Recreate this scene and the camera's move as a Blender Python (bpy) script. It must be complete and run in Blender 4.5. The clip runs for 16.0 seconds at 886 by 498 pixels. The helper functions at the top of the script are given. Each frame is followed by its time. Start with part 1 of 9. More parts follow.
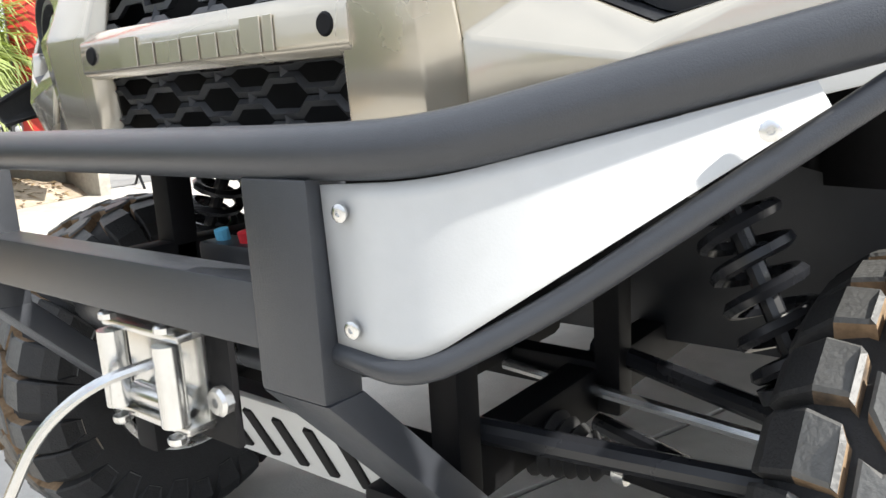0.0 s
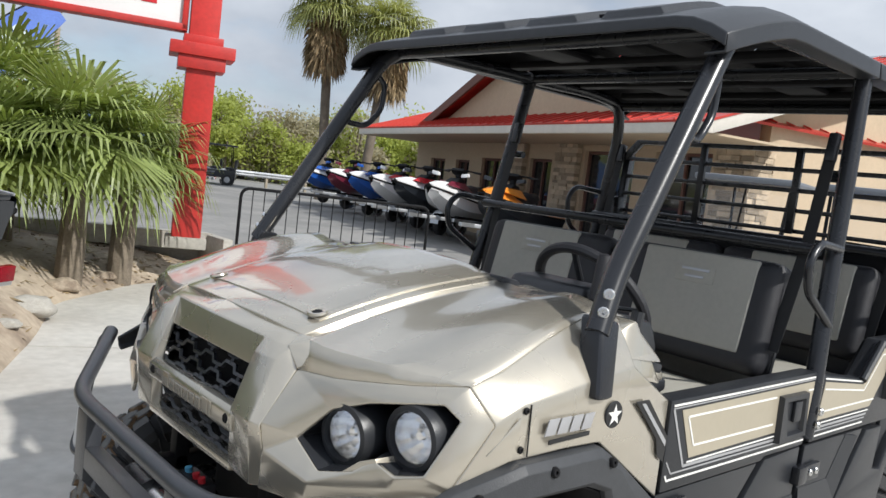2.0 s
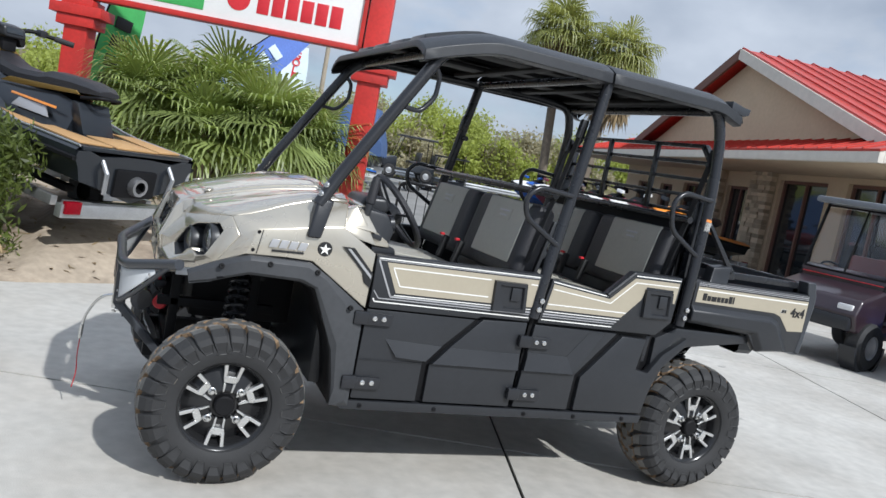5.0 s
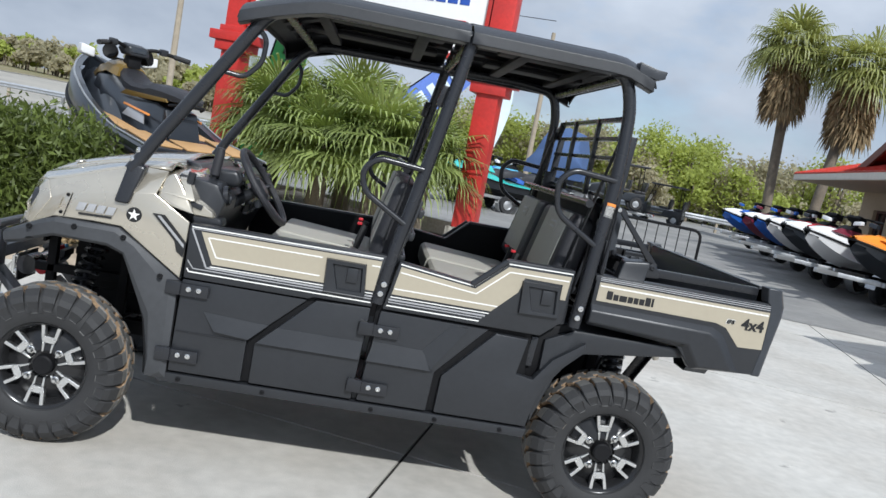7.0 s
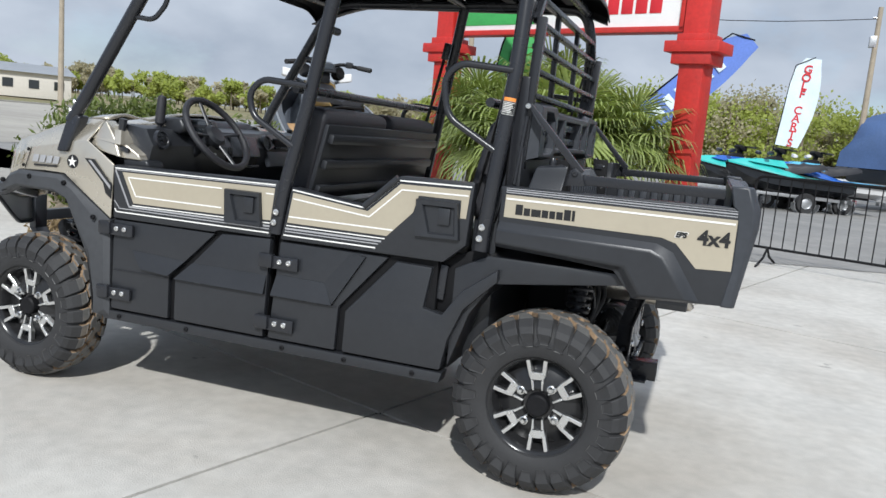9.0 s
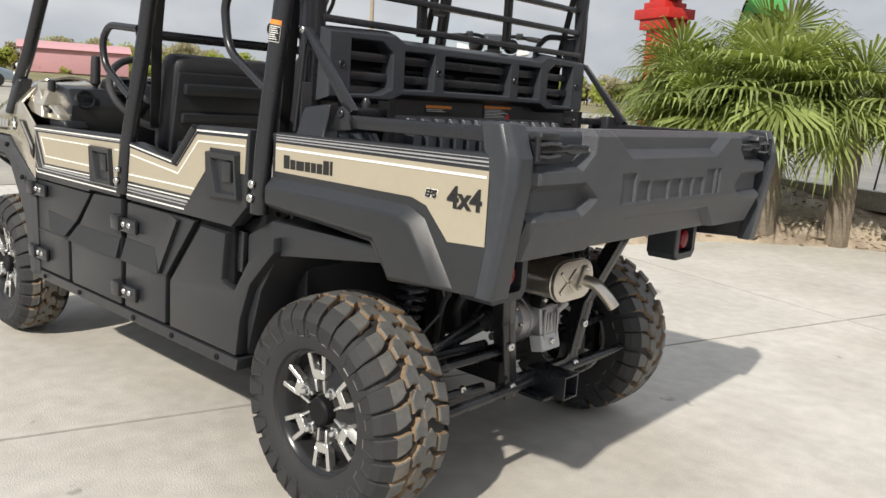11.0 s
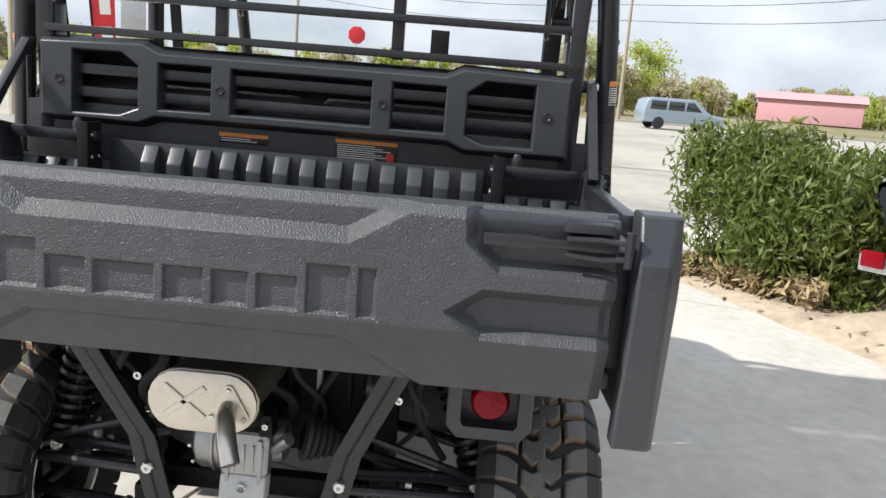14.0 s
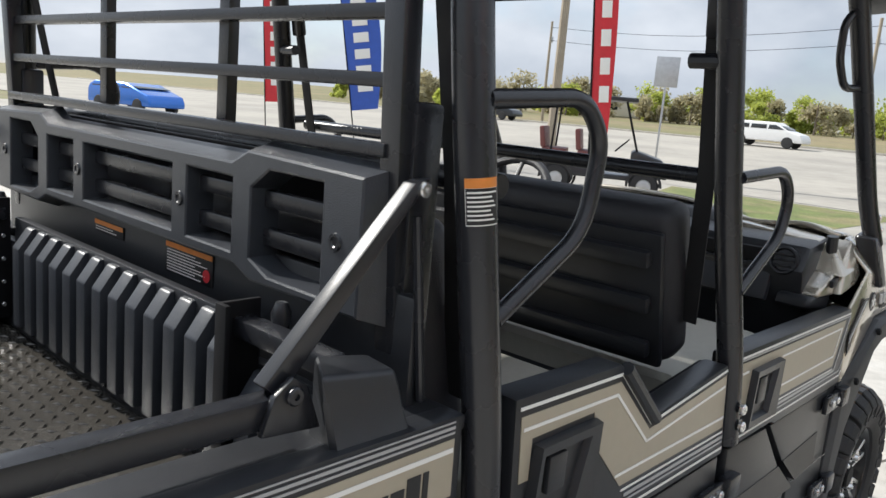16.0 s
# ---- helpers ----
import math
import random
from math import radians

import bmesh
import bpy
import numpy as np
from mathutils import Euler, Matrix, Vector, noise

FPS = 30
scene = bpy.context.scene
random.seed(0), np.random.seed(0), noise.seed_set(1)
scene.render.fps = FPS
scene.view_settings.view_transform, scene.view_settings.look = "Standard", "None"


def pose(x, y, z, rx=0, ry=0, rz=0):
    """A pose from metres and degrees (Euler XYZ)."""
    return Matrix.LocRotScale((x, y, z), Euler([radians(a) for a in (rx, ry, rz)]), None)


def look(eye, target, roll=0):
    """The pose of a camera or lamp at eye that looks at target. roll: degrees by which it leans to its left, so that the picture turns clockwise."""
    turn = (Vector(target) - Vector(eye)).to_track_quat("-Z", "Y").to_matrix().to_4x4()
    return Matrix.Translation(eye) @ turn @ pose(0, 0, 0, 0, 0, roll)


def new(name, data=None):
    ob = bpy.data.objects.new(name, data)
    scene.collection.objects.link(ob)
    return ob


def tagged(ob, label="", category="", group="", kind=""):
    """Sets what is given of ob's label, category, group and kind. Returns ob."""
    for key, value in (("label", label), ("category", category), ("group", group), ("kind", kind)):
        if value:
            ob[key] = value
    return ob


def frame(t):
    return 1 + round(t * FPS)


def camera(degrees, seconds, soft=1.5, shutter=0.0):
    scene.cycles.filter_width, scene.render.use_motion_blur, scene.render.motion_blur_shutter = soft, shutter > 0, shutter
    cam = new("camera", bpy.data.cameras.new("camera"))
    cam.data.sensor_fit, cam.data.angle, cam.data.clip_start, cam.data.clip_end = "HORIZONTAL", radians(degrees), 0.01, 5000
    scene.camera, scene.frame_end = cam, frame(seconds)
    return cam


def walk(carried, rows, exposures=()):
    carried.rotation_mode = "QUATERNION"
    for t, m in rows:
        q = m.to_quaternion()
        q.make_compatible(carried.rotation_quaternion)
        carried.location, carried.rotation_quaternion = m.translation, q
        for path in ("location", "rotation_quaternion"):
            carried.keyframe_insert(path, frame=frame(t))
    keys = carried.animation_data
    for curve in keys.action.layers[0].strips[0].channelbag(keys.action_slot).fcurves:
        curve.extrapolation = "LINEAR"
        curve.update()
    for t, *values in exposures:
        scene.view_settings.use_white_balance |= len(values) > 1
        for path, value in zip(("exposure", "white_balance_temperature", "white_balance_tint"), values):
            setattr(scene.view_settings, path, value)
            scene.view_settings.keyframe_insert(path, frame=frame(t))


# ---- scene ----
cam = camera(59.5, 16.0)
PATH = [
    (0.0, (-0.802, -0.724, 0.824), (0.720, 0.508, 0.420), -3.32),
    (0.5, (-0.935, -0.940, 0.948), (0.588, 0.311, 0.604), -2.64),
    (1.0, (-1.061, -1.179, 1.172), (0.409, 0.148, 0.890), -0.26),
    (1.5, (-1.142, -1.410, 1.350), (0.249, 0.010, 1.129), 3.46),
    (2.0, (-1.079, -1.691, 1.445), (0.254, -0.210, 1.272), 6.88),
    (2.5, (-1.082, -2.074, 1.480), (0.205, -0.550, 1.344), 9.21),
    (3.0, (-1.174, -2.482, 1.466), (0.057, -0.911, 1.341), 10.22),
    (3.5, (-1.147, -2.868, 1.423), (0.001, -1.236, 1.286), 10.50),
    (4.0, (-1.045, -3.228, 1.403), (-0.002, -1.530, 1.236), 10.35),
    (6.5, (0.741, -3.962, 1.455), (1.113, -2.011, 1.217), 11.49),
    (7.0, (1.184, -3.875, 1.473), (1.385, -1.900, 1.227), 10.92),
    (7.5, (1.579, -3.722, 1.435), (1.580, -1.739, 1.177), 9.44),
    (8.0, (1.992, -3.617, 1.354), (1.768, -1.648, 1.087), 7.55),
    (10.5, (3.800, -2.503, 1.211), (2.648, -0.907, 0.854), 3.45),
    (11.0, (3.949, -2.053, 1.203), (2.644, -0.584, 0.830), 3.34),
    (11.5, (4.047, -1.634, 1.213), (2.590, -0.321, 0.823), 3.40),
    (12.0, (4.179, -1.207, 1.209), (2.555, -0.114, 0.801), 3.50),
    (12.5, (4.240, -0.807, 1.193), (2.468, 0.022, 0.775), 3.58),
    (13.0, (4.298, -0.389, 1.222), (2.416, 0.144, 0.806), 3.79),
    (13.5, (4.254, 0.045, 1.246), (2.308, 0.274, 0.846), 4.23),
    (14.0, (4.134, 0.454, 1.314), (2.171, 0.372, 0.936), 4.71),
    (14.5, (3.936, 0.776, 1.390), (2.008, 0.384, 1.034), 5.22),
    (15.0, (3.617, 1.033, 1.459), (1.779, 0.327, 1.107), 5.33),
    (15.5, (3.252, 1.252, 1.481), (1.574, 0.221, 1.133), 5.27),
    (16.0, (2.869, 1.355, 1.472), (1.415, 0.030, 1.111), 5.02),
]
EXPOSURES = [
    (0.0, 1.34, 6350, 10), (0.5, 1.08, 5950, 10), (1.0, 0.58, 6050, 10), (1.5, 0.35, 6150, 10), (2.5, 0.22, 6080, 10), (4.0, 0.15, 5850, 10),
    (6.5, 0.21, 5800, 9), (8.0, 0.21, 5800, 9), (10.5, 0.26, 6400, 10), (11.0, 0.33, 6650, 10), (12.0, 0.36, 6900, 10), (12.5, 0.45, 6750, 10),
    (13.5, 0.82, 6350, 10), (14.5, 0.74, 6300, 10), (15.0, 0.60, 6150, 10), (15.5, 0.54, 6150, 10), (16.0, 0.60, 6250, 10),
]
walk(cam, [(t, look(eye, target, roll)) for t, eye, target, roll in PATH], EXPOSURES)

# ---- world and sun ----
SUN_TO = Vector((0.325, -1.12, 1.0)).normalized()
world = bpy.data.worlds.new("sky")
scene.world = world
world.use_nodes = True
wn, wl = world.node_tree.nodes, world.node_tree.links
sky = wn.new("ShaderNodeTexSky")
sky.sky_type, sky.sun_disc = "NISHITA", False
sky.sun_elevation, sky.sun_rotation = math.asin(SUN_TO.z), math.atan2(SUN_TO.x, SUN_TO.y)
sky.air_density, sky.dust_density, sky.ozone_density = 1.0, 0.8, 1.2
w_co = wn.new("ShaderNodeTexCoord")
w_map = wn.new("ShaderNodeMapping")
w_map.inputs["Scale"].default_value = (1.0, 1.0, 1.9)
w_map.inputs["Rotation"].default_value = (0, 0, radians(180))
w_noise = wn.new("ShaderNodeTexNoise")
w_noise.inputs["Scale"].default_value, w_noise.inputs["Detail"].default_value = 2.6, 7.0
w_noise.inputs["Roughness"].default_value = 0.58
w_ramp = wn.new("ShaderNodeValToRGB")
w_ramp.color_ramp.elements[0].position, w_ramp.color_ramp.elements[1].position = 0.24, 0.50
w_noise2 = wn.new("ShaderNodeTexNoise")
w_noise2.inputs["Scale"].default_value, w_noise2.inputs["Detail"].default_value = 5.0, 5.0
w_ramp2 = wn.new("ShaderNodeValToRGB")
w_ramp2.color_ramp.elements[0].position, w_ramp2.color_ramp.elements[1].position = 0.3, 0.75
w_ramp2.color_ramp.elements[0].color, w_ramp2.color_ramp.elements[1].color = (3.45, 3.8, 4.3, 1), (6.15, 6.35, 6.6, 1)
w_mix = wn.new("ShaderNodeMix")
w_mix.data_type = "RGBA"
w_back = wn["Background"]
w_back.inputs["Strength"].default_value = 0.109
wl.new(w_co.outputs["Generated"], w_map.inputs["Vector"])
wl.new(w_map.outputs["Vector"], w_noise.inputs["Vector"])
wl.new(w_map.outputs["Vector"], w_noise2.inputs["Vector"])
wl.new(w_noise.outputs["Fac"], w_ramp.inputs["Fac"])
wl.new(w_noise2.outputs["Fac"], w_ramp2.inputs["Fac"])
wl.new(w_ramp.outputs["Color"], w_mix.inputs["Factor"])
wl.new(sky.outputs["Color"], w_mix.inputs["A"])
wl.new(w_ramp2.outputs["Color"], w_mix.inputs["B"])
# an overcast sky grows brighter towards the zenith
w_sep = wn.new("ShaderNodeSeparateXYZ")
w_rise = wn.new("ShaderNodeMapRange")
w_rise.inputs["To Min"].default_value, w_rise.inputs["To Max"].default_value = 0.86, 1.25
w_mul = wn.new("ShaderNodeMix")
w_mul.data_type, w_mul.blend_type = "RGBA", "MULTIPLY"
w_mul.inputs["Factor"].default_value = 1.0
wl.new(w_co.outputs["Generated"], w_sep.inputs[0])
wl.new(w_sep.outputs["Z"], w_rise.inputs["Value"])
wl.new(w_mix.outputs["Result"], w_mul.inputs["A"])
wl.new(w_rise.outputs["Result"], w_mul.inputs["B"])
wl.new(w_mul.outputs["Result"], w_back.inputs["Color"])
sun = new("sun", bpy.data.lights.new("sun", "SUN"))
sun.data.energy, sun.data.angle, sun.data.color = 3.7, radians(1.2), (1.0, 0.95, 0.86)
sun.matrix_basis = look(SUN_TO * 40, (0, 0, 0))


# ---- materials ----
def mat(name, color, rough=0.5, metal=0.0, var=0.12, scale=6.0, bump=0.0, bscale=200.0, coat=0.0, second=None, split=(0.45, 0.6), spec=0.5, emit=None):
    """A surface with tone variation at two scales and fine relief."""
    m = bpy.data.materials.new(name)
    m.use_nodes = True
    n, l = m.node_tree.nodes, m.node_tree.links
    b = n["Principled BSDF"]
    co = n.new("ShaderNodeTexCoord")
    no = n.new("ShaderNodeTexNoise")
    no.inputs["Scale"].default_value, no.inputs["Detail"].default_value = scale, 6.0
    l.new(co.outputs["Object"], no.inputs["Vector"])
    no2 = n.new("ShaderNodeTexNoise")
    no2.inputs["Scale"].default_value, no2.inputs["Detail"].default_value = scale * 9, 4.0
    l.new(co.outputs["Object"], no2.inputs["Vector"])
    add = n.new("ShaderNodeMath")
    add.operation = "ADD"
    l.new(no.outputs["Fac"], add.inputs[0])
    l.new(no2.outputs["Fac"], add.inputs[1])
    rng = n.new("ShaderNodeMapRange")
    rng.inputs["From Min"].default_value, rng.inputs["From Max"].default_value = 0.7, 1.3
    rng.inputs["To Min"].default_value, rng.inputs["To Max"].default_value = 1 - var, 1 + var
    l.new(add.outputs[0], rng.inputs["Value"])
    mix = n.new("ShaderNodeMix")
    mix.data_type, mix.blend_type = "RGBA", "MULTIPLY"
    mix.inputs["Factor"].default_value = 1.0
    mix.inputs["A"].default_value = (*color, 1)
    if second:
        no3 = n.new("ShaderNodeTexNoise")
        no3.inputs["Scale"].default_value, no3.inputs["Detail"].default_value = scale * 0.45, 8.0
        no3.inputs["Roughness"].default_value = 0.65
        l.new(co.outputs["Object"], no3.inputs["Vector"])
        rp = n.new("ShaderNodeMapRange")
        rp.inputs["From Min"].default_value, rp.inputs["From Max"].default_value = split
        l.new(no3.outputs["Fac"], rp.inputs["Value"])
        mx = n.new("ShaderNodeMix")
        mx.data_type = "RGBA"
        mx.inputs["A"].default_value, mx.inputs["B"].default_value = (*color, 1), (*second, 1)
        l.new(rp.outputs["Result"], mx.inputs["Factor"])
        l.new(mx.outputs["Result"], mix.inputs["A"])
    l.new(rng.outputs["Result"], mix.inputs["B"])
    l.new(mix.outputs["Result"], b.inputs["Base Color"])
    b.inputs["Roughness"].default_value, b.inputs["Metallic"].default_value = rough, metal
    b.inputs["Specular IOR Level"].default_value = spec
    b.inputs["Coat Weight"].default_value, b.inputs["Coat Roughness"].default_value = coat, 0.06
    if rough > 0.15:
        rr = n.new("ShaderNodeMapRange")
        rr.inputs["To Min"].default_value, rr.inputs["To Max"].default_value = rough * 0.85, min(1, rough * 1.15)
        l.new(no.outputs["Fac"], rr.inputs["Value"])
        l.new(rr.outputs["Result"], b.inputs["Roughness"])
    if bump:
        nb = n.new("ShaderNodeTexNoise")
        nb.inputs["Scale"].default_value, nb.inputs["Detail"].default_value = bscale, 3.0
        l.new(co.outputs["Object"], nb.inputs["Vector"])
        bp = n.new("ShaderNodeBump")
        bp.inputs["Strength"].default_value, bp.inputs["Distance"].default_value = bump, 0.004
        l.new(nb.outputs["Fac"], bp.inputs["Height"])
        l.new(bp.outputs["Normal"], b.inputs["Normal"])
    if emit:
        b.inputs["Emission Color"].default_value, b.inputs["Emission Strength"].default_value = (*emit[0], 1), emit[1]
    return m


def random_tint(m, amount=0.25, island=False):
    """Varies a material's tone from piece to piece."""
    n, l = m.node_tree.nodes, m.node_tree.links
    b = n["Principled BSDF"]
    src = b.inputs["Base Color"].links[0].from_socket
    info = n.new("ShaderNodeNewGeometry" if island else "ShaderNodeObjectInfo")
    out = info.outputs["Random Per Island" if island else "Random"]
    rg = n.new("ShaderNodeMapRange")
    rg.inputs["To Min"].default_value, rg.inputs["To Max"].default_value = 1 - amount, 1 + amount
    mx = n.new("ShaderNodeMix")
    mx.data_type, mx.blend_type = "RGBA", "MULTIPLY"
    mx.inputs["Factor"].default_value = 1.0
    l.new(out, rg.inputs["Value"])
    l.new(src, mx.inputs["A"])
    l.new(rg.outputs["Result"], mx.inputs["B"])
    l.new(mx.outputs["Result"], b.inputs["Base Color"])
    return m



def stains(m, scale, band, dark):
    """Worn-in stains: patches where a noise passes a band are darker."""
    n, l = m.node_tree.nodes, m.node_tree.links
    b = n["Principled BSDF"]
    src = b.inputs["Base Color"].links[0].from_socket
    co = n.new("ShaderNodeNewGeometry")
    no = n.new("ShaderNodeTexNoise")
    no.inputs["Scale"].default_value, no.inputs["Detail"].default_value, no.inputs["Roughness"].default_value = scale, 5.0, 0.55
    l.new(co.outputs["Position"], no.inputs["Vector"])
    rp = n.new("ShaderNodeMapRange")
    rp.inputs["From Min"].default_value, rp.inputs["From Max"].default_value = band
    rp.inputs["To Min"].default_value, rp.inputs["To Max"].default_value = 1.0, dark
    l.new(no.outputs["Fac"], rp.inputs["Value"])
    mx = n.new("ShaderNodeMix")
    mx.data_type, mx.blend_type = "RGBA", "MULTIPLY"
    mx.inputs["Factor"].default_value = 1.0
    l.new(src, mx.inputs["A"])
    l.new(rp.outputs["Result"], mx.inputs["B"])
    l.new(mx.outputs["Result"], b.inputs["Base Color"])
    return m


def leafy(m, color, amount):
    """Lets light through thin leaves."""
    n, l = m.node_tree.nodes, m.node_tree.links
    t = n.new("ShaderNodeBsdfTranslucent")
    t.inputs["Color"].default_value = (*color, 1)
    mx = n.new("ShaderNodeMixShader")
    mx.inputs["Fac"].default_value = amount
    l.new(n["Principled BSDF"].outputs["BSDF"], mx.inputs[1])
    l.new(t.outputs["BSDF"], mx.inputs[2])
    l.new(mx.outputs["Shader"], n["Material Output"].inputs["Surface"])
    return m


PAINT = mat("champagne_paint", (0.52, 0.475, 0.39), 0.27, 0.65, 0.03, 3, 0, 900, coat=1.0)
PAINT.node_tree.nodes["Principled BSDF"].inputs["Coat IOR"].default_value = 1.65
DECAL_TAN = mat("tan_decal", (0.40, 0.355, 0.27), 0.42, 0.15, 0.03, 5)
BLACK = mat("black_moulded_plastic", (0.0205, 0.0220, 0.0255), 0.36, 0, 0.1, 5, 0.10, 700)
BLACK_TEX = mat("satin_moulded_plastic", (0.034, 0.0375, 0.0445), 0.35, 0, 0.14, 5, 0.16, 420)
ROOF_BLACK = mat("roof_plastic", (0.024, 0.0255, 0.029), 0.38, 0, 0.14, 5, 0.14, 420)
GRAINED = mat("leather_grained_plastic", (0.052, 0.055, 0.062), 0.37, 0, 0.16, 5, 0.75, 340)
FLARE = mat("matt_grained_plastic", (0.040, 0.042, 0.046), 0.56, 0, 0.14, 5, 0.14, 300)
SATIN = mat("satin_black_powder_coat", (0.0185, 0.0195, 0.023), 0.27, 0, 0.06, 8, 0.04, 900)
GREYBAR = mat("grey_black_powder_coat", (0.0370, 0.0400, 0.0470), 0.33, 0, 0.06, 8, 0.15, 900)
# matt black steel; also stands in for shade under the roof
DARK = mat("matt_black_steel_and_shade", (0.007, 0.007, 0.008), 0.6, 0, 0.2, 9, spec=0.2)
RUBBER = mat("tyre_rubber", (0.022, 0.022, 0.023), 0.7, 0, 0.15, 12, 0.3, 300)
LUG = mat("dusty_tread_rubber", (0.105, 0.104, 0.100), 0.5, 0, 0.2, 9, 0.3, 200, second=(0.20, 0.155, 0.105), split=(0.56, 0.70))
LUG_SIDE = mat("brown_dust_on_rubber", (0.27, 0.185, 0.11), 0.85, 0, 0.3, 14, 0.25, 200, second=(0.06, 0.05, 0.042), split=(0.52, 0.66))
RIM_BLACK = mat("gloss_black_wheel", (0.02, 0.02, 0.021), 0.22, 0.2, 0.05, 9)
RIM_CUT = mat("machined_aluminium", (0.72, 0.72, 0.71), 0.28, 0.95, 0.05, 20)
ALU = mat("brushed_aluminium", (0.50, 0.51, 0.515), 0.55, 0.1, 0.03, 6, 0.03, 500)
STEEL = mat("bright_zinc_steel", (0.66, 0.66, 0.65), 0.25, 0.95, 0.06, 20)
STAINLESS = mat("stainless_steel", (0.60, 0.56, 0.50), 0.3, 0.95, 0.08, 12)
CAST = mat("cast_aluminium", (0.36, 0.36, 0.37), 0.38, 0.85, 0.15, 20, 0.2, 300)
VINYL_GREY = mat("grey_vinyl", (0.41, 0.395, 0.345), 0.5, 0, 0.05, 6, 0.4, 500)
VINYL_BLACK = mat("black_vinyl", (0.022, 0.022, 0.026), 0.5, 0, 0.06, 6, 0.4, 500)
LETTER_BLACK = mat("black_print", (0.012, 0.012, 0.013), 0.4)
WHITE_LINE = mat("white_print", (0.78, 0.77, 0.73), 0.4, 0, 0.02)
SILVER_LINE = mat("silver_print", (0.45, 0.45, 0.46), 0.35, 0.5, 0.03)
ORANGE = mat("orange_print", (0.75, 0.25, 0.04), 0.5)
RED_PRINT = mat("red_print", (0.55, 0.02, 0.03), 0.5)
RED_LENS = mat("red_lens", (0.20, 0.003, 0.010), 0.22, 0, 0.25, 60, 0.5, 90, spec=0.2)
AMBER = mat("amber_lens", (0.7, 0.25, 0.02), 0.2)
BELT = mat("black_webbing", (0.014, 0.014, 0.015), 0.7)
MATT_FLOOR = mat("floor_mat_tan", (0.23, 0.19, 0.14), 0.8, 0, 0.1)
CONCRETE = random_tint(mat("broom_finished_concrete", (0.50, 0.48, 0.44), 0.85, 0, 0.13, 1.3, 0.5, 160, second=(0.425, 0.395, 0.35), split=(0.44, 0.66)), 0.04)
stains(CONCRETE, 0.9, (0.60, 0.72), 0.90)
stains(CONCRETE, 3.2, (0.70, 0.73), 0.62)
stains(CONCRETE, 26.0, (0.80, 0.83), 0.45)
JOINT = mat("joint_filler", (0.02, 0.019, 0.017), 0.9)
ASPHALT = mat("worn_asphalt", (0.215, 0.21, 0.20), 0.9, 0, 0.14, 0.8, 0.6, 90, second=(0.27, 0.26, 0.245))
ROADMAT = mat("bleached_road", (0.37, 0.345, 0.30), 0.9, 0, 0.1, 0.3, 0.4, 60, second=(0.30, 0.28, 0.245))
APRON = mat("pale_worn_asphalt", (0.35, 0.33, 0.29), 0.9, 0, 0.12, 0.5, 0.5, 80, second=(0.27, 0.255, 0.23))
GREEN_GRASS = mat("green_grass", (0.13, 0.16, 0.045), 0.95, 0, 0.3, 2.0, 0.8, 20, second=(0.2, 0.18, 0.08))
SAND = mat("sandy_soil", (0.40, 0.33, 0.25), 0.95, 0, 0.2, 1.6, 1.0, 25, second=(0.22, 0.17, 0.125), split=(0.48, 0.6))
GRASS = mat("dry_field", (0.17, 0.16, 0.07), 0.95, 0, 0.25, 0.12, 0.6, 8, second=(0.23, 0.185, 0.10), split=(0.42, 0.6))
KERB = mat("weathered_kerb", (0.36, 0.34, 0.30), 0.9, 0, 0.2, 3, 0.5, 60)
SIGN_RED = mat("red_painted_steel", (0.50, 0.028, 0.022), 0.45, 0, 0.15, 2.5, 0.15, 40, second=(0.40, 0.03, 0.025))
SIGN_WHITE = mat("white_sign_face", (0.80, 0.80, 0.79), 0.4, 0, 0.03)
GREEN_PRINT = mat("green_print", (0.06, 0.36, 0.09), 0.5)
BLUE_PRINT = mat("blue_print", (0.03, 0.09, 0.42), 0.5)
CYAN_PRINT = mat("light_blue_print", (0.12, 0.42, 0.62), 0.5)
PALM = leafy(random_tint(mat("palm_leaf", (0.235, 0.285, 0.095), 0.42, 0, 0.2, 4), 0.40, True), (0.30, 0.38, 0.06), 0.35)
PALM_TALL = leafy(random_tint(mat("tall_palm_leaf", (0.27, 0.29, 0.10), 0.45, 0, 0.2, 4), 0.40, True), (0.42, 0.44, 0.10), 0.35)
PALM_DRY = random_tint(mat("dead_palm_leaf", (0.26, 0.19, 0.10), 0.8, 0, 0.2, 4), 0.35, True)
BARK = mat("palm_bark", (0.17, 0.14, 0.105), 0.95, 0, 0.3, 5, 1.0, 18)
LEAF = leafy(random_tint(mat("shrub_leaf", (0.105, 0.135, 0.030), 0.5, 0, 0.25, 3), 0.5, True), (0.17, 0.23, 0.04), 0.35)
TREE_LEAF = leafy(random_tint(mat("tree_leaf", (0.34, 0.39, 0.10), 0.85, 0, 0.35, 0.12), 0.18, True), (0.54, 0.58, 0.13), 0.5)
TREE_DRY = leafy(random_tint(mat("brown_twigs", (0.42, 0.385, 0.26), 0.85, 0, 0.25, 0.12), 0.14, True), (0.50, 0.45, 0.28), 0.5)
STUCCO = mat("tan_stucco", (0.54, 0.43, 0.30), 0.9, 0, 0.06, 1.2, 0.5, 60)
STONE = random_tint(mat("ledge_stone", (0.42, 0.34, 0.245), 0.9, 0, 0.2, 6, 0.7, 40), 0.45)
ROOF_RED = mat("red_metal_roof", (0.50, 0.05, 0.035), 0.4, 0.1, 0.1, 1.0)
TRIM_WHITE = mat("cream_trim", (0.66, 0.62, 0.55), 0.6, 0, 0.08)
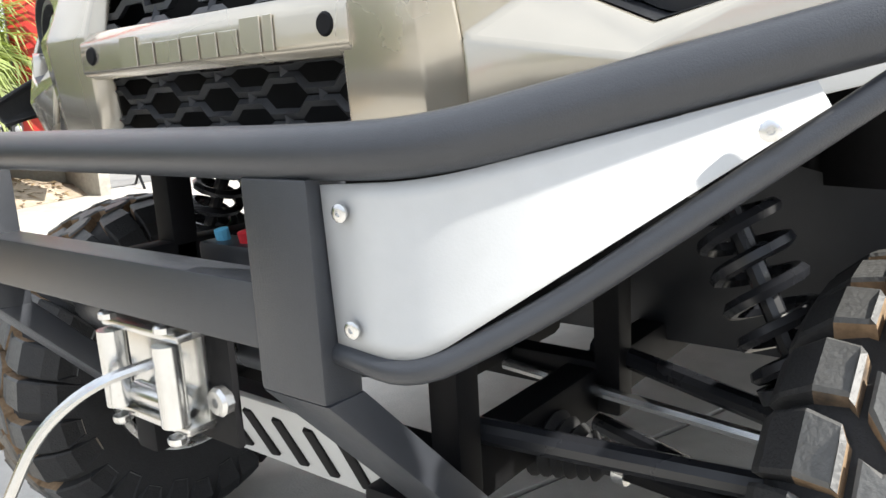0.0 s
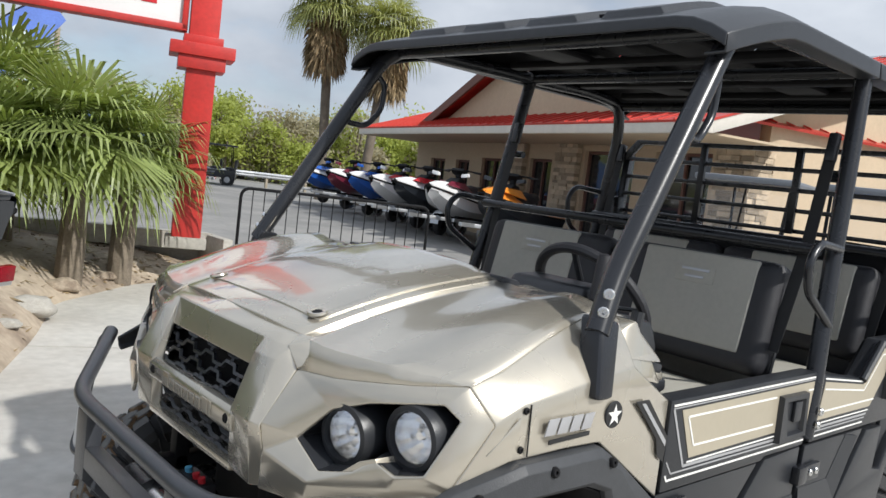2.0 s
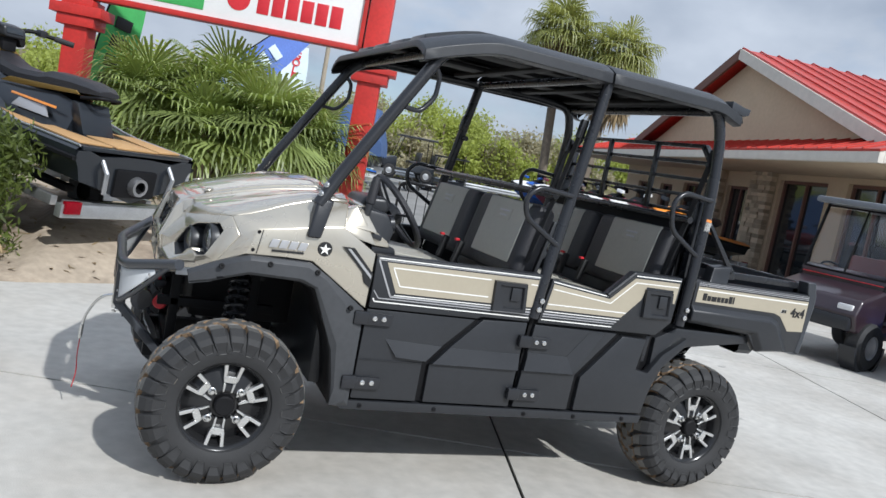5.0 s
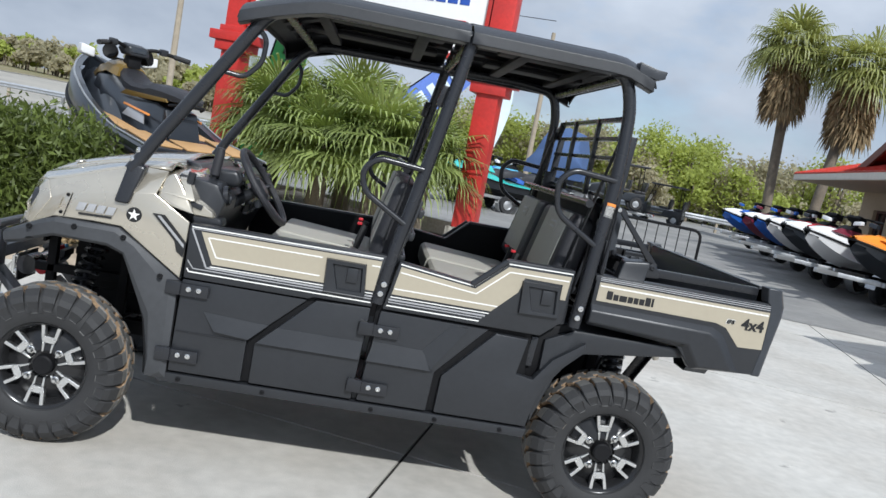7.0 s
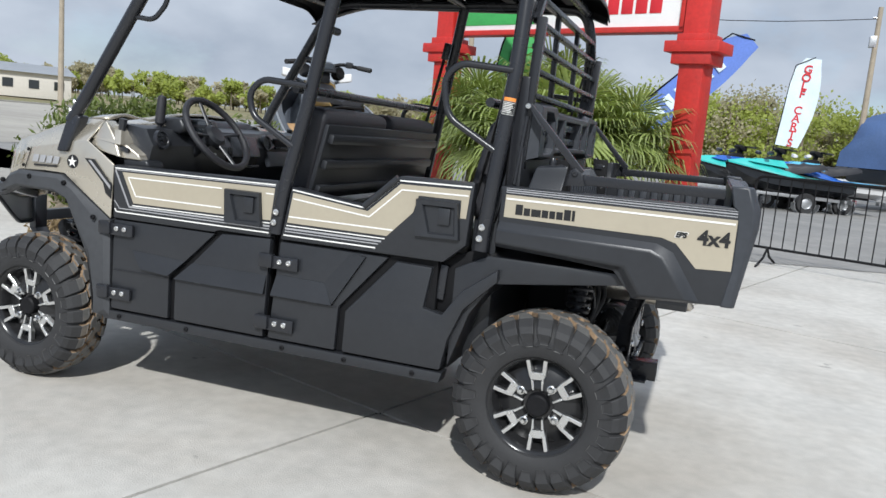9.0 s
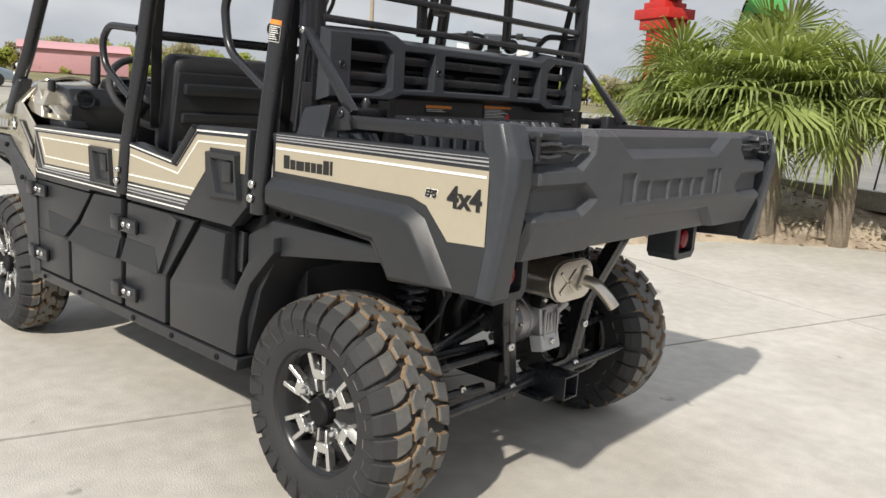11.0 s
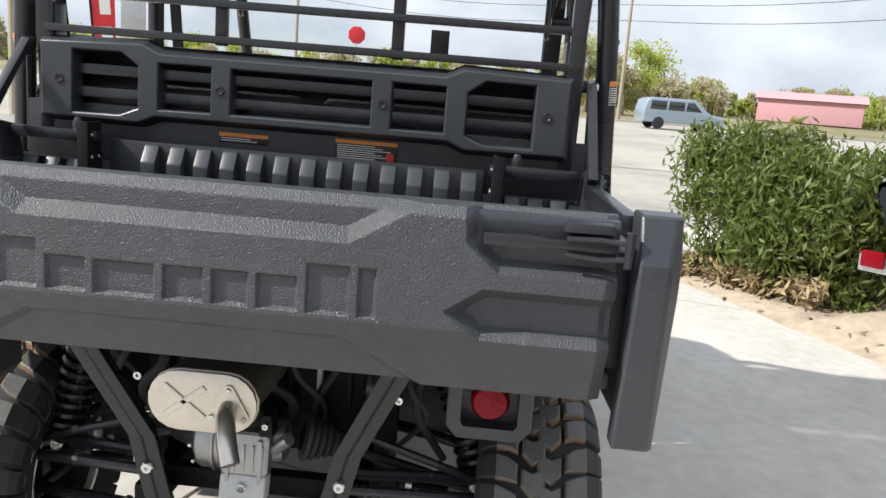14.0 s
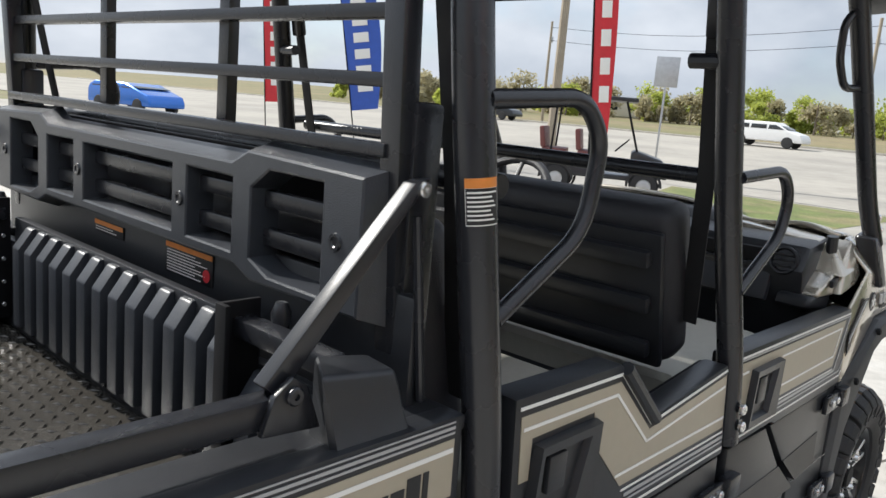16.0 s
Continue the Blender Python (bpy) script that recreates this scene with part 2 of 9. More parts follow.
BROWN = mat("brown_trim", (0.16, 0.08, 0.06), 0.7)
WINDOW = mat("dark_window_glass", (0.02, 0.024, 0.028), 0.06, 0, 0.05, 2, spec=0.9)
SKI_DARK = mat("dark_hull_gelcoat", (0.014, 0.017, 0.022), 0.3, 0, 0.06, 4, coat=0.3)
OLIVE_GOLD = mat("olive_gold_gelcoat", (0.26, 0.17, 0.045), 0.35, 0.3, 0.06, 4, coat=0.5)
SKI_GOLD = mat("copper_deck_mat", (0.50, 0.30, 0.13), 0.6, 0.1, 0.08, 6, 0.2, 100)
SKI_WHITE = mat("white_gelcoat", (0.72, 0.72, 0.72), 0.25, 0, 0.04, 4, coat=0.5)
SKI_RED = mat("red_gelcoat", (0.48, 0.02, 0.03), 0.25, 0, 0.04, 4, coat=0.5)
SKI_BLUE = mat("blue_gelcoat", (0.02, 0.10, 0.42), 0.25, 0, 0.04, 4, coat=0.5)
SKI_ORANGE = mat("orange_gelcoat", (0.75, 0.26, 0.03), 0.3, 0, 0.04, 4, coat=0.5)
SKI_TEAL = mat("teal_gelcoat", (0.05, 0.45, 0.42), 0.3, 0, 0.04, 4, coat=0.5)
SKI_MAROON = mat("maroon_gelcoat", (0.16, 0.02, 0.04), 0.3, 0, 0.04, 4, coat=0.5)
GALV = mat("galvanised_steel", (0.50, 0.51, 0.52), 0.4, 0.8, 0.12, 10)
CART_BLUE = mat("metallic_blue_paint", (0.02, 0.16, 0.62), 0.25, 0.4, 0.03, 4, coat=0.8)
TARP = mat("blue_tarpaulin", (0.055, 0.10, 0.22), 0.75, 0, 0.12, 3, 0.8, 12)
PINK = mat("pink_stucco", (0.55, 0.30, 0.32), 0.9)
WOODPOLE = mat("weathered_pole", (0.34, 0.29, 0.22), 0.9, 0, 0.15, 4)
VAN_SILVER = mat("silver_blue_paint", (0.33, 0.40, 0.47), 0.3, 0.5, 0.03, 3, coat=0.5)
CART_PLUM = mat("dark_plum_paint", (0.030, 0.018, 0.024), 0.3, 0, 0.05, 4, coat=0.5)
CART_ROOF = mat("grey_roof_plastic", (0.16, 0.175, 0.195), 0.35, 0, 0.1, 5, 0.1, 120)
SEAT_MAROON = mat("maroon_vinyl", (0.16, 0.05, 0.045), 0.5)
LAMP_CHROME = mat("chrome_reflector", (0.95, 0.95, 0.95), 0.17, 1.0, 0.02)
TREAD_PLATE = mat("wet_black_tread_plate", (0.062, 0.057, 0.050), 0.22, 0.1, 0.2, 6, 0.05, 300)
PALE_CLOTH = mat("pale_blue_cloth", (0.66, 0.76, 0.80), 0.8, 0, 0.1, 3)
FLAG_BLUE = mat("light_royal_blue_cloth", (0.12, 0.20, 0.55), 0.8, 0, 0.1, 3)


def glass(name, color=(1, 1, 1), rough=0.0):
    m = bpy.data.materials.new(name)
    m.use_nodes = True
    b = m.node_tree.nodes["Principled BSDF"]
    b.inputs["Base Color"].default_value = (*color, 1)
    b.inputs["Roughness"].default_value, b.inputs["Transmission Weight"].default_value, b.inputs["IOR"].default_value = rough, 1.0, 1.45
    return m


CLEAR = glass("clear_lens", (0.97, 0.97, 0.97))


# ---- mesh helpers ----
def part(name, bm, material, parent=None, label="", smooth=35, at=None):
    """Links a bmesh as one mesh object under a thing or a part."""
    me = bpy.data.meshes.new(name)
    bmesh.ops.recalc_face_normals(bm, faces=bm.faces[:])
    bm.to_mesh(me)
    bm.free()
    return part_of(name, me, material, parent, label, smooth, at)


def part_of(name, me, material, parent=None, label="", smooth=35, at=None):
    ob = new(name, me)
    if material and not me.materials:
        me.materials.append(material)
    if smooth and not me.get("sm"):
        me["sm"] = 1
        me.polygons.foreach_set("use_smooth", [True] * len(me.polygons))
        me.set_sharp_from_angle(angle=radians(smooth))
    if parent:
        ob.parent = parent
    if at is not None:
        ob.matrix_basis = at
    if label:
        tagged(ob, label)
    return ob


def thing(name, label, category, group="", kind="", at=None):
    ob = new(name)
    ob.empty_display_size = 0.2
    if at is not None:
        ob.matrix_basis = at
    return tagged(ob, label, category, group, kind)


def bevel_sharp(bm, faces, width, seg=2, angle=25):
    edges = {e for f in faces for e in f.edges if len(e.link_faces) == 2 and e.calc_face_angle(0) > radians(angle)}
    if edges and width > 0:
        bmesh.ops.bevel(bm, geom=list(edges), offset=width, segments=seg, profile=0.6, affect="EDGES", clamp_overlap=True)


def box(bm, c, size, bev=0.0, rot=None, seg=2):
    m = Matrix.Translation(c)
    if rot is not None:
        m = m @ Euler([radians(a) for a in rot]).to_matrix().to_4x4()
    t = bmesh.new()
    bmesh.ops.create_cube(t, size=1, matrix=Matrix.Diagonal((*size, 1)))
    if bev:
        bmesh.ops.bevel(t, geom=t.edges[:], offset=bev, segments=seg, profile=0.6, affect="EDGES", clamp_overlap=True)
    bmesh.ops.transform(t, matrix=m, verts=t.verts[:])
    merge(bm, t)
    return bm


def merge(bm, t):
    idx = {}
    for v in t.verts:
        idx[v] = bm.verts.new(v.co)
    for f in t.faces:
        try:
            bm.faces.new([idx[v] for v in f.verts])
        except ValueError:
            pass
    t.free()


def prism(bm, pts, vec, bev=0.0, seg=2):
    """A polygon pushed along vec."""
    t = bmesh.new()
    vec = Vector(vec)
    a = [t.verts.new(Vector(p)) for p in pts]
    b = [t.verts.new(Vector(p) + vec) for p in pts]
    t.faces.new(a)
    t.faces.new(b[::-1])
    for i in range(len(pts)):
        j = (i + 1) % len(pts)
        t.faces.new((a[j], a[i], b[i], b[j]))
    bmesh.ops.recalc_face_normals(t, faces=t.faces[:])
    if bev:
        bevel_sharp(t, t.faces[:], bev, seg, 20)
    merge(bm, t)
    return bm


def plate(bm, xz, y, depth, bev=0.004):
    """A side plate: outline in x and z at y, depth towards +y."""
    return prism(bm, [(x, y, z) for x, z in xz], (0, depth, 0), bev)


def rear_plate(bm, yz, x, depth, bev=0.004):
    return prism(bm, [(x, y, z) for y, z in yz], (depth, 0, 0), bev)


def fillet(pts, rad, seg=5):
    pts = [Vector(p) for p in pts]
    out = [pts[0]]
    for i in range(1, len(pts) - 1):
        a, b, c = pts[i - 1], pts[i], pts[i + 1]
        u, v = (a - b), (c - b)
        d = min(rad, u.length * 0.45, v.length * 0.45)
        p0, p1 = b + u.normalized() * d, b + v.normalized() * d
        for k in range(seg + 1):
            t = k / seg
            out.append((1 - t) ** 2 * p0 + 2 * t * (1 - t) * b + t * t * p1)
    out.append(pts[-1])
    return out


def tube(bm, pts, r, n=12, rad=0.0, closed=False, flat=1.0):
    """A round bar along a line, with rounded bends."""
    pts = fillet(pts, rad) if rad else [Vector(p) for p in pts]
    rings = []
    m = len(pts)
    d0 = (pts[1] - pts[0]).normalized()
    ref = Vector((0, 0, 1)) if abs(d0.z) < 0.9 else Vector((1, 0, 0))
    nrm = (ref - d0 * ref.dot(d0)).normalized()
    for i, p in enumerate(pts):
        if closed:
            d = (pts[(i + 1) % m] - pts[i - 1]).normalized()
        elif i == 0:
            d = d0
        elif i == m - 1:
            d = (pts[-1] - pts[-2]).normalized()
        else:
            d = ((pts[i + 1] - p).normalized() + (p - pts[i - 1]).normalized()).normalized()
        nrm = (nrm - d * nrm.dot(d)).normalized()
        bi = d.cross(nrm)
        rr = r[i] if isinstance(r, (list, tuple)) else r
        rings.append([bm.verts.new(p + (nrm * math.cos(a) * flat + bi * math.sin(a)) * rr) for a in [2 * math.pi * k / n for k in range(n)]])
    for i in range(m if closed else m - 1):
        a, b = rings[i], rings[(i + 1) % m]
        for k in range(n):
            bm.faces.new((a[k], a[(k + 1) % n], b[(k + 1) % n], b[k]))
    if not closed:
        bm.faces.new(rings[0][::-1])
        bm.faces.new(rings[-1])
    return bm


def lathe(bm, prof, m=Matrix(), n=32, a0=0.0, a1=2 * math.pi):
    """A profile of (radius, height) turned round the local z axis."""
    full = abs(a1 - a0 - 2 * math.pi) < 1e-6
    cnt = n if full else n + 1
    rings = []
    for r, h in prof:
        if r < 1e-6:
            rings.append([bm.verts.new(m @ Vector((0, 0, h)))])
        else:
            rings.append([bm.verts.new(m @ Vector((r * math.cos(a0 + (a1 - a0) * k / n), r * math.sin(a0 + (a1 - a0) * k / n), h))) for k in range(cnt)])
    for a, b in zip(rings, rings[1:]):
        for k in range(n):
            j = (k + 1) % cnt
            if len(a) == 1 and len(b) == 1:
                continue
            if len(a) == 1:
                bm.faces.new((a[0], b[k], b[j]))
            elif len(b) == 1:
                bm.faces.new((a[k], a[j], b[0]))
            else:
                bm.faces.new((a[k], a[j], b[j], b[k]))
    return bm


def axis_to(p, d):
    """A pose at p with local z along d."""
    return Matrix.Translation(p) @ Vector(d).to_track_quat("Z", "Y").to_matrix().to_4x4()


def bolt(bm, p, d, r=0.012, h=0.008):
    lathe(bm, [(r, 0), (r, h * 0.7), (r * 0.8, h), (r * 0.35, h), (r * 0.3, h * 0.5), (0, h * 0.5)], axis_to(p, d), 10)
    return bm


def grid(bm, rows):
    """A sheet through rows of points."""
    vs = [[bm.verts.new(Vector(p)) for p in r] for r in rows]
    for a, b in zip(vs, vs[1:]):
        for k in range(len(a) - 1):
            bm.faces.new((a[k], a[k + 1], b[k + 1], b[k]))
    return vs


def solid(ob, t=0.008, bev=0.0, seg=2, angle=18):
    so = ob.modifiers.new("thickness", "SOLIDIFY")
    so.thickness, so.offset = t, -1
    if bev:
        bv = ob.modifiers.new("edge", "BEVEL")
        bv.width, bv.segments, bv.limit_method, bv.angle_limit = bev, seg, "ANGLE", radians(angle)
    return ob


def facets(name, pts, faces, material, parent, label="", both=(1, -1), bev=0.006, thick=0.01, smooth=30):
    """A moulded panel from named corners, mirrored across the middle."""
    bm = bmesh.new()
    for s in both:
        v = {k: bm.verts.new((p[0], s * p[1], p[2])) for k, p in pts.items()}
        for f in faces:
            q = [v[k] for k in f]
            bm.faces.new(q if s < 0 else q[::-1])
    bmesh.ops.remove_doubles(bm, verts=bm.verts[:], dist=0.0005)
    ob = part(name, bm, material, parent, label, smooth)
    return solid(ob, thick, bev)


# ---- the utility vehicle: x runs to its rear, y to its right, front axle at x = 0 ----
utv = thing("utility_vehicle", "champagne and black four-seat side-by-side utility vehicle parked on concrete", "utility vehicle")


def wheel(x, s, width):
    """A wheel: black rim, machined forked spokes, knobbly tyre. The face looks towards s."""
    base = Matrix.Translation((x, s * 0.755, 0.33)) @ Matrix.Rotation(radians(90 if s < 0 else -90), 4, "X")
    # local z points out of the wheel face; the tyre's middle lies width/2 behind it
    bm = bmesh.new()
    lathe(bm, [(0.0, -0.045), (0.055, -0.045), (0.06, -0.03), (0.10, -0.038), (0.152, -0.065), (0.162, -0.03), (0.170, -0.012), (0.179, -0.006), (0.183, -0.012),
               (0.176, -0.03), (0.160, -0.06), (0.15, -width + 0.05), (0.17, -width + 0.01), (0.16, -width + 0.008), (0.14, -width + 0.05), (0.13, -0.1), (0, -0.1)], n=40)
    hub = part("wheel", bm, RIM_BLACK, utv, "gloss black alloy wheel with machined spokes", at=base)
    part("inner_lip", lathe(bmesh.new(), [(0.148, -width + 0.014), (0.158, -width + 0.002), (0.167, -width - 0.001), (0.170, -width + 0.006)], n=40), RIM_CUT, hub, "machined inner rim lip")
    key = "tyre%.2f" % width
    if key not in CACHE:
        bm = bmesh.new()
        R, w = 0.307, width
        prof = [(0.177, -0.012), (0.184, 0.003), (0.203, 0.012), (0.235, 0.016), (0.265, 0.012), (0.284, 0.0), (0.297, -0.018), (R, -0.045), (R + 0.001, -w / 2),
                (R, -w + 0.045), (0.297, -w + 0.018), (0.284, -w), (0.265, -w - 0.012), (0.235, -w - 0.016), (0.20, -w - 0.012), (0.17, -w), (0.16, -w + 0.02)]
        lathe(bm, prof, n=72)
        CACHE[key] = part("tyre", bm, RUBBER, hub, "knobbly black off-road tyre").data
        bm = bmesh.new()
        cnt = LUGS
        for k in range(cnt):
            for side in (0, 1):
                a = 2 * math.pi * (k + 0.5 * side) / cnt
                lug(bm, a, w, side, R, k)
        tread = part("tread", bm, LUG, hub, "dusty brown tread blocks", smooth=20)
        tread.data.materials.append(LUG_SIDE)
        tread.data.materials.append(RUBBER)
        CACHE[key + "t"] = tread.data
    else:
        part_of("tyre", CACHE[key], RUBBER, hub, "knobbly black off-road tyre")
        part_of("tread", CACHE[key + "t"], LUG, hub, "dusty brown tread blocks")
    if "spoke" not in CACHE:
        bm = bmesh.new()
        half = [(0.112, 0.0165), (0.166, 0.0245), (0.165, 0.0385), (0.100, 0.0275), (0.085, 0.0215), (0.050, 0.0185), (0.048, 0.012), (0.083, 0.0125), (0.088, 0.009)]
        for sg in (-1, 1):
            quads = [(half[0], half[1], half[2], half[3]), (half[3], half[4], half[8], half[0]), (half[4], half[5], half[6], half[7])]
            for q in quads:
                prism(bm, [(px, sg * py, -0.026 + 0.10 * (px - 0.06)) for px, py in q], (0, 0, -0.024), 0.0012, 1)
        prism(bm, [(0.086, -0.0125, -0.0234), (0.112, -0.0168, -0.0208), (0.112, 0.0168, -0.0208), (0.086, 0.0125, -0.0234)], (0, 0, -0.024), 0.001, 1)
        me = bpy.data.meshes.new("spoke")
        bm.to_mesh(me)
        bm.free()
        CACHE["spoke"] = me
        bm = bmesh.new()
        lathe(bm, [(0, -0.012), (0.034, -0.012), (0.04, -0.018), (0.043, -0.045)], n=24)
        me = bpy.data.meshes.new("cap")
        bm.to_mesh(me)
        bm.free()
        CACHE["cap"] = me
        bm = bmesh.new()
        lathe(bm, [(0, 0.014), (0.007, 0.014), (0.010, 0.009), (0.012, 0.0), (0.016, -0.002), (0.016, -0.012)], n=10)
        me = bpy.data.meshes.new("lug_nut")
        bm.to_mesh(me)
        bm.free()
        CACHE["nut"] = me
        bm = bmesh.new()
        for k in range(1):
            a = radians(105 - k * 10)
            box(bm, (0.232 * math.cos(a), 0.232 * math.sin(a), 0.0165), (0.004, 0.022, 0.004), 0.0008, (0, 0, math.degrees(a) + 90), 1)
            box(bm, (0.226 * math.cos(a), 0.226 * math.sin(a), 0.0165), (0.018, 0.004, 0.004), 0.0008, (0, 0, math.degrees(a) + 90), 1)
        me = bpy.data.meshes.new("raised_bars")
        bm.to_mesh(me)
        bm.free()
        CACHE["bars"] = me
    turn = radians(24 if x < 1 else 36)
    for k in range(6):
        part_of("spoke", CACHE["spoke"], RIM_CUT, hub, at=Matrix.Rotation(math.pi * k / 3 + turn, 4, "Z") @ Matrix.Diagonal((1.075, 1.075, 1.0, 1.0)))
    part_of("centre_cap", CACHE["cap"], DARK, hub)
    for k in range(4):
        part_of("sidewall_mark", CACHE["bars"], RUBBER, hub, "raised plain bar on the tyre wall", at=Matrix.Rotation(radians(-11 * k), 4, "Z"))
    for k in range(4):
        a = math.pi * k / 2 + turn + radians(20)
        part_of("lug_nut", CACHE["nut"], STEEL, hub, at=Matrix.Translation((0.078 * math.cos(a), 0.078 * math.sin(a), -0.022)))


CACHE = {}


def lug(bm, a, w, side, R, k):
    """One shoulder lug and one middle block of the tread."""
    def at(ang, r, h):
        return Vector((r * math.cos(ang), r * math.sin(ang), h))
    sg = 1 if side == 0 else -1
    mid = -w / 2
    step = 2 * math.pi / LUGS

    def block(path, halves, top):
        base, up, tip = [], [], []
        for i, (da, r, off) in enumerate(path):
            hw = halves[i]
            h = mid + sg * off
            base.append((at(a + da - hw, r - 0.004, h), at(a + da + hw, r - 0.004, h)))
            if r < 0.25:
                rr, hh = r, h + sg * top * 0.16
            else:
                rr, hh = (r + top, h) if off < w / 2 - 0.012 else (r + top * 0.45, h + sg * top * 0.5)
            end = 0.003 if i == 0 else (-0.004 if i == len(path) - 1 else 0)
            up.append((at(a + da - hw * 0.93, rr - 0.0025, hh - sg * end * 0.5), at(a + da + hw * 0.93, rr - 0.003, hh - sg * end * 0.5)))
            tip.append((at(a + da - hw * 0.80, rr, hh - sg * end * 1.6), at(a + da + hw * 0.80, rr, hh - sg * end * 1.6)))
        vt = [[bm.verts.new(p) for p in q] for q in tip]
        vb = [[bm.verts.new(p) for p in q] for q in base]
        vu = [[bm.verts.new(p) for p in q] for q in up]
        sides = []
        for i in range(len(path) - 1):
            cap = [bm.faces.new((vt[i][0], vt[i][1], vt[i + 1][1], vt[i + 1][0])), bm.faces.new((vu[i][0], vt[i][0], vt[i + 1][0], vu[i + 1][0])), bm.faces.new((vt[i][1], vu[i][1], vu[i + 1][1], vt[i + 1][1]))]
            if path[i][2] > w / 2:
                for f in cap:
                    f.material_index = 2
            sides.append(bm.faces.new((vb[i][0], vu[i][0], vu[i + 1][0], vb[i + 1][0])))
            sides.append(bm.faces.new((vb[i][1], vb[i + 1][1], vu[i + 1][1], vu[i][1])))
        sides.append(bm.faces.new((vb[0][0], vb[0][1], vu[0][1], vu[0][0])))
        sides.append(bm.faces.new((vb[-1][0], vu[-1][0], vu[-1][1], vb[-1][1])))
        bm.faces.new((vu[0][0], vu[0][1], vt[0][1], vt[0][0]))
        bm.faces.new((vt[-1][0], vt[-1][1], vu[-1][1], vu[-1][0]))
        for f in sides:
            out = sum(abs(v.co.z - mid) for v in f.verts) / len(f.verts)
            f.material_index = 2 if out > w / 2 - 0.008 else 1
    long = k % 2 == 0
    q = step
    a += q * 0.06 * math.sin(k * 2.7 + side)
    block([(-0.16 * q, 0.224 if long else 0.236, w / 2 + 0.0155), (-0.10 * q, 0.262, w / 2 + 0.0125), (-0.05 * q, 0.284, w / 2 + 0.001), (0, 0.298, w / 2 - 0.018), (0.10 * q, R - 0.003, w / 2 - 0.045), (0.22 * q, R, w * 0.215)],
          [q * 0.30, q * 0.43, q * 0.44, q * 0.42, q * 0.37, q * (0.28 if long else 0.36)], 0.019)
    block([(0.34 * q, R, w * 0.185), (0.56 * q, R, w * 0.09), (0.44 * q, R, w * 0.0), (0.40 * q, R, -w * 0.04)], [q * 0.27, q * 0.39, q * 0.38, q * 0.22], 0.019)


LUGS = 28
for wx, wy in ((0.0, 0.186), (2.35, 0.232)):
    for s in (-1, 1):
        wheel(wx, s, wy)

# ---- chassis, floor and running gear ----
bm = bmesh.new()
box(bm, (1.22, 0, 0.40), (1.50, 1.46, 0.05), 0.01)
part("floor_pan", bm, BLACK, utv, "black moulded cabin floor")
part("firewall", box(bmesh.new(), (0.40, 0, 0.70), (0.10, 1.2, 0.6), 0.02), BLACK, utv)
part("rear_wall", box(bmesh.new(), (2.06, 0, 0.70), (0.10, 1.2, 0.60), 0.02), BLACK, utv)
bm = bmesh.new()
for s in (-1, 1):
    box(bm, (1.15, s * 0.22, 0.40), (2.9, 0.05, 0.07), 0.008)
    box(bm, (-0.02, s * 0.24, 0.62), (0.50, 0.04, 0.04), 0.006)
    box(bm, (0.13, s * 0.26, 0.62), (0.04, 0.04, 0.50), 0.006)
    box(bm, (-0.20, s * 0.24, 0.60), (0.04, 0.04, 0.42), 0.006)
    box(bm, (2.36, s * 0.28, 0.62), (0.05, 0.05, 0.5), 0.006)
    box(bm, (2.30, s * 0.42, 0.86), (0.9, 0.05, 0.06), 0.006)
for x in (-0.2, 0.13, 2.2, 2.5):
    box(bm, (x, 0, 0.42), (0.04, 0.5, 0.05), 0.006)
part("chassis_frame", bm, DARK, utv, "black steel tube chassis")
bm = bmesh.new()
box(bm, (0.10, 0, 0.74), (0.46, 0.36, 0.40), 0.03)
box(bm, (0.12, 0, 0.50), (0.30, 0.22, 0.16), 0.03)
part("front_gear_case", bm, DARK, utv)
for s in (-1, 1):
    bm = bmesh.new()
    arch = [(-0.11, 0.845), (-0.02, 0.872), (0.10, 0.878), (0.20, 0.868), (0.27, 0.84), (0.33, 0.72), (0.375, 0.60), (0.40, 0.46), (0.405, 0.38)]
    grid(bm, [[(x, s * y, z + (0.77 - y) * 0.05) for x, z in arch] for y in (0.775, 0.66, 0.54, 0.47)])
    grid(bm, [[(x, s * 0.47, z + 0.015) for x, z in arch], [(max(x + 0.02, 0.12), s * 0.44, min(z, 0.85) - 0.03) for x, z in arch]])
    solid(part("front_wheel_arch_liner", bm, DARK, utv, "black inner wheel arch lining"), 0.006)
for s in (-1, 1):
    bm = bmesh.new()
    prism(bm, [(2.00, s * 0.46, 0.40), (2.07, s * 0.46, 0.62), (2.15, s * 0.46, 0.74), (2.60, s * 0.46, 0.80), (2.60, s * 0.46, 0.84), (2.12, s * 0.46, 0.84), (2.00, s * 0.46, 0.78)], (0, s * 0.28, 0), 0.01)
    part("rear_wheel_arch_liner", bm, BLACK, utv, "black inner wheel arch lining")


def coil_spring(p0, p1, r, wire, turns, parent, material, name="coil_spring"):
    p0, p1 = Vector(p0), Vector(p1)
    m = axis_to(p0, p1 - p0)
    L = (p1 - p0).length
    pts = [m @ Vector((r * math.cos(2 * math.pi * turns * k / (turns * 12)), r * math.sin(2 * math.pi * turns * k / (turns * 12)), L * k / (turns * 12))) for k in range(turns * 12 + 1)]
    return part(name, tube(bmesh.new(), pts, wire, 6), material, parent)


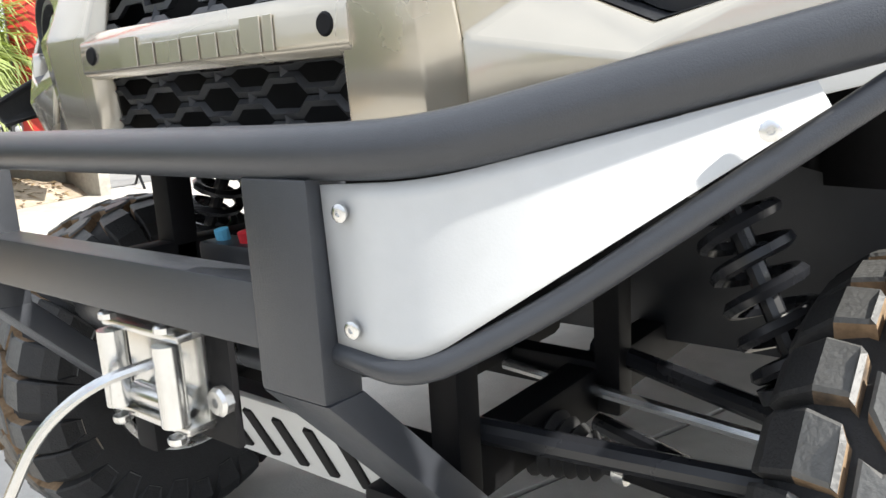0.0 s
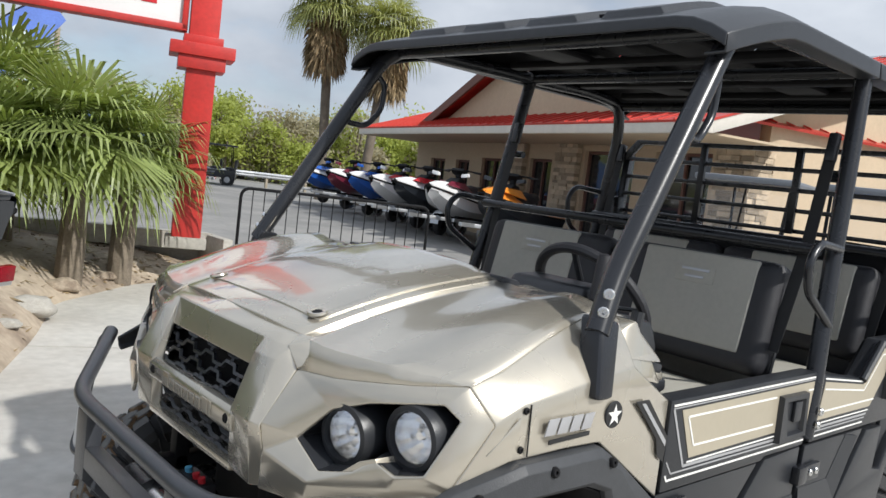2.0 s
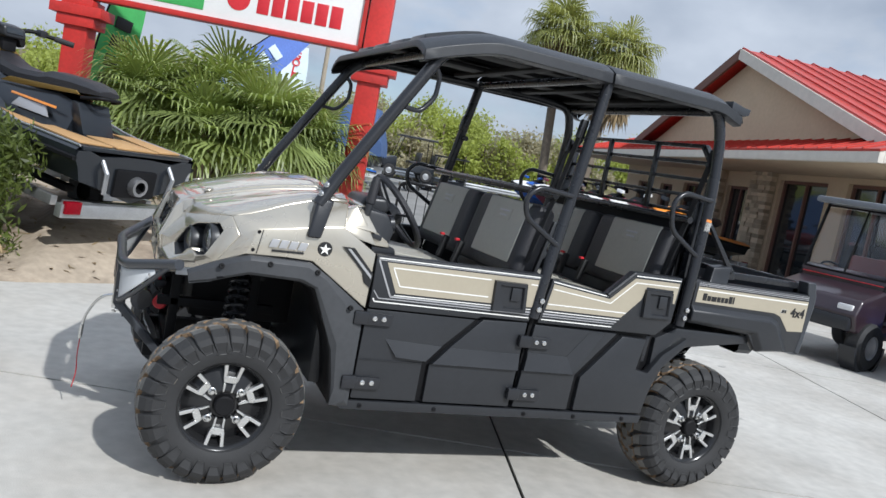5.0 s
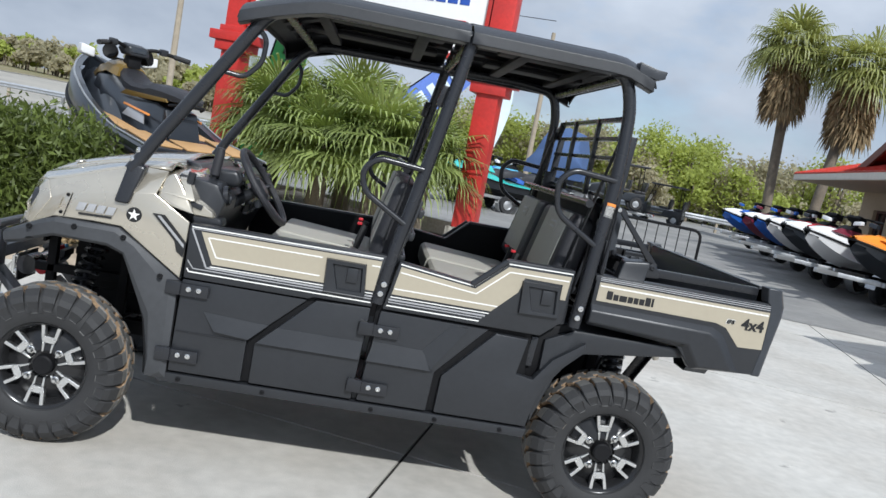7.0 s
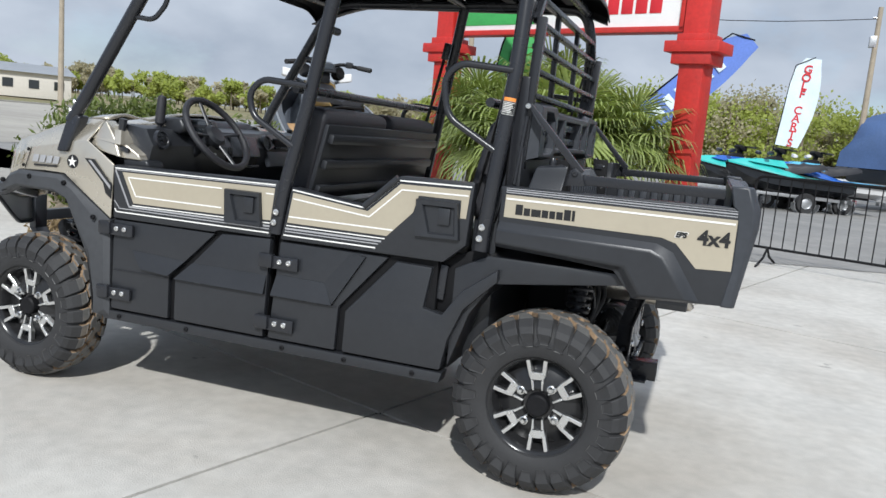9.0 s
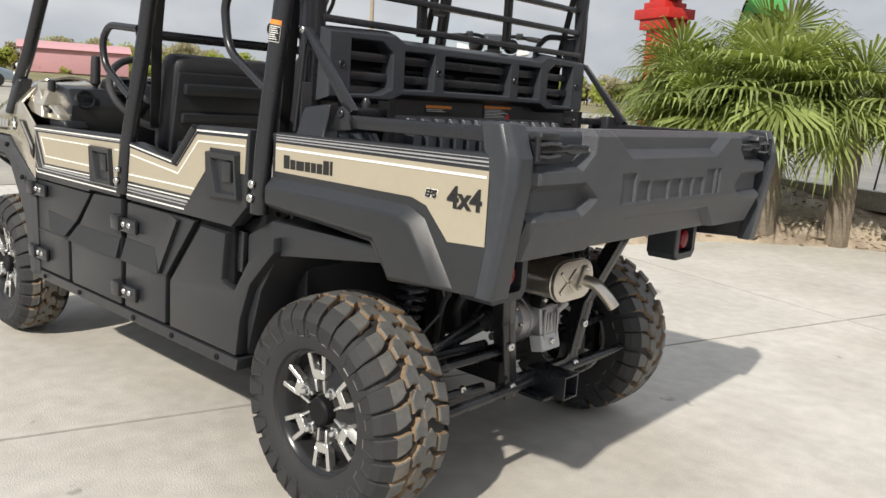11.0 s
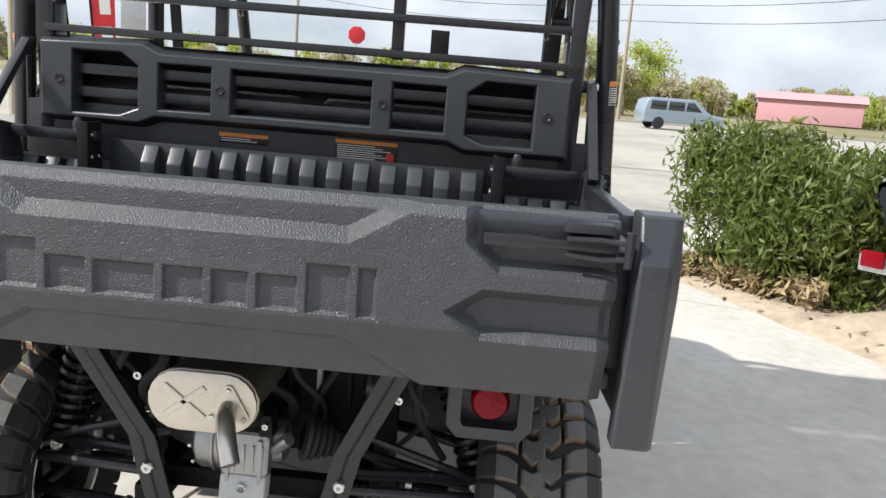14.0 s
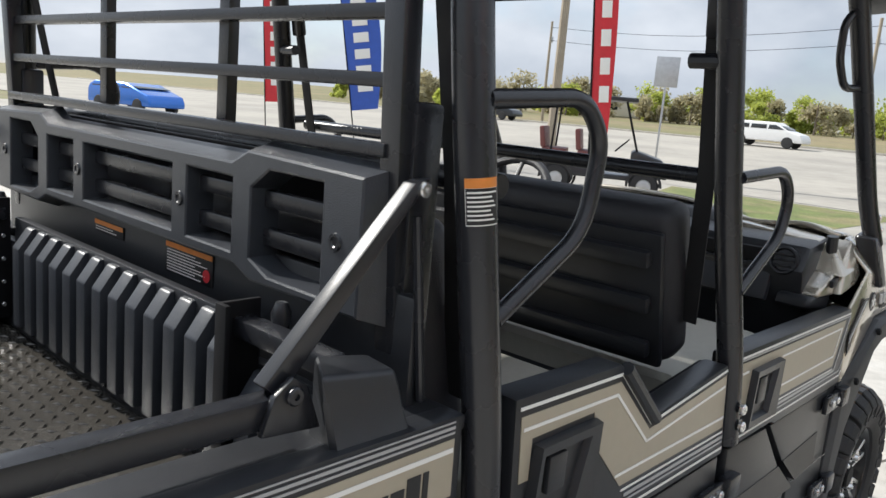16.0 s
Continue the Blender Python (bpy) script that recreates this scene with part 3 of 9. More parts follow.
def shock(top, bottom):
    t, b = Vector(top), Vector(bottom)
    d = (b - t).normalized()
    bm = bmesh.new()
    tube(bm, [t, t + d * 0.16], 0.026, 14)
    tube(bm, [t + d * 0.16, b], 0.012, 10)
    tube(bm, [t + d * 0.02, t + d * 0.035], 0.048, 14)
    tube(bm, [b - d * 0.06, b - d * 0.045], 0.048, 14)
    ob = part("shock_absorber", bm, SATIN, utv, "gloss black coil-over shock absorber")
    coil_spring(t + d * 0.035, b - d * 0.06, 0.041, 0.0085, 11, ob, SATIN)
    bm = bmesh.new()
    tube(bm, [b - d * 0.04, b - d * 0.012], 0.022, 12)
    part("shock_collar", bm, STEEL, ob)


for s in (-1, 1):
    shock((0.06, s * 0.34, 0.90), (0.00, s * 0.56, 0.46))
    shock((2.42, s * 0.40, 0.80), (2.40, s * 0.52, 0.42))
    for x, z in ((0.0, 0.42), (0.0, 0.30), (2.36, 0.44), (2.36, 0.30)):
        bm = bmesh.new()
        for dx in (-0.16, 0.16):
            tube(bm, [(x + dx, s * 0.22, z + 0.03), (x + dx * 0.35, s * 0.60, z)], 0.015, 10)
        tube(bm, [(x - 0.07, s * 0.56, z), (x + 0.07, s * 0.56, z)], 0.016, 8)
        part("control_arm", bm, SATIN, utv, "black tubular suspension arm")
    for x in (-0.01, 2.35):
        bm = bmesh.new()
        tube(bm, [(x, s * 0.18, 0.38), (x, s * 0.66, 0.34)], 0.014, 10)
        ob = part("drive_shaft", bm, DARK, utv)
        bm = bmesh.new()
        prof = [(0.02, 0)]
        for k in range(6):
            prof += [(0.048 - k * 0.004, 0.012 + k * 0.016), (0.036 - k * 0.004, 0.02 + k * 0.016)]
        prof += [(0.015, 0.115)]
        lathe(bm, prof, axis_to((x, s * 0.22, 0.377), (0, s * 1, -0.08)), 20)
        part("rubber_boot", bm, RUBBER, ob, "ribbed black rubber boot")
        bm = bmesh.new()
        tube(bm, [(x, s * 0.335, 0.368), (x, s * 0.35, 0.367)], 0.021, 14)
        part("boot_clamp", bm, STEEL, ob)
        bm = bmesh.new()
        lathe(bm, [(0, 0), (0.10, 0), (0.11, 0.01), (0.11, 0.02), (0.05, 0.025), (0.05, 0.08), (0, 0.08)], axis_to((x, s * 0.60, 0.33), (0, s, 0)), 24)
        part("brake_disc", bm, CAST, utv, "grey brake disc and hub")
    bm = bmesh.new()
    tube(bm, [(0.10, s * 0.10, 0.42), (0.10, s * 0.62, 0.38)], 0.009, 8)
    part("tie_rod", bm, STEEL, utv)

# ---- front bumper guard with winch ----
bm = bmesh.new()
tube(bm, [(-0.245, -0.735, 0.868), (-0.415, -0.40, 0.787), (-0.432, -0.30, 0.785), (-0.432, 0.30, 0.785), (-0.415, 0.40, 0.787), (-0.245, 0.70, 0.868)], 0.0205, 20, 0.09)
guard = part("bumper_guard", bm, GREYBAR, utv, "dark grey powder-coated steel bumper guard")
for s in (-1, 1):
    bm = bmesh.new()
    prism(bm, [(-0.445, s * 0.243, 0.768), (-0.445, s * 0.243, 0.60), (-0.405, s * 0.243, 0.595), (-0.405, s * 0.243, 0.768)], (0, s * 0.073, 0), 0.003)
    prism(bm, [(-0.445, s * 0.243, 0.60), (-0.405, s * 0.243, 0.60), (-0.16, s * 0.243, 0.34), (-0.205, s * 0.243, 0.34)], (0, s * 0.075, 0), 0.003)
    part("upright", bm, GREYBAR, guard)
    bm = bmesh.new()
    tube(bm, [(-0.425, s * 0.316, 0.637), (-0.43, s * 0.39, 0.631), (-0.385, s * 0.47, 0.678), (-0.276, s * 0.692, 0.846), (-0.252, s * 0.715, 0.860)], 0.0095, 14, 0.05)
    part("lower_tube", bm, GREYBAR, guard)
    bm = bmesh.new()
    top = fillet([(-0.4335, s * 0.318, 0.763), (-0.419, s * 0.40, 0.766), (-0.3215, s * 0.613, 0.8165)], 0.06, 14)
    low = fillet([(-0.429, s * 0.318, 0.645), (-0.431, s * 0.392, 0.640), (-0.3185, s * 0.620, 0.802)], 0.06, 14)
    grid(bm, [[Vector(a).lerp(Vector(b), k / 10) for a, b in zip(low, top)] for k in range(11)])
    pl = part("side_plate", bm, ALU, guard, "plain brushed aluminium plate")
    solid(pl, 0.004)
    for k, p in enumerate(((-0.433, s * 0.336, 0.744), (-0.433, s * 0.339, 0.660), (-0.336, s * 0.592, 0.790))):
        part("plate_bolt", bolt(bmesh.new(), p, (-1, s * (0.1 if k < 2 else 0.45), 0), 0.0068, 0.003), STEEL, pl)
bm = bmesh.new()
box(bm, (-0.425, 0, 0.66), (0.04, 0.49, 0.055), 0.004)
part("cross_member", bm, GREYBAR, guard)
bm = bmesh.new()
prism(bm, [(-0.305, -0.14, 0.495), (-0.305, 0.14, 0.495), (-0.235, 0.26, 0.375), (-0.235, -0.26, 0.375)], (0.006, 0, 0.0035), 0.001)
skid = part("skid_plate", bm, ALU, guard, "bright aluminium slotted skid plate")
for k in range(-3, 4):
    part("slot", box(bmesh.new(), (-0.2705, k * 0.052, 0.4345), (0.09, 0.013, 0.008), 0.002, (0, 59.7, 14)), DARK, skid)
winch = part("winch", tube(bmesh.new(), [(-0.33, -0.20, 0.60), (-0.33, -0.09, 0.60)], 0.045, 20), SATIN, guard, "black electric winch with steel cable")
part("drum", tube(bmesh.new(), [(-0.33, -0.09, 0.60), (-0.33, 0.08, 0.60)], 0.034, 20), STEEL, winch)
part("gear_housing", tube(bmesh.new(), [(-0.33, 0.08, 0.60), (-0.33, 0.20, 0.60)], 0.048, 20), SATIN, winch)
bm = bmesh.new()
box(bm, (-0.25, 0.02, 0.645), (0.05, 0.12, 0.035), 0.006)
relay = part("relay_box", bm, BLACK, winch, "small black control box with red and blue terminals")
for k, (y, mm) in enumerate(((-0.06, RED_PRINT), (-0.03, RED_PRINT), (0.015, CYAN_PRINT))):
    part("terminal", lathe(bmesh.new(), [(0.009, 0), (0.009, 0.014), (0, 0.016)], axis_to((-0.255, y + 0.04, 0.662), (-0.2, 0, 1)), 10), mm, relay)
bm = bmesh.new()
for z in (0.520, 0.612):
    box(bm, (-0.412, -0.035, z), (0.034, 0.135, 0.008), 0.002)
box(bm, (-0.401, -0.035, 0.566), (0.006, 0.133, 0.098), 0.001)
fair = part("fairlead", bm, STEEL, guard, "bright steel roller fairlead")
part("mount_plate", prism(bmesh.new(), [(-0.398, -0.135, 0.500), (-0.398, 0.065, 0.500), (-0.398, 0.065, 0.632), (-0.398, -0.135, 0.632)], (0.008, 0, 0), 0.002), DARK, fair, "black winch mount plate")
for y in (-0.122, 0.05):
    part("mount_bolt", bolt(bmesh.new(), (-0.398, y, 0.548), (-1, 0, 0), 0.015, 0.012), STEEL, fair)
for y in (-0.085, 0.015):
    part("roller", tube(bmesh.new(), [(-0.430, y, 0.526), (-0.430, y, 0.606)], 0.0135, 16), STEEL, fair)
    for z in (0.514, 0.618):
        part("roller_nut", bolt(bmesh.new(), (-0.430, y, z), (0, 0, 1 if z > 0.6 else -1), 0.010, 0.008), STEEL, fair)
part("cross_roller", tube(bmesh.new(), [(-0.415, -0.075, 0.537), (-0.415, 0.005, 0.537)], 0.012, 14), STEEL, fair)
cable = part("winch_cable", tube(bmesh.new(), [(-0.40, -0.035, 0.575), (-0.47, -0.01, 0.565), (-0.51, 0.03, 0.52), (-0.545, 0.055, 0.44), (-0.55, 0.058, 0.385)], 0.006, 8, 0.04), STEEL, guard, "steel winch cable with hook")
hook = tube(bmesh.new(), [(-0.55, 0.058, 0.40), (-0.552, 0.060, 0.35), (-0.552, 0.085, 0.325), (-0.552, 0.098, 0.35), (-0.552, 0.09, 0.37)], 0.008, 8, 0.02)
part("hook", hook, STEEL, cable)
part("red_strap", tube(bmesh.new(), [(-0.552, 0.08, 0.33), (-0.555, 0.085, 0.25), (-0.548, 0.075, 0.17), (-0.56, 0.06, 0.10)], 0.006, 8, 0.03, flat=0.4), RED_PRINT, cable, "red nylon pull strap")
knob = lathe(bmesh.new(), [(0, 0.05), (0.025, 0.05), (0.030, 0.044), (0.030, 0.0), (0, 0)], axis_to((-0.245, -0.175, 0.60), (-0.25, -1, 0)), 20)
part("battery_switch", knob, RED_PRINT, guard, "red rotary knob")

# ---- nose: grille, fascia, lamps, hood ----
N = {
    "b0": (-0.258, 0.0, 1.075), "b1": (-0.243, 0.225, 1.07), "b2": (-0.228, 0.31, 1.062), "c0": (-0.268, 0.0, 1.005), "c1": (-0.258, 0.215, 1.0),
    "h0": (-0.222, 0.0, 1.102), "h1": (-0.195, 0.30, 1.085),
    "t2": (-0.262, 0.217, 1.034), "t3": (-0.258, 0.300, 1.038), "t4": (-0.222, 0.336, 1.024),
    "m2": (-0.305, 0.218, 0.912), "m3": (-0.309, 0.308, 0.912), "m4": (-0.303, 0.341, 0.912),
    "d2": (-0.299, 0.218, 0.785), "d3": (-0.296, 0.311, 0.776), "d4": (-0.274, 0.346, 0.783),
    "i1": (-0.25, 0.205, 1.0), "i2": (-0.284, 0.205, 0.905), "i3": (-0.274, 0.205, 0.79),
}
F = [("h0", "h1", "b1", "b0"), ("h1", "b2", "b1"), ("b0", "b1", "c1", "c0"), ("b1", "b2", "t3", "t2"), ("b1", "t2", "c1"), ("b2", "t4", "t3"),
     ("t2", "t3", "m3", "m2"), ("m2", "m3", "d3", "d2"), ("t3", "t4", "m4", "m3"), ("m3", "m4", "d4", "d3"), ("c1", "t2", "m2", "i2"), ("i2", "m2", "d2", "i3")]
facets("nose_panel", N, F, PAINT, utv, "champagne metallic front panel", bev=0.006, smooth=26)
G = {"h1": (-0.198, 0.280, 1.082), "k1": (-0.165, 0.345, 1.072), "t4": (-0.212, 0.352, 1.012), "b2": (-0.222, 0.285, 1.045)}
for s in (-1, 1):
    facets("nose_corner", G, [("h1", "k1", "t4", "b2")], PAINT, utv, both=(s,), bev=0.0, thick=0.004)
    facets("nose_gusset", {"a": (-0.232, 0.303, 1.066), "b": (-0.227, 0.340, 1.026), "c": (-0.190, 0.372, 1.052), "d": (-0.176, 0.340, 1.086), "e": (-0.198, 0.292, 1.088)}, [("a", "b", "c", "d"), ("a", "d", "e")], PAINT, utv, both=(s,), bev=0.003, thick=0.004)
    part("nose_filler", prism(bmesh.new(), [(-0.214, s * 0.280, 1.02), (-0.214, s * 0.348, 1.00), (-0.206, s * 0.348, 1.045), (-0.204, s * 0.312, 1.070), (-0.204, s * 0.280, 1.078)], (0.06, 0, 0.012), 0.004), PAINT, utv)
L = {
    "r0": (-0.300, 0.338, 0.918), "r1": (-0.224, 0.336, 1.024), "r2": (-0.208, 0.46, 1.036), "r2b": (-0.155, 0.60, 1.058), "r3": (-0.08, 0.70, 1.076), "r4": (-0.045, 0.745, 1.01), "r5": (-0.12, 0.725, 0.892),
    "r6": (-0.185, 0.625, 0.866), "r7": (-0.268, 0.475, 0.838), "r8": (-0.292, 0.342, 0.862),
    "o0": (-0.250, 0.402, 0.902), "o1": (-0.218, 0.465, 0.975), "o2": (-0.19, 0.55, 1.010), "o3": (-0.120, 0.682, 1.038), "o4": (-0.106, 0.715, 1.016), "o5": (-0.16, 0.69, 0.910),
    "o6": (-0.185, 0.636, 0.895), "o7": (-0.20, 0.59, 0.914), "o8": (-0.222, 0.555, 0.882), "o9": (-0.248, 0.485, 0.864),
    "p0": (-0.30, 0.352, 0.785), "p1": (-0.255, 0.46, 0.785), "p2": (-0.17, 0.60, 0.825), "p3": (-0.11, 0.715, 0.862),
}
LF = [("r0", "r1", "o1", "o0"), ("r1", "r2", "o2", "o1"), ("r2", "r2b", "o2"), ("r2b", "r3", "o3", "o2"), ("r3", "r4", "o4", "o3"), ("r4", "r5", "o5", "o4"), ("r5", "r6", "o6", "o5"),
      ("r6", "o7", "o6"), ("r6", "r7", "o8", "o7"), ("r7", "o9", "o8"), ("r7", "r8", "o0", "o9"), ("r8", "r0", "o0"),
      ("r8", "r7", "p1", "p0"), ("r7", "r6", "p2", "p1"), ("r6", "r5", "p3", "p2")]
for s in (-1, 1):
    facets("headlamp_surround", L, LF, PAINT, utv, "angular champagne headlamp surround", both=(s,), bev=0.004, smooth=24)
for s in (-1, 1):
    # black housing
    ring = [L[k] for k in ("o0", "o1", "o2", "o3", "o4", "o5", "o6", "o7", "o8", "o9")]
    bm = bmesh.new()
    rows = []
    for dx, sc in ((0.002, 1.0), (0.06, 0.86), (0.12, 0.75)):
        cx = [sum(p[i] for p in ring) / len(ring) for i in range(3)]
        rows.append([(cx[0] + (p[0] - cx[0]) * sc + dx, s * (cx[1] + (p[1] - cx[1]) * sc - dx * 0.35), cx[2] + (p[2] - cx[2]) * sc) for p in ring + ring[:1]])
    vs = grid(bm, rows)
    bm.faces.new(vs[-1][:-1])
    bmesh.ops.remove_doubles(bm, verts=bm.verts[:], dist=0.0005)
    house = part("headlamp_housing", bm, BLACK, utv, "recessed black headlamp housing")
    for c, r in (((-0.188, s * 0.492, 0.932), 0.047), ((-0.131, s * 0.628, 0.962), 0.049)):
        d = Vector((-1.0, s * 0.16, -0.02)).normalized()
        m = axis_to(c, d)
        lamp = part("headlamp", lathe(bmesh.new(), [(r + 0.001, 0.010), (r + 0.004, 0.020), (r + 0.014, 0.018), (r + 0.020, 0.0), (r + 0.018, -0.05), (r + 0.006, -0.09), (0, -0.09)], m, 32), BLACK, house, "round headlamp with clear lens")
        part("reflector", lathe(bmesh.new(), [(r, 0.006), (r * 0.95, -0.010), (r * 0.82, -0.026), (r * 0.62, -0.039), (r * 0.40, -0.047), (r * 0.2, -0.051), (0, -0.052)], m, 14), LAMP_CHROME, lamp, "faceted chrome reflector", smooth=0)
        bm = bmesh.new()
        lathe(bm, [(0.012, -0.045), (0.012, -0.012), (0.008, -0.008), (0, -0.008)], m, 14)
        part("bulb_shield", bm, LAMP_CHROME, lamp)
        bm = bmesh.new()
        lathe(bm, [(0, 0.023), (r * 0.45, 0.021), (r * 0.8, 0.016), (r + 0.002, 0.009), (r + 0.002, 0.006), (r * 0.8, 0.013), (r * 0.45, 0.018), (0, 0.020)], m, 32)
        lens = part("lens", bm, CLEAR, lamp)
        lens.visible_shadow = False
    prism(bm := bmesh.new(), [(-0.232, s * 0.53, 0.872), (-0.19, s * 0.61, 0.88), (-0.198, s * 0.595, 0.918), (-0.212, s * 0.565, 0.905)], (0.05, 0, 0), 0.002)
    part("lamp_wedge", bm, PAINT, house, "champagne wedge between the lamps")
    bm = bmesh.new()
    prism(bm, [(-0.235, s * 0.50, 0.815), (-0.235, s * 0.50, 0.785), (-0.12, s * 0.725, 0.835), (-0.12, s * 0.725, 0.868)], (0.03, -s * 0.01, 0), 0.003)
    part("bumper_bracket", bm, ALU, utv, "bright aluminium bracket strip")


def grille(z0, z1, x0, x1, name):
    """A honeycomb insert between two heights."""
    bm = bmesh.new()
    box(bm, ((x0 + x1) / 2 + 0.055, 0, (z0 + z1) / 2), (0.01, 0.60, z1 - z0 + 0.09))
    g = part(name, bm, DARK, utv, "black honeycomb grille insert")
    rows, cols = 3, 4
    def spot(y, t):
        t = min(1, max(0, t / rows))
        return (x0 + (x1 - x0) * t + 0.004, y, z0 + (z1 - z0) * t)
    n = cols * 4
    for r in range(rows + 1):
        pts = []
        sg = 0.24 if r % 2 else -0.24
        for k in range(cols):
            for f, h in ((0.0, -sg), (0.19, -sg), (0.31, sg), (0.69, sg), (0.81, -sg), (1.0, -sg)):
                pts.append(spot(-0.215 + 0.43 * (k + f) / cols, r + h))
        pts = [p for k, p in enumerate(pts) if k == 0 or p[1] - pts[k - 1][1] > 0.001]
        part("grille_bar", tube(bmesh.new(), pts, 0.0058, 4), BLACK, g)
    for r in range(rows):
        for k in range(n):
            if (k % 4 == 2 and r % 2 == 1) or (k % 4 == 0 and r % 2 == 0):
                y = -0.215 + 0.43 * k / n
                part("grille_rib", tube(bmesh.new(), [spot(y, r + 0.2), spot(y, r + 0.8)], 0.0052, 4), BLACK, g)


grille(0.912, 1.0, -0.283, -0.250, "upper_grille")
grille(0.79, 0.862, -0.279, -0.281, "lower_grille")
bm = bmesh.new()
prism(bm, [(-0.300, -0.232, 0.915), (-0.307, -0.232, 0.90), (-0.307, -0.232, 0.868), (-0.300, -0.232, 0.858), (-0.268, -0.232, 0.858), (-0.268, -0.232, 0.915)], (0, 0.464, 0), 0.004)
bar = part("grille_crossbar", bm, PAINT, utv, "champagne grille crossbar with embossed bars")
for s in (-1, 1):
    part("bolt_hole", lathe(bmesh.new(), [(0, 0.003), (0.009, 0.003), (0.0115, 0.0)], axis_to((-0.3065, s * 0.204, 0.886), (-1, 0, 0)), 18), DARK, bar)
WORD = ((0.115, 1.0), (0.10, 0.72), (0.15, 0.70), (0.10, 0.72), (0.09, 0.72), (0.10, 0.72), (0.105, 1.0), (0.045, 1.0))


def word_bars(origin, right, up, out, width, height, material, parent, name, depth=0.003, label="raised plain bars"):
    """Plain upright bars in the place of a word mark."""
    right, up, out = Vector(right).normalized(), Vector(up).normalized(), Vector(out).normalized()
    total = sum(w for w, h in WORD) + 0.018 * 7
    x = 0.0
    for w, h in WORD:
        a = Vector(origin) + right * (x / total * width)
        ww, hh = w / total * width, h * height
        p = [a, a + right * ww, a + right * ww + up * hh, a + up * hh]
        part(name, prism(bmesh.new(), p, out * depth, min(depth * 0.3, 0.002), 1), material, parent, label)
        x += w + 0.018


word_bars((-0.3075, 0.135, 0.868), (0, -1, 0), (0, 0, 1), (-1, 0, 0), 0.27, 0.034, PAINT, bar, "embossed_bar", 0.002)
bm = bmesh.new()
prism(bm, [(-0.300, -0.225, 0.792), (-0.300, -0.225, 0.775), (-0.24, -0.225, 0.765), (-0.24, -0.225, 0.792)], (0, 0.45, 0), 0.004)
part("lower_lip", bm, PAINT, utv, "champagne lower grille lip")

CREST = [(-0.08, 0.70, 1.076), (0.0, 0.70, 1.098), (0.13, 0.688, 1.150), (0.26, 0.672, 1.190), (0.37, 0.668, 1.197)]
BROW = [(-0.224, 0.336, 1.024), (-0.208, 0.46, 1.036), (-0.155, 0.60, 1.058), (-0.08, 0.70, 1.076)]


def along(pts, t):
    k = min(int(t * (len(pts) - 1)), len(pts) - 2)
    return Vector(pts[k]).lerp(Vector(pts[k + 1]), t * (len(pts) - 1) - k)


# hood: raised middle panel and the shoulders beside it
def hood_top(u, v):
    ye = 0.30 + 0.03 * u
    x = (-0.222 + 0.027 * v * v) + 0.582 * u - 0.027 * v * v * u
    z = 1.102 - 0.016 * v * v + u * (0.142 - 0.014 * v * v) + 0.018 * math.sin(math.pi * u)
    z += 0.003 * (0.5 + 0.5 * math.cos(math.pi * min(1, abs(abs(v) - 0.55) * 3.2))) * (0.3 + 0.7 * u)
    return Vector((x, v * ye, z))


bm = bmesh.new()
rows = [[hood_top(i / 12, j / 8) for j in range(-8, 9)] for i in range(13)]
grid(bm, rows)
hood = part("hood", bm, PAINT, utv, "glossy champagne hood reflecting the sign", smooth=40)
solid(hood, 0.012, 0.004)
bm = bmesh.new()
grid(bm, [[hood_top(0.105 + 0.875 * i / 14, 0.90 * j / 10) + Vector((0, 0, 0.0035)) for j in range(-10, 11)] for i in range(15)])
solid(part("hood_lid", bm, PAINT, hood, "raised champagne hood lid with a seam round it", smooth=40), 0.012, 0.001, angle=40)
for s in (-1, 1):
    m = axis_to((-0.132, s * 0.248, 1.1245), (-0.25, s * 0.1, 1))
    lt = part("hood_latch", lathe(bmesh.new(), [(0.010, -0.002), (0.012, 0.001), (0.017, 0.0035), (0.022, 0.003), (0.024, -0.002)], m, 20), PAINT, hood)
    part("latch_hole", lathe(bmesh.new(), [(0, 0.0006), (0.0115, 0.0006), (0.0115, -0.004)], m, 16), DARK, lt)
    bm = bmesh.new()
    corner = [(-0.196, -0.302, 1.084), (-0.212, -0.296, 1.056), (-0.211, -0.321, 1.021), (-0.196, -0.330, 1.045), (-0.188, -0.316, 1.078)]
    prism(bm, [(x, -s * y, z) for x, y, z in corner], (0.02, -s * 0.012, -0.01), 0.003)
    part("hood_corner", bm, PAINT, hood)
for s in (-1, 1):
    bm = bmesh.new()
    rows = []
    for i in range(11):
        u = i / 10
        inner = Vector((-0.195 + 0.555 * u, 0.297 + 0.030 * u, 1.0835 + 0.128 * u + 0.018 * math.sin(math.pi * u)))
        outer = along(CREST, u)
        row = []
        for j in range(11):
            v = j / 10
            p = inner.lerp(outer, v)
            p.x += (-0.03 * math.sin(math.pi * v)) * (1 - u)
            p.z += -0.004 * math.exp(-((v - 0.22) / 0.13) ** 2) + (0.004 + 0.016 * u) * math.exp(-((v - 0.70) / 0.22) ** 2)
            row.append((p.x, s * p.y, p.z))
        rows.append(row)
    grid(bm, rows)
    # brow down to the lamp surround
    first = rows[0]
    brow = []
    for j in range(11):
        v = j / 10
        a = along(BROW, v)
        brow.append((a.x, s * a.y, a.z))
    grid(bm, [brow, first])
    bmesh.ops.remove_doubles(bm, verts=bm.verts[:], dist=0.0005)
    solid(part("hood_shoulder", bm, PAINT, utv, "champagne hood shoulder panel", smooth=28), 0.012)
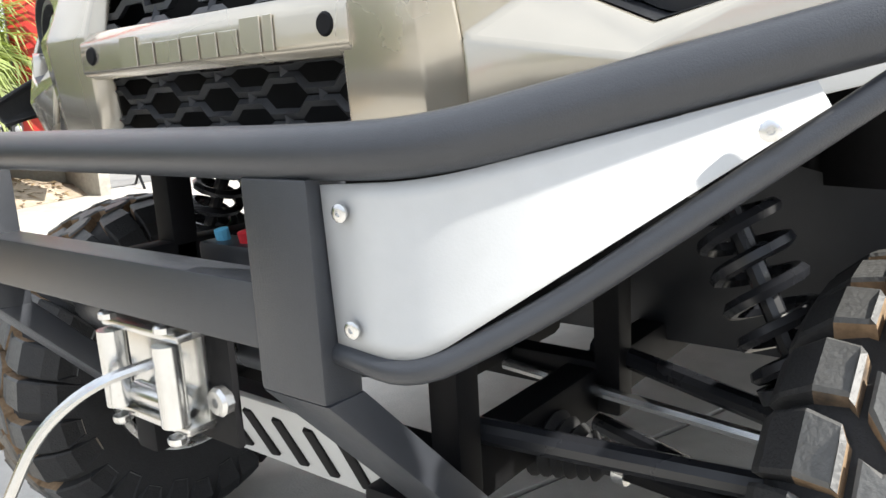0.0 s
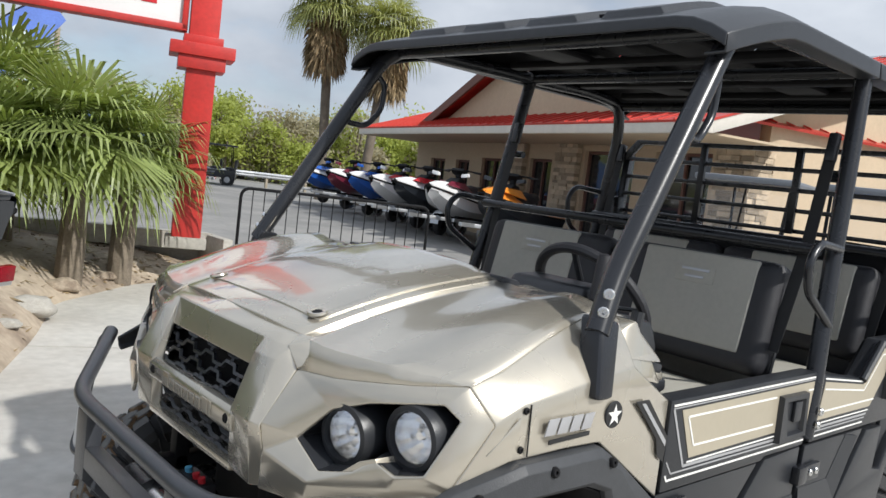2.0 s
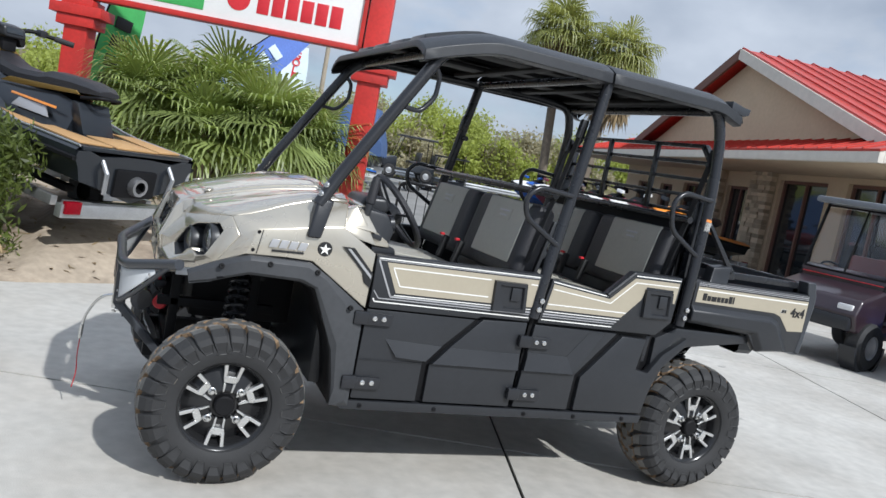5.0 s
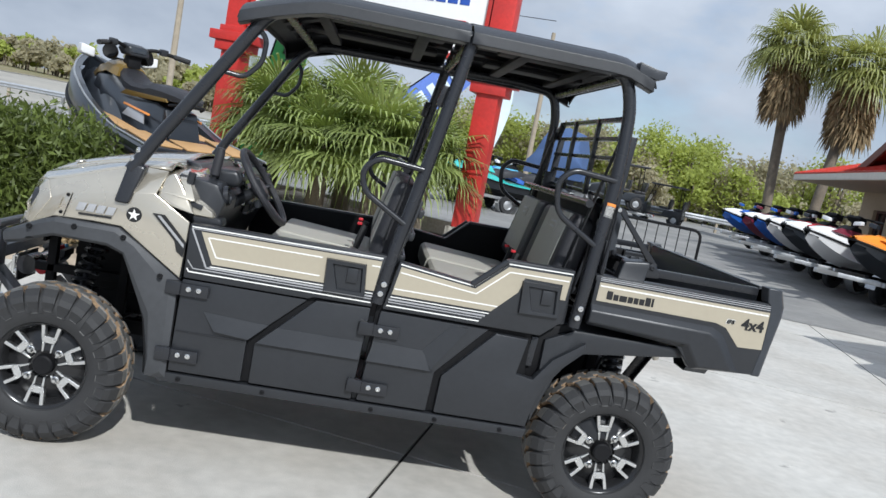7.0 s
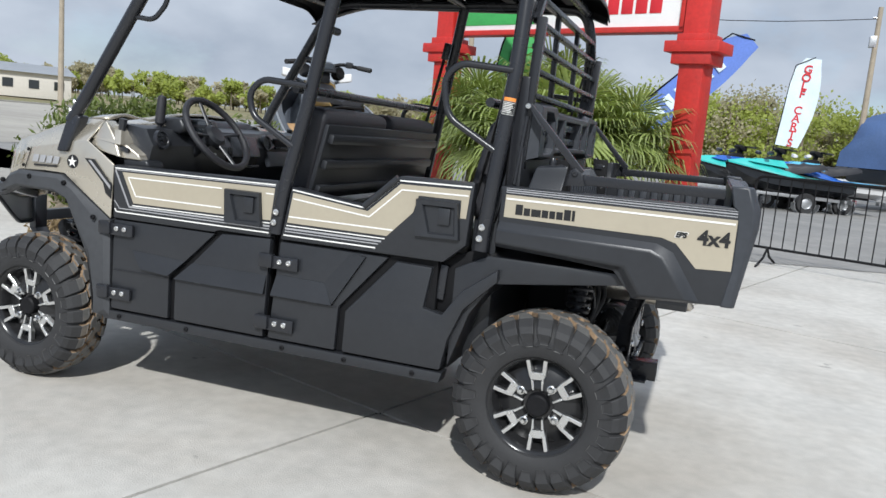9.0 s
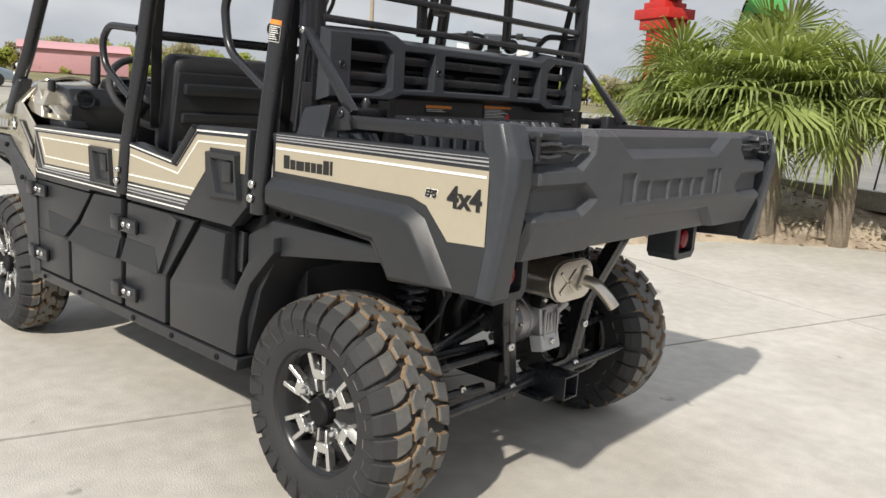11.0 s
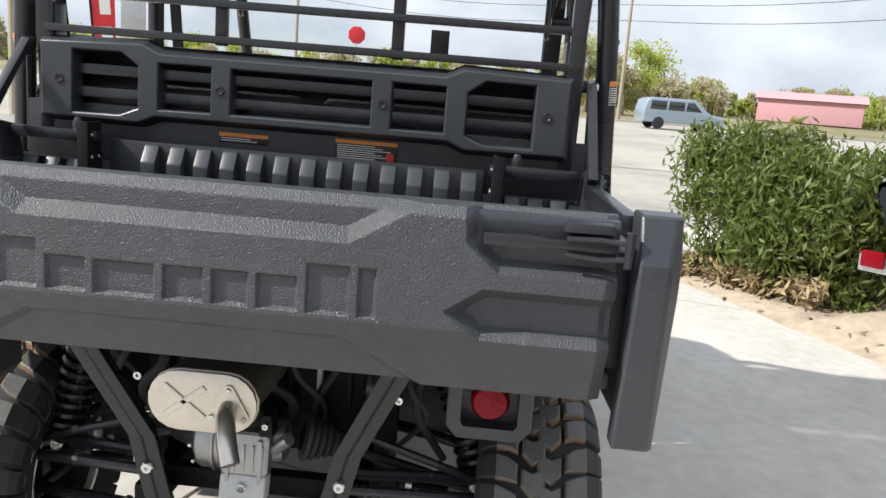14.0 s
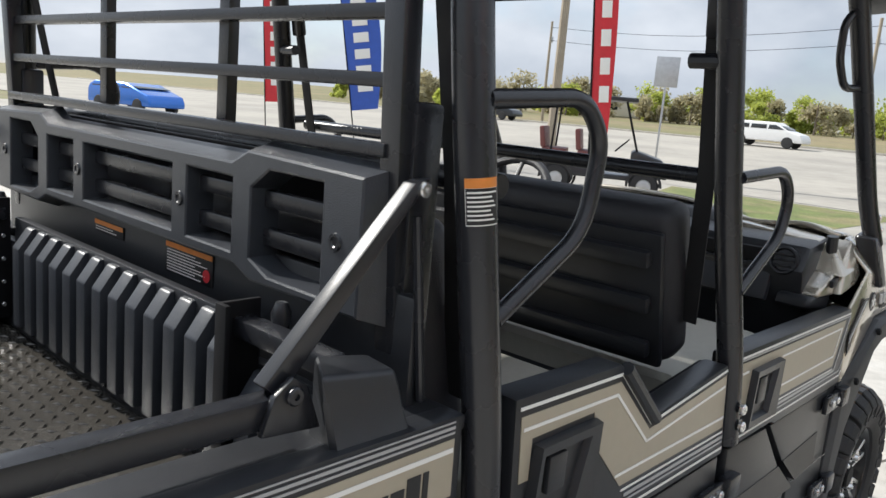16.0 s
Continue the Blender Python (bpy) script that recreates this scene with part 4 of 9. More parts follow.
# side panels behind the lamps
SIDE = {"c0": CREST[0], "c1": CREST[1], "c2": CREST[2], "c3": CREST[3], "c4": (0.37, 0.69, 1.19),
        "m0": (-0.045, 0.745, 1.01), "m1": (0.02, 0.752, 1.045), "m2": (0.13, 0.757, 1.062), "m3": (0.25, 0.760, 1.085), "m4": (0.35, 0.764, 1.10),
        "l0": (-0.12, 0.725, 0.892), "l1": (-0.02, 0.768, 0.945), "l2": (0.13, 0.775, 0.952), "l3": (0.24, 0.776, 0.950), "s3": (0.495, 0.770, 1.012), "s4": (0.488, 0.775, 0.785), "s5": (0.315, 0.777, 0.90)}
SF = [("c0", "c1", "m1", "m0"), ("c1", "c2", "m2", "m1"), ("c2", "c3", "m3", "m2"), ("c3", "c4", "m4", "m3"), ("m0", "m1", "l1", "l0"), ("m1", "m2", "l2", "l1"), ("m2", "m3", "l3", "l2"),
      ("m3", "m4", "l3"), ("m4", "s3", "l3"), ("s3", "s5", "l3"), ("s3", "s4", "s5")]
for s in (-1, 1):
    fender = facets("front_fender", SIDE, SF, PAINT, utv, "champagne front fender panel", both=(s,), bev=0.004, smooth=42)
    for p in ((0.022, s * 0.755, 1.035), (0.006, s * 0.766, 0.965)):
        part("fender_screw", bolt(bmesh.new(), p, (0, s, 0), 0.007, 0.005), DARK, fender)
    bm = bmesh.new()
    prism(bm, [(0.036, s * 0.7535, 1.045), (0.039, s * 0.7535, 1.045), (0.021, s * 0.7725, 0.952), (0.018, s * 0.7725, 0.952)], (0, s * 0.0015, 0))
    part("panel_seam", bm, DARK, fender)
    bm = bmesh.new()
    prism(bm, [(-0.062, s * 0.744, 0.955), (-0.005, s * 0.764, 0.975), (0.005, s * 0.758, 1.025)], (0, s * 0.004, 0), 0.0015)
    part("fender_inset", bm, PAINT, fender)
    # product mark drawn as plain bars, with a round star badge
    for k in range(4):
        bm = bmesh.new()
        x0 = 0.062 + k * 0.037
        plate(bm, [(x0, 0.985), (x0 + 0.031, 0.986), (x0 + 0.041, 1.018), (x0 + 0.010, 1.017)], s * 0.7725, s * 0.003, 0.0008)
        part("badge_bar", bm, SILVER_LINE, fender, "silver and black plain bars")
    bm = bmesh.new()
    plate(bm, [(0.075, 0.968), (0.20, 0.972), (0.20, 0.981), (0.075, 0.977)], s * 0.7745, s * 0.003, 0.0008)
    part("badge_underline", bm, LETTER_BLACK, fender)
    star = part("round_badge", lathe(bmesh.new(), [(0, 0.003), (0.028, 0.003), (0.03, 0.0)], axis_to((0.282, s * 0.7715, 1.003), (0, s, 0)), 24), LETTER_BLACK, fender, "round black badge with a white star")
    pts = [((0.024 if k % 2 == 0 else 0.0095) * math.sin(k * math.pi / 5), (0.024 if k % 2 == 0 else 0.0095) * math.cos(k * math.pi / 5)) for k in range(10)]
    part("star", plate(bmesh.new(), [(0.282 + a, 1.003 + b) for a, b in pts], s * 0.7745, s * 0.0015, 0), WHITE_LINE, star)
    bm = bmesh.new()
    plate(bm, [(0.352, 1.025), (0.40, 1.025), (0.495, 0.93), (0.49, 0.87), (0.462, 0.89), (0.45, 0.93)], s * 0.776, s * 0.003, 0)
    part("fender_stripe", bm, LETTER_BLACK, fender, "black and silver pointed stripe")
    bm = bmesh.new()
    plate(bm, [(0.372, 1.019), (0.385, 1.019), (0.488, 0.922), (0.488, 0.908)], s * 0.779, s * 0.0015, 0)
    part("fender_pinstripe", bm, SILVER_LINE, fender)
    # flare
    bm = bmesh.new()
    outer = [(-0.215, 0.850), (-0.13, 0.893), (-0.06, 0.928), (0.0, 0.948), (0.235, 0.948), (0.315, 0.90), (0.486, 0.782), (0.488, 0.372), (0.44, 0.366)]
    inner = [(-0.205, 0.805), (-0.13, 0.820), (-0.07, 0.848), (0.0, 0.872), (0.20, 0.868), (0.265, 0.845), (0.375, 0.60), (0.40, 0.46), (0.40, 0.372)]
    dep = [0.735, 0.75, 0.785, 0.80, 0.80, 0.798, 0.785, 0.78, 0.775]
    rows = [[(x, s * min(0.74, d - 0.03), z) for (x, z), d in zip(outer, dep)], [(x, s * (d - 0.012), z - 0.004) for (x, z), d in zip(outer, dep)], [(x * 0.75 + xi * 0.25, s * d, z * 0.75 + zi * 0.25) for (x, z), (xi, zi), d in zip(outer, inner, dep)],
            [(x * 0.15 + xi * 0.85, s * (d + 0.002), z * 0.15 + zi * 0.85) for (x, z), (xi, zi), d in zip(outer, inner, dep)], [(xi, s * (d - 0.01), zi) for (xi, zi), d in zip(inner, dep)], [(xi + 0.004, s * 0.735, zi - 0.002) for (xi, zi) in inner]]
    grid(bm, rows)
    flare = part("fender_flare", bm, FLARE, utv, "black plastic front wheel-arch flare", smooth=32)
    solid(flare, 0.006, 0.006, angle=20)
    for p in ((-0.10, 0.890), (0.075, 0.922), (0.262, 0.912), (0.42, 0.785)):
        part("flare_screw", bolt(bmesh.new(), (p[0], s * (0.797 if p[0] > 0 else 0.775), p[1]), (0, s, 0.2), 0.011, 0.01), DARK, flare)
    # socket of the front pillar
    bm = bmesh.new()
    prism(bm, [(0.200, s * 0.786, 1.042), (0.256, s * 0.786, 1.042), (0.296, s * 0.750, 1.196), (0.228, s * 0.750, 1.206)], (0, -s * 0.06, 0), 0.014, 3)
    part("pillar_socket", bm, SATIN, utv, "black pillar boot on the fender")

# cowl and dash
bm = bmesh.new()
prism(bm, [(0.345, -0.345, 1.222), (0.41, -0.345, 1.215), (0.47, -0.345, 1.16), (0.35, -0.345, 1.18)], (0, 0.69, 0), 0.012)
part("cowl", bm, BLACK, utv, "black cowl strip behind the hood")
for s in (-1, 1):
    bm = bmesh.new()
    prism(bm, [(0.32, s * 0.34, 1.20), (0.45, s * 0.34, 1.205), (0.50, s * 0.40, 1.12), (0.34, s * 0.40, 1.14)], (0, s * 0.34, -0.03), 0.01)
    part("cowl_corner", bm, PAINT, utv, "champagne cowl corner")
    bm = bmesh.new()
    prism(bm, [(0.36, s * 0.70, 1.165), (0.40, s * 0.72, 1.19), (0.455, s * 0.72, 1.12), (0.50, s * 0.74, 1.04), (0.40, s * 0.745, 1.06), (0.35, s * 0.745, 1.09)], (0, -s * 0.06, 0), 0.008)
    part("cowl_side_trim", bm, PAINT, utv)
    bm = bmesh.new()
    tube(bm, [(0.43, s * 0.68, 1.05), (0.45, s * 0.68, 1.14), (0.46, s * 0.68, 1.20)], 0.016, 10)
    part("vent_post", bm, BLACK, utv)
bm = bmesh.new()
prism(bm, [(0.40, -0.66, 1.19), (0.56, -0.66, 1.17), (0.60, -0.66, 1.10), (0.56, -0.66, 0.96), (0.45, -0.66, 0.70), (0.40, -0.66, 0.70)], (0, 1.32, 0), 0.02)
dash = part("dashboard", bm, BLACK, utv, "black moulded dashboard")
bm = bmesh.new()
box(bm, (0.585, 0.02, 1.10), (0.03, 0.24, 0.11), 0.01, (0, -20, 0))
part("centre_stack", bm, SATIN, dash)
box(bm := bmesh.new(), (0.585, 0.40, 1.06), (0.03, 0.34, 0.13), 0.012, (0, -16, 0))
part("glove_box", bm, BLACK_TEX, dash)
# steering wheel
sw = Vector((0.70, -0.36, 1.165))
ax = Vector((0.80, 0, 0.60)).normalized()
m = axis_to(sw, ax)
bm = bmesh.new()
tube(bm, [m @ Vector((0.178 * math.cos(a), 0.178 * math.sin(a), 0)) for a in [2 * math.pi * k / 40 for k in range(40)]], 0.0155, 10, closed=True)
steer = part("steering_wheel", bm, VINYL_BLACK, utv, "black steering wheel")
bm = bmesh.new()
for a in (0, 180, 90, 270):
    tube(bm, [m @ Vector((0.03 * math.cos(radians(a)), 0.03 * math.sin(radians(a)), -0.02)), m @ Vector((0.172 * math.cos(radians(a)), 0.172 * math.sin(radians(a)), 0))], 0.011, 8, flat=0.6)
lathe(bm, [(0, 0.005), (0.04, 0.003), (0.055, -0.01), (0.05, -0.04), (0.02, -0.05)], m, 20)
part("hub", bm, BLACK, steer)
part("column", tube(bmesh.new(), [sw - ax * 0.03, sw - ax * 0.24], 0.024, 14), BLACK, steer)
lever = part("gear_lever", tube(bmesh.new(), [(0.50, -0.52, 1.10), (0.515, -0.52, 1.20)], 0.011, 10), SATIN, dash, "black gear lever")
part("grip", lathe(bmesh.new(), [(0.012, 0), (0.021, 0.01), (0.020, 0.10), (0.017, 0.125), (0, 0.13)], axis_to((0.512, -0.52, 1.185), (0.1, 0, 1)), 16), VINYL_BLACK, lever)
# instruments, vents and trays on the dash
binnacle = part("binnacle", prism(bmesh.new(), [(0.47, -0.49, 1.165), (0.60, -0.49, 1.15), (0.625, -0.49, 1.18), (0.60, -0.49, 1.225), (0.50, -0.49, 1.22)], (0, 0.26, 0), 0.02, 3), BLACK, dash)
part("gauge", prism(bmesh.new(), [(0.622, -0.44, 1.165), (0.622, -0.28, 1.165), (0.606, -0.28, 1.215), (0.606, -0.44, 1.215)], (0.003, 0, 0.001), 0.002), WINDOW, binnacle, "dark glass instrument display")
for y in (-0.60, -0.20, 0.22, 0.60):
    ring = part("air_vent", lathe(bmesh.new(), [(0.0, 0.0), (0.030, 0.0), (0.034, 0.008), (0.040, 0.008), (0.042, -0.01)], axis_to((0.594, y, 1.125), (1, 0, 0.25)), 20), SATIN, dash, "round black air vent")
    for k in (-1, 0, 1):
        part("vane", box(bmesh.new(), (0.598, y, 1.125 + k * 0.016), (0.006, 0.056, 0.004), 0.001), BLACK, ring)
for y, w, z, h in ((-0.06, 0.11, 1.035, 0.06), (0.08, 0.11, 1.035, 0.06), (0.42, 0.24, 1.125, 0.05)):
    tray = part("tray", box(bmesh.new(), (0.586, y, z), (0.02, w, h), 0.008), DARK, dash)
    part("tray_lip", box(bmesh.new(), (0.597, y, z - h / 2), (0.02, w + 0.012, 0.012), 0.004), SATIN, tray)
for k, y in enumerate((-0.15, -0.115, 0.0, 0.04)):
    part("switch", box(bmesh.new(), (0.602, y, 1.085), (0.012, 0.024, 0.034), 0.004), SATIN if k % 2 else BLACK_TEX, dash)
part("key_switch", lathe(bmesh.new(), [(0, 0.012), (0.010, 0.012), (0.013, 0)], axis_to((0.597, -0.24, 1.06), (1, 0, 0.2)), 14), STEEL, dash)
for y in (-0.30, -0.40):
    part("pedal", box(bmesh.new(), (0.56, y, 0.52), (0.02, 0.06, 0.09), 0.006, (0, 30, 0)), RUBBER, dash)
for s in (-1, 1):
    part("cubby_lid", prism(bmesh.new(), [(0.41, s * 0.52, 1.205), (0.47, s * 0.52, 1.195), (0.52, s * 0.52, 1.13), (0.43, s * 0.52, 1.13)], (0, s * 0.13, -0.015), 0.008), PAINT, utv, "champagne facet beside the dash")
    grab = part("dash_handle", prism(bmesh.new(), [(0.42, s * 0.715, 1.105), (0.50, s * 0.715, 1.095), (0.565, s * 0.705, 1.055), (0.575, s * 0.70, 1.03), (0.49, s * 0.72, 1.035)], (0, -s * 0.075, 0.004), 0.012, 3), PAINT, utv, "champagne grab pocket")
    part("pocket", box(bmesh.new(), (0.50, s * 0.716, 1.075), (0.05, 0.012, 0.022), 0.005, (0, 12, 0)), BLACK, grab)
    part("pocket_base", prism(bmesh.new(), [(0.48, s * 0.71, 1.04), (0.60, s * 0.695, 1.035), (0.61, s * 0.69, 1.0), (0.50, s * 0.71, 0.99)], (0, -s * 0.10, 0), 0.015, 3), BLACK, utv)


# ---- seats ----
def bench(x):
    """A bench: two cushions, two backs with grey panels, ribbed rear shell."""
    bm = bmesh.new()
    box(bm, (x - 0.20, 0, 0.62), (0.46, 1.22, 0.46), 0.03)
    seat = part("seat_base", bm, BLACK, utv, "black seat base")
    for y0, y1 in ((-0.63, 0.0), (0.02, 0.63)):
        c, w = (y0 + y1) / 2, y1 - y0
        bm = bmesh.new()
        box(bm, (x - 0.22, c, 0.868), (0.50, w, 0.11), 0.04, (0, 4, 0), 3)
        part("cushion", bm, VINYL_GREY, seat, "grey vinyl seat cushion")
        tilt = 13
        m = Matrix.Translation((x + 0.05, c, 0.945)) @ Matrix.Rotation(radians(tilt), 4, "Y")
        bm = bmesh.new()
        box(bm, (0, 0, 0.195), (0.115, w, 0.365), 0.048, None, 4)
        back = part("backrest", bm, VINYL_BLACK, seat, "black vinyl backrest with grey panels", at=m)
        bw = 0.66 * w
        sh = (-0.035 if c < 0 else 0.035)
        bm = bmesh.new()
        box(bm, (-0.047, sh, 0.218), (0.030, bw, 0.300), 0.014, None, 3)
        part("grey_panel", bm, VINYL_GREY, back, "grey vinyl panel")
        bm = bmesh.new()
        box(bm, (-0.0625, sh, 0.29), (0.004, 0.14, 0.055), 0.001)
        part("moulded_patch", bm, VINYL_GREY, back, "embossed patch with plain bars")
        bm = bmesh.new()
        for k in range(2):
            box(bm, (-0.0650, sh, 0.305 - k * 0.024), (0.003, 0.10 - 0.03 * k, 0.009), 0.001)
        part("patch_bar", bm, SILVER_LINE, back)
    m = Matrix.Translation((x + 0.05, 0, 0.935)) @ Matrix.Rotation(radians(13), 4, "Y")
    bm = bmesh.new()
    box(bm, (0.065, 0, 0.185), (0.02, 1.24, 0.31), 0.008)
    shell = part("seat_shell", bm, BLACK, seat, "ribbed black seat-back shell", at=m)
    for k in range(3):
        bm = bmesh.new()
        box(bm, (0.084, 0, 0.075 + k * 0.105), (0.03, 1.20, 0.04), 0.012)
        part("shell_rib", bm, BLACK, shell)
    part("cross_tube", tube(bmesh.new(), [(x + 0.10, -0.72, 1.375), (x + 0.10, 0.72, 1.375)], 0.017, 12), SATIN, utv)
    for s in (-1, 1):
        bm = bmesh.new()
        tube(bm, [(x + 0.20, s * 0.668, 1.72), (x + 0.13, s * 0.665, 1.38), (x + 0.06, s * 0.64, 1.05)], 0.022, 6, flat=0.15)
        belt = part("seat_belt", bm, BELT, utv, "black seat belt webbing")
        box(bm := bmesh.new(), (x + 0.195, s * 0.668, 1.69), (0.035, 0.03, 0.09), 0.008, (0, 10, 0))
        part("belt_guide", bm, SATIN, belt)
        box(bm := bmesh.new(), (x - 0.04, s * 0.10, 0.99), (0.03, 0.03, 0.12), 0.006, (0, 15, 0))
        bk = part("belt_buckle", bm, BELT, belt)
        box(bm := bmesh.new(), (x - 0.055, s * 0.10, 1.055), (0.022, 0.024, 0.012), 0.003)
        part("release_button", bm, RED_PRINT, bk)


bench(1.20)
bench(1.97)

# ---- roll cage and roof ----
for s in (-1, 1):
    bm = bmesh.new()
    tube(bm, [(0.235, s * 0.735, 1.17), (0.30, s * 0.715, 1.29), (0.655, s * 0.69, 1.865), (0.76, s * 0.69, 1.925), (1.9, s * 0.69, 1.945), (2.12, s * 0.69, 1.925), (2.162, s * 0.70, 1.78), (2.157, s * 0.733, 1.49), (2.114, s * 0.766, 1.05), (2.098, s * 0.768, 0.86)], 0.0265, 16, 0.11)
    cage = part("roll_cage_side", bm, SATIN, utv, "satin black roll cage tube")
    part("middle_pillar", tube(bmesh.new(), [(1.47, s * 0.695, 1.935), (1.36, s * 0.735, 1.30), (1.30, s * 0.762, 1.0), (1.275, s * 0.768, 0.82)], 0.0265, 16, 0.1), SATIN, cage)
    for p, d in (((0.239, s * 0.742, 1.216), (-0.8, s * 0.58, 0.1)), ((0.257, s * 0.737, 1.253), (-0.8, s * 0.58, 0.1)), ((1.29, s * 0.796, 0.905), (0, s, 0)), ((1.282, s * 0.796, 0.865), (0, s, 0)), ((2.104, s * 0.796, 0.945), (0, s, 0)), ((2.098, s * 0.796, 0.905), (0, s, 0))):
        part("cage_bolt", bolt(bmesh.new(), p, d, 0.0125, 0.009), STEEL, cage)
    for x0, dz, up in ((1.37, 0.0, 0.0), (2.155, 0.055, 0.045)):
        part("grab_handle", tube(bmesh.new(), [(x0 - 0.005, s * 0.75, 1.385 + dz + up), (x0 - 0.19, s * 0.765, 1.40 + dz + up), (x0 - 0.245, s * 0.765, 1.345 + dz + up), (x0 - 0.225, s * 0.765, 1.26 + dz), (x0 - 0.04, s * 0.765, 1.155 + dz)], 0.0125, 12, 0.05), SATIN, cage, "black tubular grab handle")
    part("grab_handle", tube(bmesh.new(), [(0.62, s * 0.69, 1.815), (0.665, s * 0.675, 1.775), (0.66, s * 0.675, 1.68), (0.60, s * 0.68, 1.61), (0.505, s * 0.70, 1.62)], 0.0105, 12, 0.03), SATIN, cage, "black tubular grab handle")
    part("belt_bar", tube(bmesh.new(), [(1.42, s * 0.71, 1.60), (1.42, s * 0.64, 1.60)], 0.015, 10), SATIN, cage)
for x, z in ((0.72, 1.90), (1.47, 1.935), (2.13, 1.915)):
    part("cage_cross_tube", tube(bmesh.new(), [(x, -0.69, z), (x, 0.69, z)], 0.021, 12), SATIN, utv)
# warning labels wrapped round the rear pillars
for s in (-1, 1):
    up = Vector((0.098, -s * 0.075, 1)).normalized()
    out = Vector((0.5, 0.85, 0)) if s > 0 else Vector((0.2, -1, 0))
    out = (out - up * out.dot(up)).normalized()
    m = Matrix.Identity(4)
    m.col[0].xyz, m.col[1].xyz, m.col[2].xyz, m.col[3].xyz = out, up.cross(out), up, (2.1475, s * 0.7405, 1.392)


    def wrap(r, z0, z1, a0=-48, a1=48):
        return lathe(bmesh.new(), [(r, z1), (r, z0)], m, 10, radians(a0), radians(a1))


    lb = part("warning_label", wrap(0.0272, -0.058, 0.0), WHITE_LINE, utv, "small warning label with orange header")
    part("label_header", wrap(0.0276, -0.012, 0.0), ORANGE, lb)
    part("label_field", wrap(0.0275, -0.0565, -0.0125, -46, 46), LETTER_BLACK, lb)
    for k in range(7):
        part("label_line", wrap(0.0278, -0.0185 - k * 0.0055, -0.0163 - k * 0.0055, -42, 42 - (k * 17 % 23)), WHITE_LINE, lb)


def roof_z(x, y):
    e = max(0.0, abs(y) - 0.60) / 0.145
    z = 2.005 - 0.05 * e * e
    if x < 0.90:
        z -= 0.40 * (0.90 - x) ** 1.3
    if x > 2.1:
        z -= 0.35 * (x - 2.1)
    for c in (-0.42, -0.14, 0.14, 0.42):
        z += 0.021 * max(0, min(1, (0.10 - abs(y - c)) / 0.016)) * (1 if 0.62 < x < 2.08 else 0)
    return z


for x0, x1, nm in ((0.555, 1.452, "front_roof_panel"), (1.462, 2.225, "rear_roof_panel")):
    bm = bmesh.new()
    ys = sorted({-0.745, -0.735, -0.70, -0.65, -0.60, 0.745, 0.735, 0.70, 0.65, 0.60, 0.0} | {c + d for c in (-0.42, -0.14, 0.14, 0.42) for d in (-0.10, -0.084, 0.084, 0.10)})
    xs = [x0 + (x1 - x0) * i / 14 for i in range(15)]
    if x0 < 1:
        xs += [0.615, 0.63]
    xs = sorted(xs)
    top = [[(x, y, roof_z(x, y)) for y in ys] for x in xs]
    grid(bm, top)
    for sy in (0, -1):
        grid(bm, [[r[sy] for r in top], [(r[sy][0], r[sy][1] * 1.004, r[sy][2] - 0.045) for r in top], [(r[sy][0], r[sy][1] * 0.93, r[sy][2] - 0.05) for r in top]])
    for sx in (0, -1):
        if (sx == 0) == (x0 < 1):
            dx = -0.006 if sx == 0 else 0.012
            grid(bm, [top[sx], [(p[0] + dx, p[1], p[2] - 0.03) for p in top[sx]]])
    bmesh.ops.remove_doubles(bm, verts=bm.verts[:], dist=0.0005)
    rf = part(nm, bm, ROOF_BLACK, utv, "black moulded roof panel with raised ribs", smooth=30)
    # inner face takes near-black: the shade under the roof is put into its colour
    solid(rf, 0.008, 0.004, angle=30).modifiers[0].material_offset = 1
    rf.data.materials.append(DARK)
    bm = bmesh.new()
    for k in range(2):
        x = x0 + 0.28 + k * (x1 - x0 - 0.45)
        box(bm, (x, 0, 1.955), (0.06, 1.25, 0.03), 0.012)
    for y in (-0.28, 0.28):
        box(bm, ((x0 + x1) / 2 + 0.05, y, 1.965), (x1 - x0 - 0.24, 0.16, 0.025), 0.012)
    # ribs share the near-black that carries the under-roof shade
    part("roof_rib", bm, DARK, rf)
bm = bmesh.new()
prism(bm, [(2.15, -0.745, 1.93), (2.235, -0.745, 1.915), (2.262, -0.745, 1.925), (2.268, -0.745, 1.955), (2.225, -0.745, 1.958), (2.15, -0.745, 1.975)], (0, 0.06, 0.0), 0.004)
part("roof_corner", bm, BLACK_TEX, utv)

# ---- doors and sills ----
def lines(parent, s, y, segs, material, name):
    """Thin printed stripes along lines in x and z: (points, width)."""
    bm = bmesh.new()
    for pts, w in segs:
        for (x0, z0), (x1, z1) in zip(pts, pts[1:]):
            d = Vector((x1 - x0, z1 - z0)).normalized() * w / 2
            n = Vector((-d.y, d.x))
            p = [(x0 - n.x, s * y, z0 - n.y), (x1 - n.x, s * y, z1 - n.y), (x1 + n.x, s * y, z1 + n.y), (x0 + n.x, s * y, z0 + n.y)]
            prism(bm, p, (0, s * 0.0012, 0))
    return part(name, bm, material, parent)


def shift(pts, dx, dz):
    return [(x + dx, z + dz) for x, z in pts]


